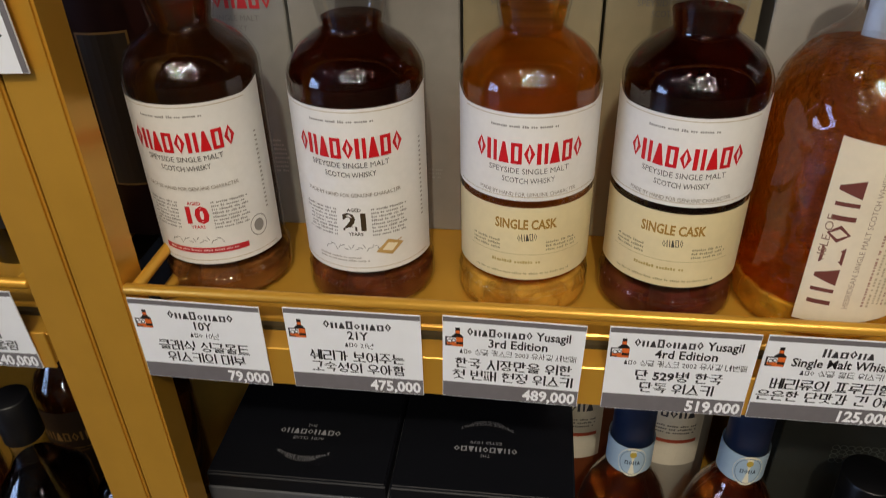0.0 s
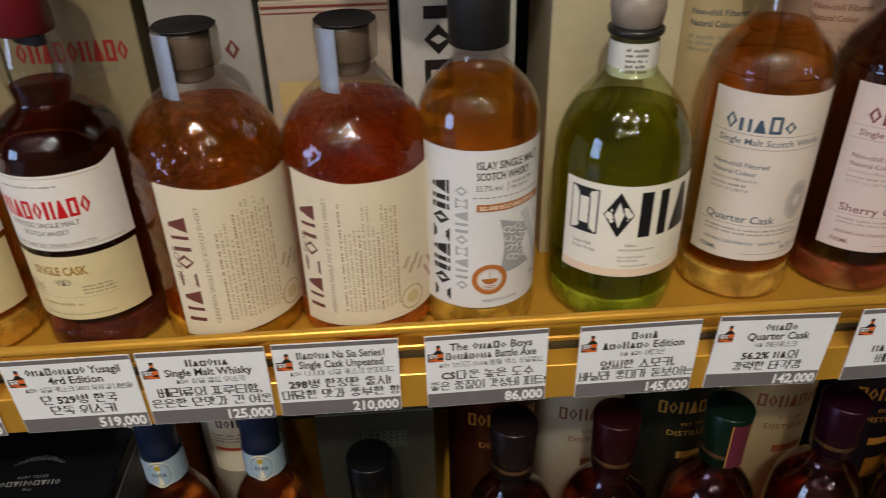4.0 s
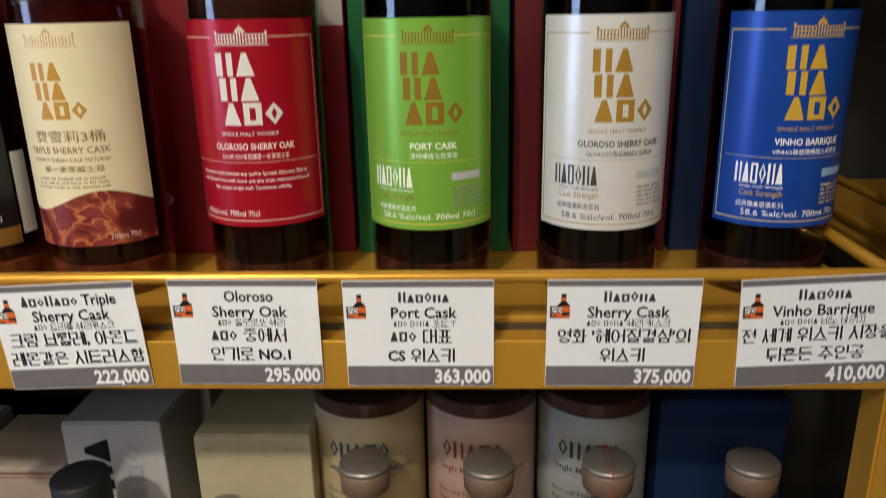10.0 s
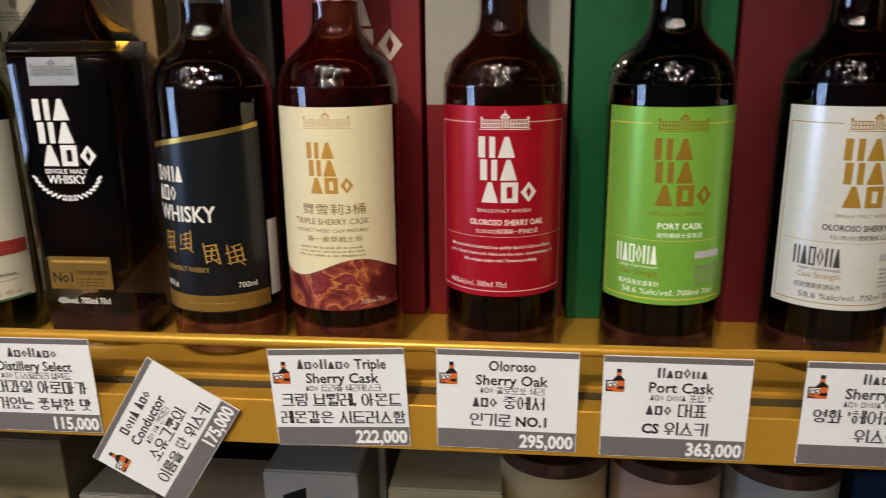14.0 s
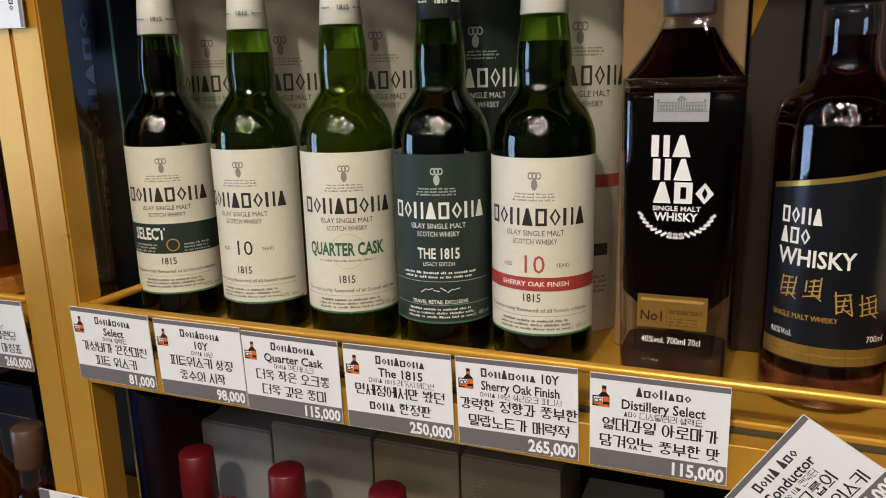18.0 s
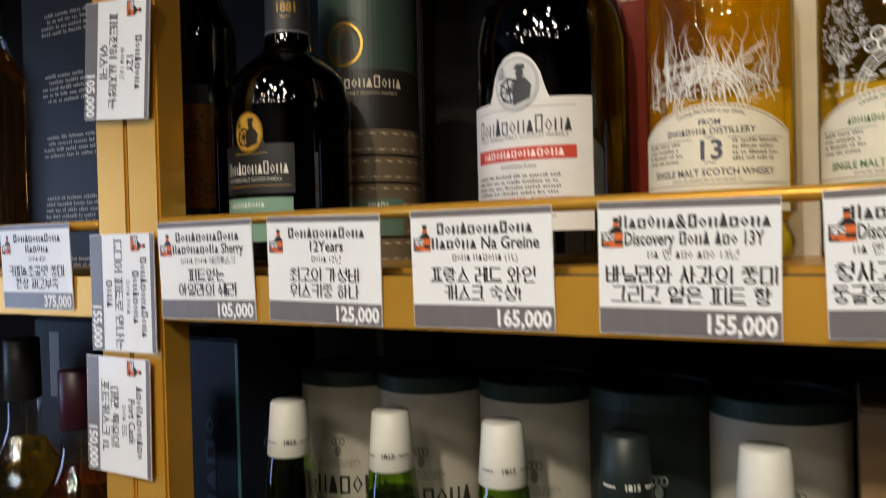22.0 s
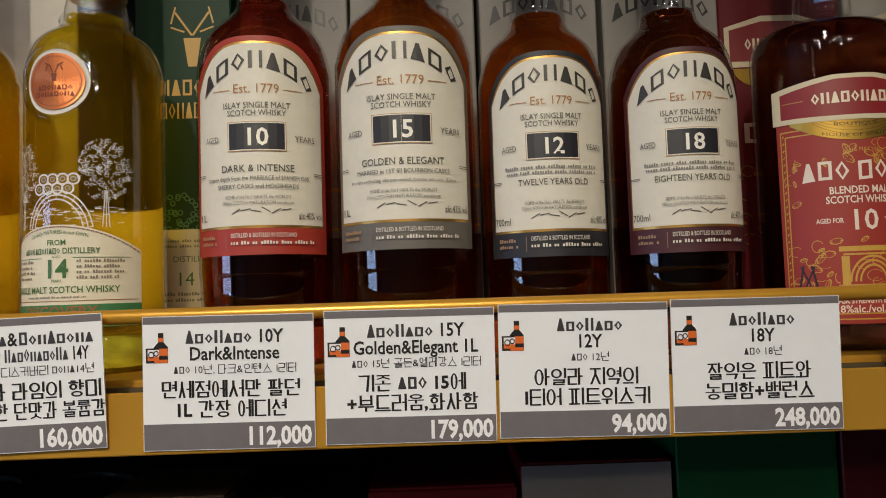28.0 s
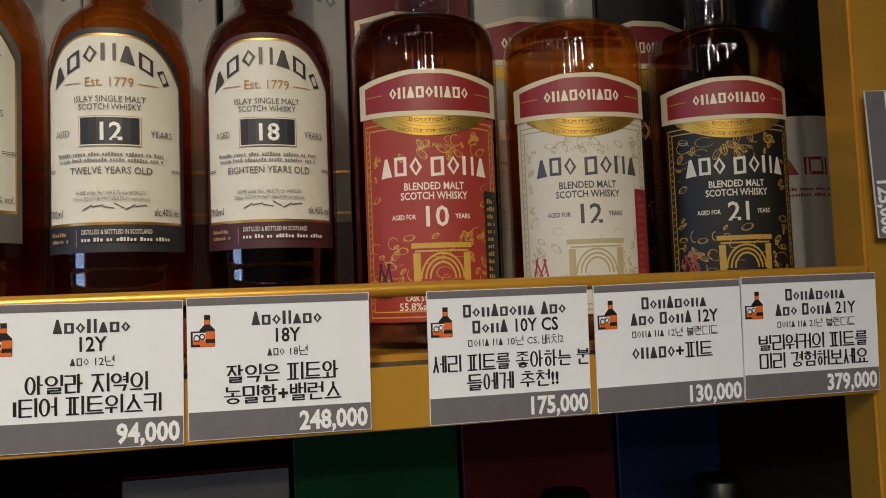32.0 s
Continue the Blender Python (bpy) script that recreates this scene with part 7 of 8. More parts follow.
# ---- cartons and tubes behind the bottles ----
def carton(x0, x1, y0, y1, z0, z1, mat, label, draw=None, turn=0.0, lid=None):
    root = new("whisky_carton")
    cx, cy = (x0 + x1) / 2, (y0 + y1) / 2
    root.matrix_world = pose(cx, cy, z0, 0, 0, turn)
    tagged(root, label, "whisky carton", "gift cartons behind the bottles")
    w, d, h = (x1 - x0) / 2, (y1 - y0) / 2, z1 - z0
    body = part("box", box(-w, w, -d, d, 0, h - 0.002, 0.0009), mat, root)
    part("top_flap", box(-w + 0.0012, w - 0.0012, -d + 0.0012, d - 0.0012, h - 0.0018, h, 0.0005), lid or mat, root)
    if draw:
        pr = Print()
        draw(pr, w, h)
        lay(pr, body, plane_at(-d), 0.0004)
    return root


def tube(x, y, z, r, h, mat, lid, label, draw=None, turn=0.0, rim=0.012, lid_label="", tagname="gift tubes behind the bottles"):
    root = new("whisky_tube")
    root.matrix_world = pose(x, y, z)
    tagged(root, label, "whisky tube", tagname)
    v, f = lathe([(0, 0.0), (r - 0.001, 0.0), (r, 0.001), (r, h - rim)], 48)
    body = link_mesh("tube_body", v, f, mat, root, smooth=True)
    v, f = lathe([(r + 0.0004, h - rim), (r + 0.0004, h - 0.001), (r - 0.0006, h), (r - 0.0035, h), (r - 0.0040, h - 0.003), (0, h - 0.003)], 48)
    link_mesh("lid", v, f, lid, root, lid_label)
    if draw:
        pr = Print()
        draw(pr, r, h)
        lay(pr, body, wrap(r, turn), 0.0004)
    return root


def red_name(n, hue="a8282c", sub=True):
    def draw(pr, w, h):
        pr.name(n, 0, h - 0.097, w * 1.66, 0.0145, hue, bold=0.04)
        pr.text("SPEYSIDE SINGLE MALT", 0, h - 0.1050, 0.0038, "6a6660", wide=w * 1.2)
        pr.text("SCOTCH WHISKY", 0, h - 0.1115, 0.0038, "6a6660", wide=w * 0.8)
        pr.micro(-w * 0.8, h - 0.022, 0.018, 6, 0.0036, GREY, 4)
        pr.micro(-w * 0.6, h - 0.150, w * 1.2, 1, 0.0030, GREY, 5)
        if n == 9:
            pr.micro(w * 0.1, h - 0.190, w * 0.7, 8, 0.0034, "a8a298", 6)
    return draw


Z = SHELF_A
# white and beige card, greyed in colour for the shade behind the bottles
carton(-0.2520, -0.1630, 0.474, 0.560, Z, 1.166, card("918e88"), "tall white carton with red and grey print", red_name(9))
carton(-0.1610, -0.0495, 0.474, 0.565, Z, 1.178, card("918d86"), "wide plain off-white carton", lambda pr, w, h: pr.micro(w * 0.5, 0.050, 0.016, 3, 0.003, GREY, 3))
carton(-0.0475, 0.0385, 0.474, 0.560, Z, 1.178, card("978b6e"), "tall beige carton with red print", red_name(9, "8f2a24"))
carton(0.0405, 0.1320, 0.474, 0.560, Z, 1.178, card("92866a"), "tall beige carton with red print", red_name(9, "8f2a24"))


def wine_carton(pr, w, h):
    pr.name(1, w * 0.55, h - 0.125, 0.010, 0.014, "6b3a34")
    pr.rect(0, h - 0.070, w * 1.7, 0.024, "b09a6c")
    pr.text("EX-BORDEAUX", 0, h - 0.066, 0.0042, "6b4a3a", wide=w * 0.9)
    pr.text("CASK", 0, h - 0.076, 0.0042, "6b4a3a", wide=w * 0.35)
    pr.rect(0, h - 0.006, w * 1.96, 0.0016, "7a3a34")
    pr.rect(0, h - 0.010, w * 1.96, 0.0008, "7a3a34")


carton(0.1400, 0.2110, 0.476, 0.560, Z, 1.128, card("a9a6a0"), "grey carton for a whisky bottle", lambda pr, w, h: (pr.name(1, w * 0.5, h - 0.050, 0.012, 0.014, "6b3a34"), pr.rect(0, h - 0.006, w * 1.9, 0.0012, "7a3a34")))
carton(0.2150, 0.3030, 0.476, 0.560, Z, 1.118, card("b9aa9a"), "pinkish grey carton with red lines and tan band", wine_carton)


def axe_carton(pr, w, h):
    pr.name(8, -w * 0.10, h * 0.56, h * 0.78, 0.020, "17171a", bold=0.05, turn=90)
    pr.name(9, w * 0.52, h * 0.60, h * 0.66, 0.012, "a0a2a6", bold=0.01, turn=90)


def blade_side(root, d, h):
    pr = Print()
    pr.poly([(-0.020, 0.02), (0.010, 0.03), (0.026, 0.10), (0.012, 0.15), (-0.004, 0.10)], "4a4c50")
    lay(pr, root.children[0], lambda u, v, lift: (d + lift, u, v), 0.0004, "side_picture")


c1 = carton(0.3100, 0.3900, 0.470, 0.552, Z, 1.163, card("c6c4c0"), "white carton with large black upright letters", axe_carton)
blade_side(c1, 0.040, 0.25)
c2 = carton(0.4150, 0.5080, 0.470, 0.560, Z, 1.152, card("c6bb9c"), "cream carton with tiny brown print", lambda pr, w, h: (pr.name(4, -w * 0.8, h - 0.014, 0.007, 0.002, "8a6a3a"), pr.text("DISTILLERY", w * 0.7, h - 0.014, 0.002, "8a6a3a", wide=0.016)))
pr = Print()
pr.name(1, 0.010, 0.120, 0.022, 0.030, "1a1a1c", bold=0.03)
pr.ring(0.0, 0.150, 0.014, 0.010, "1a1a1c")
lay(pr, c2.children[0], lambda u, v, lift: (0.0465 + lift, u, v), 0.0004, "side_picture")
carton(0.3150, 0.3950, 0.565, 0.645, Z, 1.172, card("c9c7c2"), "white carton standing in the second row")
carton(0.4350, 0.5250, 0.575, 0.660, Z, 1.160, card("c4baa0"), "cream carton standing in the second row")


def island_tube(hue, sub):
    def draw(pr, r, h):
        pr.name(5, -0.002, h - 0.050, 0.052, 0.0150, hue, bold=0.02)
        pr.rect(0, h - 0.0535, 0.110, 0.0005, sub)
        pr.text("Single Malt Scotch Whisky", 0.008, h - 0.0625, 0.0056, hue, wide=0.076, bold=0.008)
        pr.rect(0, h - 0.0655, 0.110, 0.0005, sub)
        pr.text("Non-chill Filtered", -0.012, h - 0.0840, 0.0044, hue, wide=0.040, bold=0.006)
        pr.text("Natural Colour", -0.016, h - 0.0920, 0.0044, hue, wide=0.032, bold=0.006)
        pr.micro(-0.032, h - 0.100, 0.040, 3, 0.0045, sub, 4)
        pr.text("Quarter Cask" if hue == "34505e" else "Sherry Cask", -0.006, 0.090, 0.0070, hue, wide=0.050)
        pr.micro(-0.032, 0.080, 0.066, 3, 0.0042, sub, 5)
        pr.text("700ML", -0.024, 0.050, 0.0046, hue, wide=0.018)
    return draw


COPPER = material("bronze_tube_lid", (0.12, 0.062, 0.045, 1), 0.35, metal=0.5, vary=0.1, scale=60)
tube(0.5500, 0.5130, Z, 0.0450, 0.273, card("cdb98f"), COPPER, "tan cardboard tube with blue print, bronze lid", island_tube("34505e", "8d8a76"), -4, lid_label="dark bronze lid")
tube(0.6425, 0.5130, Z, 0.0450, 0.273, card("c9ab98"), COPPER, "pinkish cardboard tube with brown print, bronze lid", island_tube("7b4a40", "a08a80"), -8, lid_label="dark bronze lid")
tube(0.7350, 0.5130, Z, 0.0450, 0.273, card("b0b2ae"), COPPER, "pale grey cardboard tube with dark print, bronze lid", island_tube("3c454a", "85888a"), -10, lid_label="dark bronze lid")
tube(0.5900, 0.6180, Z, 0.0450, 0.273, card("b9b4ac"), COPPER, "grey cardboard tube in the second row", island_tube("34505e", "8d8a76"), -4)
tube(0.6900, 0.6180, Z, 0.0450, 0.273, card("b2a496"), COPPER, "tan cardboard tube in the second row")
carton(0.7840, 0.8850, 0.490, 0.580, Z, 1.172, card("1b3156"), "plain dark blue whisky carton")
tube(-0.2880, 0.4900, Z, 0.0430, 0.290, card("2a0f0c"), card("1d0a08"), "dark maroon tube with a small gold label", lambda pr, r, h: (pr.rect(-0.006, 0.098, 0.034, 0.11, "7a5a2c"), pr.rect(-0.006, 0.098, 0.031, 0.107, "2c2114")), 20)

Z = SHELF_B


def shield_tube(sheet_dark, band):
    def draw(pr, r, h):
        body = "d8dad2" if sheet_dark else "2c2a28"
        dim = "9aa69e" if sheet_dark else "77736a"
        pr.ring(0, h - 0.066, 0.0028, 0.0050, dim)
        for s in (-1, 0, 1):
            pr.ring(s * 0.0034, h - 0.058, 0.0026, 0.0034, dim, 0.0010)
        pr.micro(-0.020, h - 0.074, 0.040, 3, 0.0026, dim, 2, align="C")
        pr.name(8, 0, h - 0.1020, 0.084, 0.0150, body, bold=0.005)
        pr.text("ISLAY SINGLE MALT", 0, h - 0.1105, 0.0046, body, wide=0.050)
        pr.text("SCOTCH WHISKY", 0, h - 0.1180, 0.0046, body, wide=0.038)
        pr.text("10", 0, h - 0.160, 0.0150, "a8524a" if band else body)
        if band:
            pr.rect(0, h - 0.176, 0.130, 0.010, "93403a")
        pr.text("1815", 0, h - 0.205, 0.0070, body, wide=0.018)
        pr.rect(0.008, h - 0.232, 0.036, 0.010, "3a3834")
        pr.micro(-0.030, h - 0.255, 0.060, 4, 0.0040, dim, 6, align="C")
    return draw


PINE = material("dark_green_tube_lid", (0.014, 0.034, 0.028, 1), 0.5, metal=0.1, vary=0.1, scale=60)
for tx, hexa, darkone, band, lab in ((-0.2200, "ccc6b5", 0, 0, "cream cardboard tube with black print, green lid"), (-0.1405, "ccc6b5", 0, 0, "cream cardboard tube with black print, green lid"),
                                     (-0.0460, "ccc6b5", 0, 0, "cream cardboard tube with black print, green lid"), (0.0430, "26302c", 1, 0, "blackish green cardboard tube with white print"),
                                     (0.1270, "ccc6b5", 0, 1, "cream cardboard tube with a red band, green lid")):
    tube(tx, 0.5320, Z, 0.0455, 0.302, card(hexa), PINE, lab, shield_tube(darkone, band), 16, rim=0.013, lid_label="dark green lid")
navy = carton(-0.3600, -0.2600, 0.430, 0.530, Z, 1.634, card("0e1a2e"), "dark navy carton with a pale teal edge", lambda pr, w, h: (pr.rect(w - 0.002, h / 2, 0.003, h - 0.008, "4a8078"), pr.name(9, w * 0.45, h * 0.52, 0.200, 0.0100, "2c3c58", turn=90)))
pr = Print()
pr.name(5, 0.0, 0.240, 0.050, 0.010, "5a6a80", bold=0.0)
lay(pr, navy.children[0], lambda u, v, lift: (0.0500 + lift, u, v), 0.0004)
carton(0.1740, 0.2570, 0.470, 0.560, Z, 1.606, card("8f7350"), "tan carton for a flask", None)
carton(0.2590, 0.2930, 0.485, 0.560, Z, 1.600, card("2a221a"), "narrow dark brown card carton", lambda pr, w, h: pr.poly([(-w * 0.95, h - 0.002), (w * 0.6, h - 0.002), (-w * 0.95, h - 0.07)], foil("a87c2a")))
carton(0.2950, 0.3420, 0.474, 0.560, Z, 1.600, card("1e1b19"), "near-black plain card carton")
carton(0.3480, 0.4470, 0.480, 0.570, Z, 1.604, card("7d1a22"), "dark red carton with pale block letters", lambda pr, w, h: (stacked(pr, -0.004, h - 0.066, 0.022, "c8b8ac"), [pr.ring(-0.010 + s * 0.018, h - 0.128, 0.006, 0.012, "c8b8ac", 0.0012, 16, 90, 270) for s in (-1, 1)], stacked(pr, 0.004, 0.060, 0.011, "b9a08a")))
two = carton(0.4500, 0.5510, 0.482, 0.570, Z, 1.617, card("7d1a22"), "white carton with a dark red lower half", lambda pr, w, h: (pr.rect(0, h - 0.080, w * 1.98, 0.156, "9a958d"), pr.name(3, w * 0.5, h - 0.060, 0.030, 0.012, "a8343a")))
carton(0.5540, 0.6620, 0.480, 0.570, Z, 1.640, card("0f5a32"), "plain bottle green whisky carton")
carton(0.6650, 0.7740, 0.480, 0.570, Z, 1.640, card("5f161f"), "plain burgundy red whisky carton")
carton(0.7770, 0.8560, 0.480, 0.570, Z, 1.640, card("14264a"), "plain dark navy whisky carton")

Z = SHELF_C


def rope_tube(pr, r, h):
    pr.rect(0, h - 0.0405, 0.19, 0.077, "33453c")
    pr.rect(0, h - 0.103, 0.19, 0.048, "221f1c")
    pr.ring(-0.006, h - 0.060, 0.0225, 0.0250, "221f1c")
    pr.ring(-0.006, h - 0.058, 0.0170, 0.0185, foil("b8923e"), 0.0020)
    pr.ring(-0.006, h - 0.058, 0.0145, 0.0160, "4a3c24")
    pr.poly([(-0.008, h - 0.072), (0.004, h - 0.070), (0.002, h - 0.052), (-0.002, h - 0.046), (-0.010, h - 0.056)], "2a2418")
    pr.name(12, 0.006, h - 0.094, 0.074, 0.0095, "d8cdb4", bold=0.0, mixed=True)
    pr.text("ISLAY SINGLE MALT SCOTCH WHISKY", 0.006, h - 0.100, 0.0028, "b0a890", wide=0.066)
    for k in range(5):
        y = h - 0.138 - 0.0225 * k
        pr.rect(0, y, 0.17, 0.0205, "6a5e4c")
        for j in range(17):
            x = -0.080 + 0.0100 * j + 0.004 * (k % 2)
            for d, hue in ((-0.0026, "b3a285"), (0.0, "d6c6aa"), (0.0026, "9a8a70")):
                pr.rect(x + d, y, 0.0023, 0.0180, hue, -24, 0.35)
    pr.rect(0.022, 0.036, 0.040, 0.030, "5c7a6c")
    pr.name(5, 0.020, 0.044, 0.018, 0.004, "e4eae2")


tube(-0.1940, 0.5300, Z, 0.0420, 0.236, card("2a251d"), foil("565b52"), "green-topped tube with printed rope picture", rope_tube, 12, rim=0.004, lid_label="thin metal lid")
tube(0.0430, 0.5060, Z, 0.0460, 0.290, card("7a2a1e"), card("4a1812"), "brick red tube with a grey badge", lambda pr, r, h: (pr.ring(-0.021, h - 0.092, 0.0155, 0.0165, "b0a8a0", 0.0020), pr.ring(-0.021, h - 0.092, 0.0130, 0.0140, "4a3a36"), pr.name(12, -0.006, h - 0.124, 0.070, 0.010, "9a877c", bold=0.0, mixed=True)), 0)
carton(0.0920, 0.1560, 0.484, 0.560, Z, 1.985, card("e6e0d2"), "stone white carton with gold stag drawing", None)


def stag(pr, w, h):
    g = "b8923e"
    for s in (-1, 1):
        pr.rect(w * 0.2 + s * 0.006, h - 0.062, 0.0014, 0.020, g, -s * 35)
        pr.rect(w * 0.2 + s * 0.013, h - 0.056, 0.0012, 0.012, g, s * 15)
        pr.rect(w * 0.2 + s * 0.010, h - 0.066, 0.0012, 0.010, g, -s * 70)
    pr.poly([(w * 0.2 - 0.006, h - 0.072), (w * 0.2 + 0.006, h - 0.072), (w * 0.2 + 0.003, h - 0.092), (w * 0.2 - 0.003, h - 0.092)], g)
    pr.name(6, w * 0.2, h - 0.112, 0.046, 0.011, g, bold=0.01)
    pr.name(8, w * 0.2, h - 0.128, 0.046, 0.011, g, bold=0.01)
    for k in range(60):
        rnd = random.Random(k)
        pr.ring(w * 0.2 + rnd.uniform(-0.02, 0.02), h - 0.20 + rnd.uniform(-0.02, 0.02), 0.002, 0.002, "4a7a56", 0.0007, 8)
    pr.rect(0, 0.055, w * 1.8, 0.066, "cdc5ac")
    pr.text("DISTILLERY", w * 0.2, 0.066, 0.0040, "3f6a3a", wide=0.030)
    pr.text("14", 0, 0.050, 0.0090, "3f6a3a")
    pr.micro(-w * 0.7, 0.080, w * 1.4, 2, 0.0036, "7a7a60", 3)
    pr.micro(-w * 0.7, 0.044, w * 1.4, 2, 0.0040, "7a7a60", 4)


carton(0.1960, 0.2620, 0.482, 0.560, Z, 1.985, card("12391f"), "dark green carton with gold stag drawing", stag)


def vault_carton(pr, w, h):
    pr.name(7, 0, h - 0.078, w * 1.72, 0.011, "1e1c1b", arc=0.012, bold=0.01)
    pr.text("ISLAY SINGLE MALT", 0, h - 0.091, 0.0034, "6a6660", wide=w)
    pr.rect(0, 0.112, w * 1.96, 0.0020, foil("c79a52"))
    pr.rect(0, 0.085, w * 1.96, 0.0016, foil("c79a52"))
    pr.rect(0, 0.040, w * 1.97, 0.078, "3a2226")


# these four are white cartons; their grey puts in the bottles' shadow
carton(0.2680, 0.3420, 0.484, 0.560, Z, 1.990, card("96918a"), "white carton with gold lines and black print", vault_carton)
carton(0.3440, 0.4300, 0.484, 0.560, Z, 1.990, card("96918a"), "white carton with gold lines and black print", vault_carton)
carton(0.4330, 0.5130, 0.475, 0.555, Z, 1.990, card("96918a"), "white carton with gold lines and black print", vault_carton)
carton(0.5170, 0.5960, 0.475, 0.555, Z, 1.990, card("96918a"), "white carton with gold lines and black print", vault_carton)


def ornate_carton(pr, w, h):
    pr.poly([(-w * 0.92, h - 0.084), (w * 0.92, h - 0.084), (w * 0.92, h - 0.056), (0.3 * w, h - 0.048), (-0.3 * w, h - 0.048), (-w * 0.92, h - 0.056)], "cfc0a0")
    pr.poly([(-w * 0.84, h - 0.080), (w * 0.84, h - 0.080), (w * 0.84, h - 0.058), (0.3 * w, h - 0.052), (-0.3 * w, h - 0.052), (-w * 0.84, h - 0.058)], "7a2226")
    pr.name(9, 0, h - 0.072, w * 1.2, 0.008, "dccfb0", bold=0.03)
    pr.ring(0, h - 0.085, w * 0.8, 0.016, foil("b8923e"), 0.0, 20, 180, 360)
    pr.name(4, 0, h - 0.137, w * 1.4, 0.014, "cfc0b0")
    for k in range(24):
        rnd = random.Random(k + 50)
        pr.ring(rnd.uniform(-0.8, 0.8) * w, rnd.uniform(0.03, 0.12), 0.005, 0.004, foil("b8923e"), 0.001, 10, rnd.uniform(0, 180), rnd.uniform(200, 340))


carton(0.5990, 0.6830, 0.482, 0.560, Z, 1.965, card("6a1c20"), "dark red carton with ornate gold print", ornate_carton)
carton(0.6870, 0.7760, 0.482, 0.560, Z, 1.965, card("b9b2a4"), "stone-coloured carton with ornate gold print", ornate_carton)
carton(0.7800, 0.8560, 0.482, 0.560, Z, 1.965, card("2a2422"), "black carton with ornate gold print", ornate_carton)

# ---- the shelf below ----
Z = LEVELS[0]


def crest_top(pr):
    pr.name(9, 0, 0.000, 0.052, 0.0052, "8a8a8c", bold=0.01)
    pr.text("THE", 0, 0.0080, 0.0028, "77777a", wide=0.008)
    pr.text("ESTD 1879", 0, -0.0060, 0.0030, "77777a", wide=0.026)
    pr.text("SPEYSIDE SINGLE MALT", 0, -0.0200, 0.0026, "77777a", wide=0.044, arc=-0.006)
    pr.text("SCOTCH WHISKY", 0, -0.0250, 0.0026, "77777a", wide=0.028, arc=-0.004)


for bx0, bx1, flip in ((-0.2440, -0.1000, 0), (-0.0970, 0.0440, 180)):
    c = carton(bx0, bx1, 0.374, 0.520, Z, 0.736, card("101116", 0.45), "low black gift carton with grey crest on top", None)
    pr = Print()
    crest_top(pr)
    lay(pr, c.children[1], (lambda s: lambda u, v, lift: (s * u, -0.027 + s * v, 0.221 + lift))(1 if not flip else -1), 0.0004)
    part("tray", box(-(bx1 - bx0) / 2 - 0.001, (bx1 - bx0) / 2 + 0.001, -0.0745, 0.074, 0.0005, 0.205, 0.001), card("55565a"), c, "grey lower tray of the carton")

NECKED = [(0.0350, 0.0), (0.0376, 0.004), (0.0380, 0.100), (0.0376, 0.150), (0.0320, 0.180), (0.0205, 0.205), (0.0160, 0.220), (0.0150, 0.270)]
for nx in (0.0870, 0.1725):
    root = bottle(nx, 0.4250, Z, NECKED, CLEAR, spirit(0.26, 0.07, 0.02), 0.190, "bottle with navy capsule and pale blue neck label")
    stopper(root, "capsule", 0.0162, 0.240, 0.0155, 0.300, plastic("14223e", 0.4), "navy foil capsule")
    nl, to = paper_label(root, 0.0172, 0, 150, 0.218, 0.246, paper("9fb4c4"), "pale blue neck label", "neck_label")
    pr = Print()
    pr.ring(0, 0.2310, 0.0110, 0.0155, "d9d2b8")
    pr.ring(0, 0.2310, 0.0095, 0.0135, "6a7a88", 0.0005)
    pr.name(4, 0, 0.2285, 0.012, 0.0040, "3a4a5a")
    pr.ring(0, 0.2390, 0.0025, 0.0030, "b0983a")
    lay(pr, nl, to)
    paper_label(root, 0.0382, 0, 70, 0.040, 0.140, paper("d6cfba"), "cream front label")
for nx, hexa in ((0.0480, "8a4a2a"), (0.1330, "b0aa9c")):
    tube(nx, 0.5150, Z, 0.0390, 0.285, card(hexa), card("3a3430"), "cardboard tube with cream label behind bottles", lambda pr, r, h: (pr.rect(0, h - 0.085, 0.050, 0.090, "d0c8b4"), pr.name(4, 0, h - 0.072, 0.030, 0.010, "3a3a3c"), pr.rect(0, h - 0.100, 0.040, 0.004, "a8482e"), pr.micro(-0.020, h - 0.082, 0.040, 3, 0.004, "6a6660", 3)))
carton(0.2130, 0.3230, 0.462, 0.540, Z, 0.752, card("2e302c"), "dark grey-green carton with faint pattern", lambda pr, w, h: ([pr.ring(-0.010 + 0.006 * (k % 7), h - 0.030 - 0.005 * (k // 7), 0.003, 0.003, "54584e", 0.0006, 10) for k in range(28)], pr.rect(0, h - 0.003, w * 1.96, 0.0012, "54584e")))
DUMPY = [(0.0390, 0.0), (0.0425, 0.004), (0.0430, 0.060), (0.0430, 0.120), (0.0400, 0.150), (0.0310, 0.170), (0.0200, 0.183), (0.0160, 0.195), (0.0155, 0.230)]
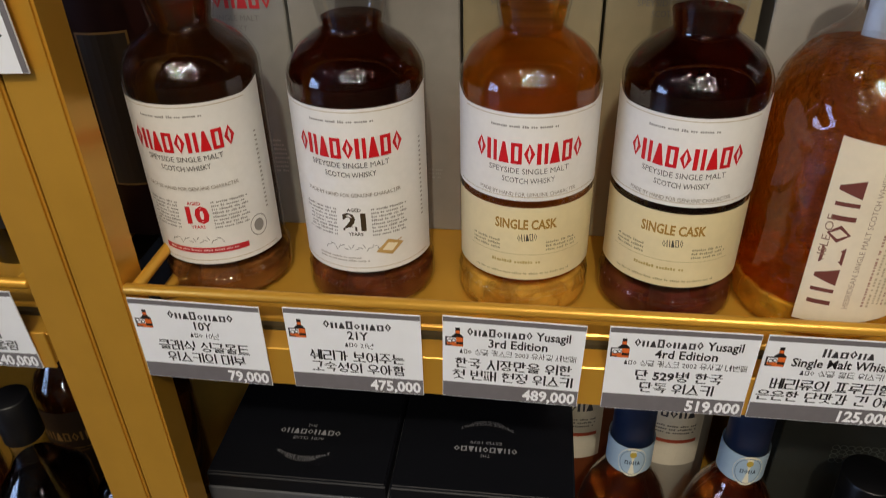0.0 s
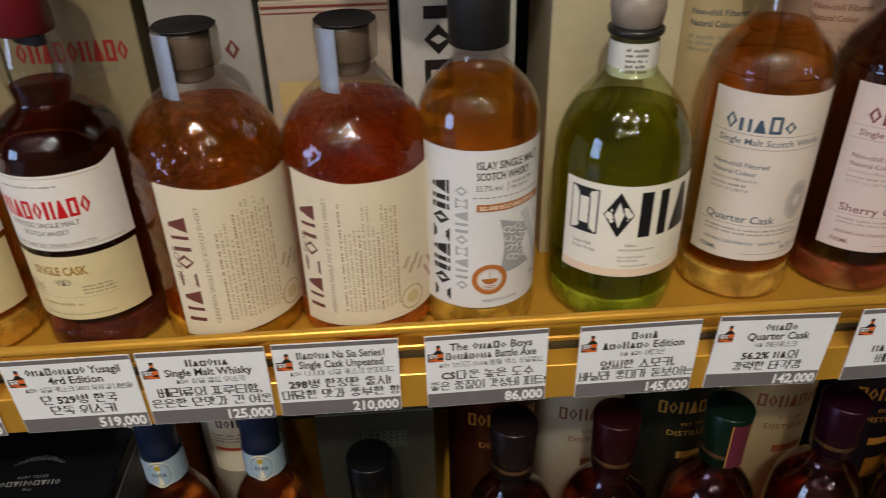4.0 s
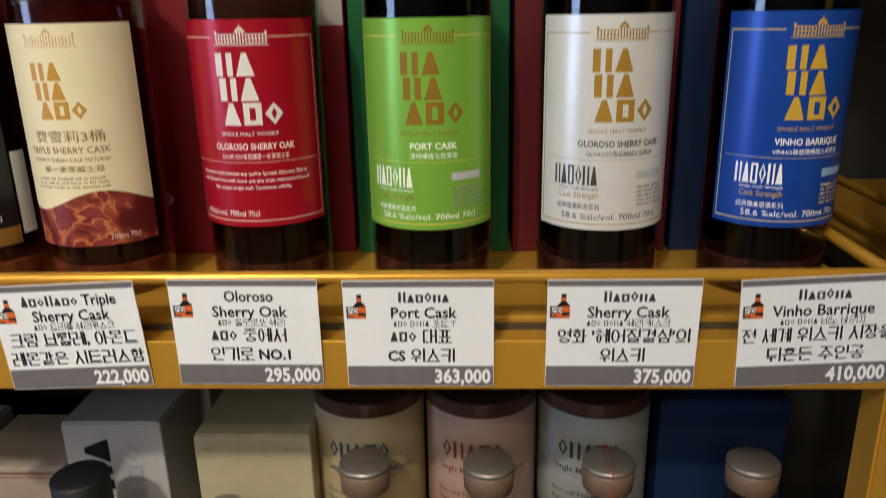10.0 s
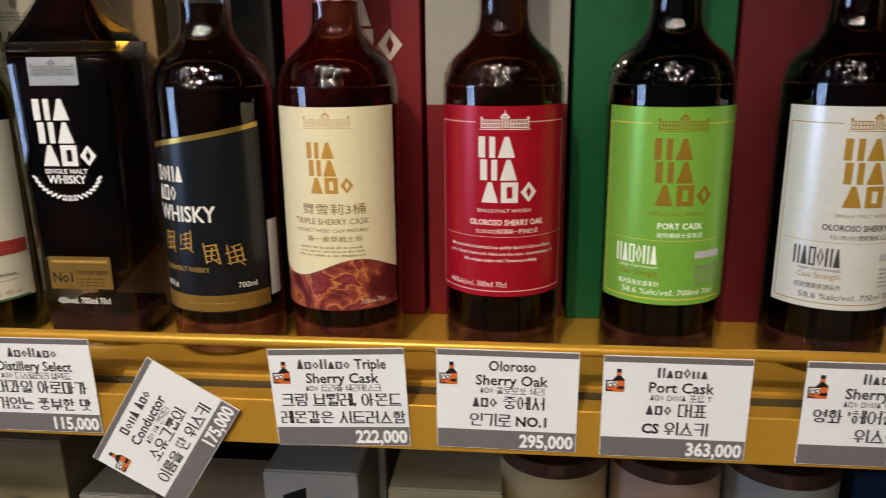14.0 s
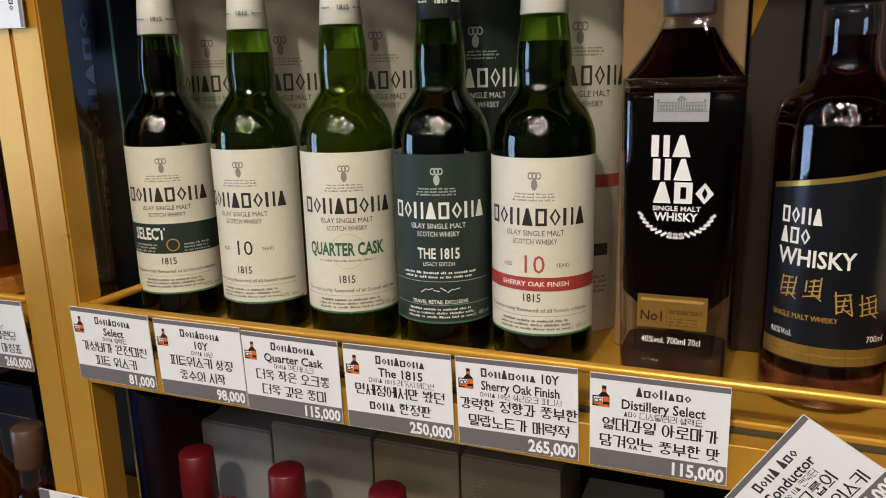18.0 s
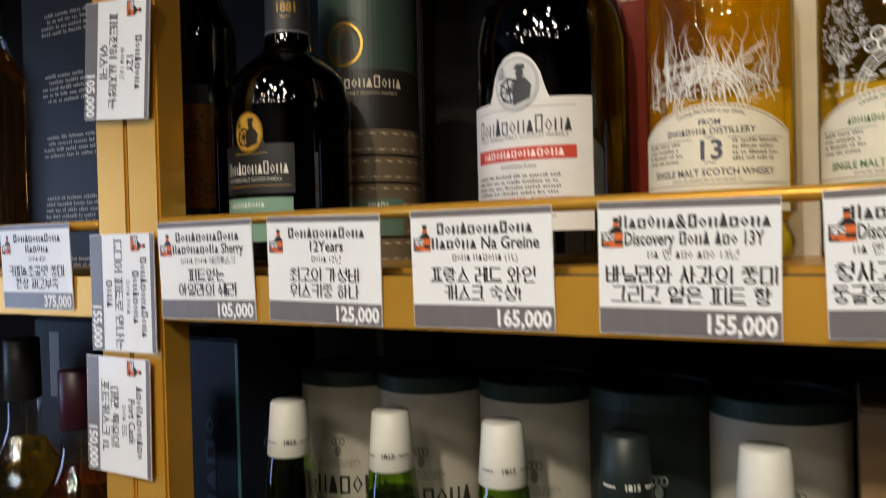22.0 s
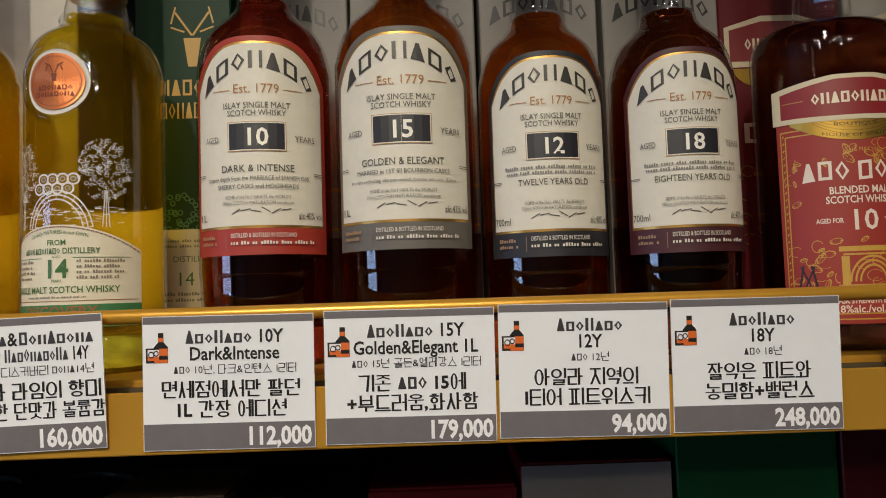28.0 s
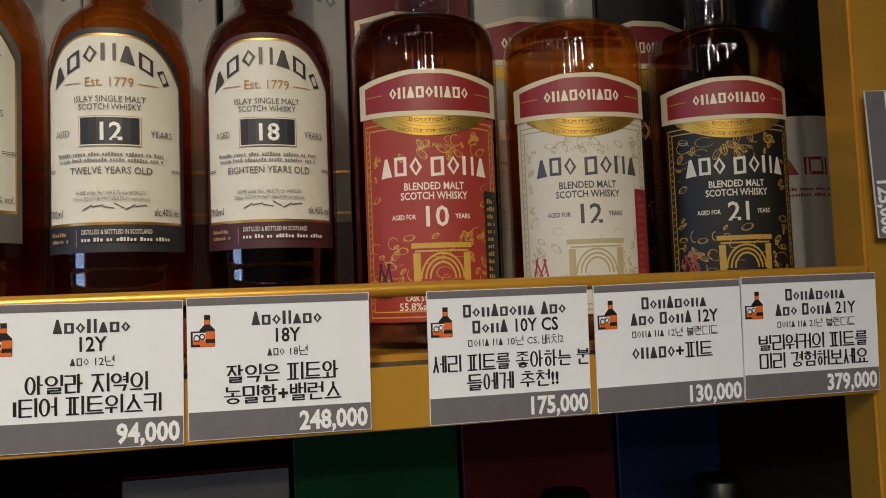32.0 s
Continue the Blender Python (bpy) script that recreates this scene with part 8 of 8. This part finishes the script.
for dx, capx, liq, lab in ((0.2640, "141416", spirit(0.114, 0.019, 0.0076), "short bottle of dark whisky with round black cap"), (0.3900, "231a1c", spirit(0.1292, 0.0152, 0.0114), "short bottle of dark red whisky, black cap"),
                           (0.4800, "330e16", spirit(0.152, 0.0152, 0.0114), "short bottle of dark red whisky, maroon cap"), (0.5800, "152a1f", spirit(0.0988, 0.0114, 0.0152), "short bottle of dark whisky, green cap"),
                           (0.6840, "2e0d1e", spirit(0.1368, 0.0114, 0.0114), "short bottle of dark red whisky, purple cap"), (0.7990, "1d1a26", spirit(0.0608, 0.0152, 0.0114), "short bottle of near-black whisky, black cap")):
    short = 0.03 if dx in (0.2640, 0.7990) else 0.0
    root = bottle(dx, 0.4150, Z, [(r, z if z < 0.1 else z - short) for r, z in DUMPY], CLEAR, liq, 0.175 - short, lab)
    stopper(root, "capsule", 0.0185, 0.200 - short, 0.0205, 0.260 - short, material("metallic_cap_" + capx, lin(capx), 0.3, metal=0.55, vary=0.08, scale=120), "coloured foil capsule")
    collar(root, "capsule_band", [(0.0192, 0.212 - short), (0.0196, 0.214 - short), (0.0196, 0.217 - short)], foil("8a6a4a"))
    if capx == "152a1f":
        strip, to = paper_label(root, 0.0204, 10, 26, 0.205, 0.255, plastic("5a2030"), "seal strip with gold edges", "seal_strip")
        pr = Print()
        for s in (-1, 1):
            pr.rect(s * 0.0085, 0.230, 0.0008, 0.050, "b8923e")
        lay(pr, strip, to)
    lb, to = paper_label(root, 0.0432, 0, 60, 0.030, 0.110, paper("cfc4a8"), "cream front label")
    pr = Print()
    pr.name(8, 0, 0.080, 0.060, 0.012, "6a2a24")
    lay(pr, lb, to)


def distil_tube(hue):
    def draw(pr, r, h):
        pr.name(8, 0, h - 0.105, 0.080, 0.0160, hue, bold=0.02, arc=0.004)
        pr.text("EST. 1879", 0, h - 0.118, 0.0040, hue, wide=0.030)
        pr.text("DISTILLERY", 0, h - 0.132, 0.0070, hue, wide=0.056)
        pr.rect(0.004, h - 0.160, 0.036, 0.010, hue)
        pr.rect(0.006, h - 0.200, 0.032, 0.030, "8a5a1c")
    return draw


for tx, hexa, hue in ((0.3880, "35100f", "a8763e"), (0.4800, "c9bfa6", "7a4a38"), (0.5820, "1f2622", "b08a44"), (0.6850, "c9b48a", "8a4a30"), (0.7900, "1d1622", "b07a34")):
    tube(tx, 0.5360, Z, 0.0470, 0.280, card(hexa), foil("8a5a24") if hexa == "1d1622" else card(hexa), "round cardboard whisky tube with gold print", distil_tube(hue), 10)

# ---- neighbouring bays ----
def plain_bottle(x, y, z, r, h, liquid, cap, lab_hex, lab_hue, label, names=8, glass=None, low=0.03, high=0.14, turn=0.0, number=""):
    prof = [(r * 0.92, 0.0), (r, 0.004), (r, h * 0.30), (r * 1.0, h * 0.54), (r * 0.93, h * 0.60), (r * 0.62, h * 0.67), (0.0160, h * 0.74), (0.0150, h * 0.82), (0.0148, h * 0.96)]
    root = bottle(x, y, z, prof, glass or CLEAR, liquid, h * 0.70, label)
    stopper(root, "cap", 0.0165, h * 0.82, 0.0160, h, plastic(cap, 0.4), "coloured cap")
    lb, to = paper_label(root, r + 0.0002, turn, 58, low, high, paper(lab_hex), "printed front label")
    pr = Print()
    pr.name(names, 0, high - 0.040, r * 1.7, 0.012, lab_hue, bold=0.02)
    pr.micro(-r * 0.7, high - 0.050, r * 1.4, 2, 0.004, lab_hue, 3, align="C")
    if number:
        pr.text(number, 0, low + 0.020, 0.010, lab_hue)
    lay(pr, lb, to)
    return root


B, A, C, D = SHELF_B, SHELF_A, SHELF_C, LEVELS[0]
plain_bottle(-0.3070, 0.4000, B, 0.0330, 0.290, spirit(0.8, 0.36, 0.05), "2a2018", "3a2a1c", "b08a44", "bottle of amber whisky beside the shelf post")
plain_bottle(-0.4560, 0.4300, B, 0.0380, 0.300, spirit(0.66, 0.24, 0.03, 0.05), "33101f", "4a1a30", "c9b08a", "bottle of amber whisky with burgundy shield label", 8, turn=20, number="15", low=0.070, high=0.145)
plain_bottle(-0.5360, 0.4300, B, 0.0400, 0.325, spirit(0.62, 0.56, 0.08), "20201f", "4a4238", "e4e0d2", "bottle of pale green-gold whisky with white print", 8, turn=15, number="12")
plain_bottle(-0.6300, 0.4300, B, 0.0390, 0.310, spirit(0.75, 0.36, 0.05), "20201f", "3a3a3c", "d8d2c0", "bottle of amber whisky with a dark label", 8)
carton(-0.5100, -0.4200, 0.500, 0.590, B, 1.620, card("151c30"), "dark navy carton behind bottles", lambda pr, w, h: pr.name(2, 0, h - 0.050, 0.020, 0.016, "8a92a0"))
carton(-0.6200, -0.5250, 0.500, 0.590, B, 1.635, card("1d1e24"), "black carton with a pale upright panel", lambda pr, w, h: pr.rect(-w * 0.3, h - 0.05, 0.016, 0.07, "6a6458"))
carton(-0.5050, -0.3950, 0.420, 0.520, C, 1.985, card("0c0c0e", 0.4), "tall black carton with lines of small white print", lambda pr, w, h: [pr.micro(-w * 0.5, h - 0.065 - 0.055 * k, w * 1.3, 4 + k % 2, 0.0055, "8a8a88", 10 + k, align="R") for k in range(5)])
plain_bottle(-0.5600, 0.4200, C, 0.0400, 0.300, spirit(0.7, 0.24, 0.04), "20201f", "c9a878", "5a2a1a", "bottle of amber whisky with a tan label")
root = plain_bottle(-0.2890, 0.4250, C, 0.0300, 0.320, INKY, "0e0e10", "141416", "6a4a2c", "slim black bottle with bronze scrollwork", 5, BLACK)
lb, to = paper_label(root, 0.0304, 25, 40, 0.045, 0.125, foil("8a5628"), "bronze scrollwork panel", "scroll_panel")
pr = Print()
for k in range(40):
    rnd = random.Random(k)
    pr.ring(rnd.uniform(-0.018, 0.018), rnd.uniform(0.050, 0.120), 0.004, 0.004, "1a120c", 0.0010, 12, rnd.uniform(0, 180), rnd.uniform(200, 350))
lay(pr, lb, to)
plain_bottle(-0.5150, 0.4150, A, 0.0380, 0.290, spirit(0.152, 0.038, 0.0114), "20201f", "1c1412", "8a6a3a", "bottle of brown whisky with a dark framed label")
carton(-0.5600, -0.4850, 0.470, 0.550, A, 1.170, card("1a1412"), "dark brown carton with thin gold frame", lambda pr, w, h: (pr.rect(0, h - 0.10, w * 1.5, 0.12, "8a6a34"), pr.rect(0, h - 0.10, w * 1.44, 0.117, "15100e")))
plain_bottle(-0.3350, 0.4100, D, 0.0400, 0.250, spirit(0.0114, 0.0076, 0.0114), "0e0e12", "14141c", "4a4a58", "near-black bottle with dark navy label")
plain_bottle(-0.4250, 0.4100, D, 0.0400, 0.250, spirit(0.0114, 0.0076, 0.0114), "0e0e12", "14141c", "4a4a58", "near-black bottle with dark navy label")
for wx, wy, cap, lab_hex in ((-0.5150, 0.4100, "1a1412", "2a1a14"), (-0.3800, 0.5300, "14141c", "1c1a18"), (-0.4700, 0.5350, "20140e", "2c2018"), (-0.6050, 0.4150, "101014", "1a1a20")):
    plain_bottle(wx, wy, D, 0.0400, 0.262, spirit(0.16, 0.05, 0.02), cap, lab_hex, "8a6a3a", "dark whisky bottle crowded on a low shelf")
carton(-0.4180, -0.3800, 0.540, 0.620, A, 1.215, card("a08a5e"), "tall cream carton behind bottles")
tube(-0.3550, 0.5300, A, 0.0330, 0.300, card("121c4a"), card("0c1230"), "slim navy blue cardboard tube")
plain_bottle(-0.4300, 0.4150, A, 0.0360, 0.250, spirit(0.50, 0.18, 0.03), "5a4030", "1c1412", "b08a44", "bottle of amber whisky with bronze cap")
plain_bottle(-0.3650, 0.4350, A, 0.0330, 0.248, INKY, "0c0c10", "101014", "3a3a44", "slim near-black bottle with black cap", 6, BLACK)
# bay to the east
plain_bottle(0.9050, 0.4600, C, 0.0370, 0.250, spirit(0.114, 0.0266, 0.0114), "1a1416", "d0ccc6", "8a1e24", "bourbon bottle with white label and red capitals", 3)
plain_bottle(0.9350, 0.4550, A, 0.0370, 0.280, spirit(0.209, 0.057, 0.0076), "1a1816", "8a4a1a", "2a1a10", "bottle of bourbon with an amber label")
root = plain_bottle(0.9950, 0.4300, A, 0.0420, 0.245, spirit(0.209, 0.0608, 0.0114), "a01420", "d9c99a", "2a1e14", "squat bourbon bottle with red wax cap, cream label", 7)
plain_bottle(1.0950, 0.4300, A, 0.0400, 0.280, spirit(0.171, 0.0456, 0.0114), "1a1816", "c9b98a", "2a1e14", "bottle of bourbon with cream label")
plain_bottle(1.0100, 0.4250, D, 0.0400, 0.260, spirit(0.171, 0.0304, 0.0076), "1a1816", "d6cdb8", "8a2a34", "bourbon bottle with rose picture label", 8, low=0.05, high=0.13)
plain_bottle(1.1000, 0.4250, D, 0.0400, 0.270, spirit(0.152, 0.0304, 0.0076), "1a1816", "d6cdb8", "3a2a24", "bourbon bottle with cream label", 8, low=0.04, high=0.11)
plain_bottle(0.9100, 0.4450, D, 0.0360, 0.270, spirit(0.114, 0.019, 0.0076), "1a1816", "8a3a2a", "e0c8b0", "dark bourbon bottle with red label", 6, low=0.06, high=0.16)
carton(0.9500, 1.0400, 0.520, 0.600, D, 0.770, card("3a1a14"), "dark brown carton behind bottles")
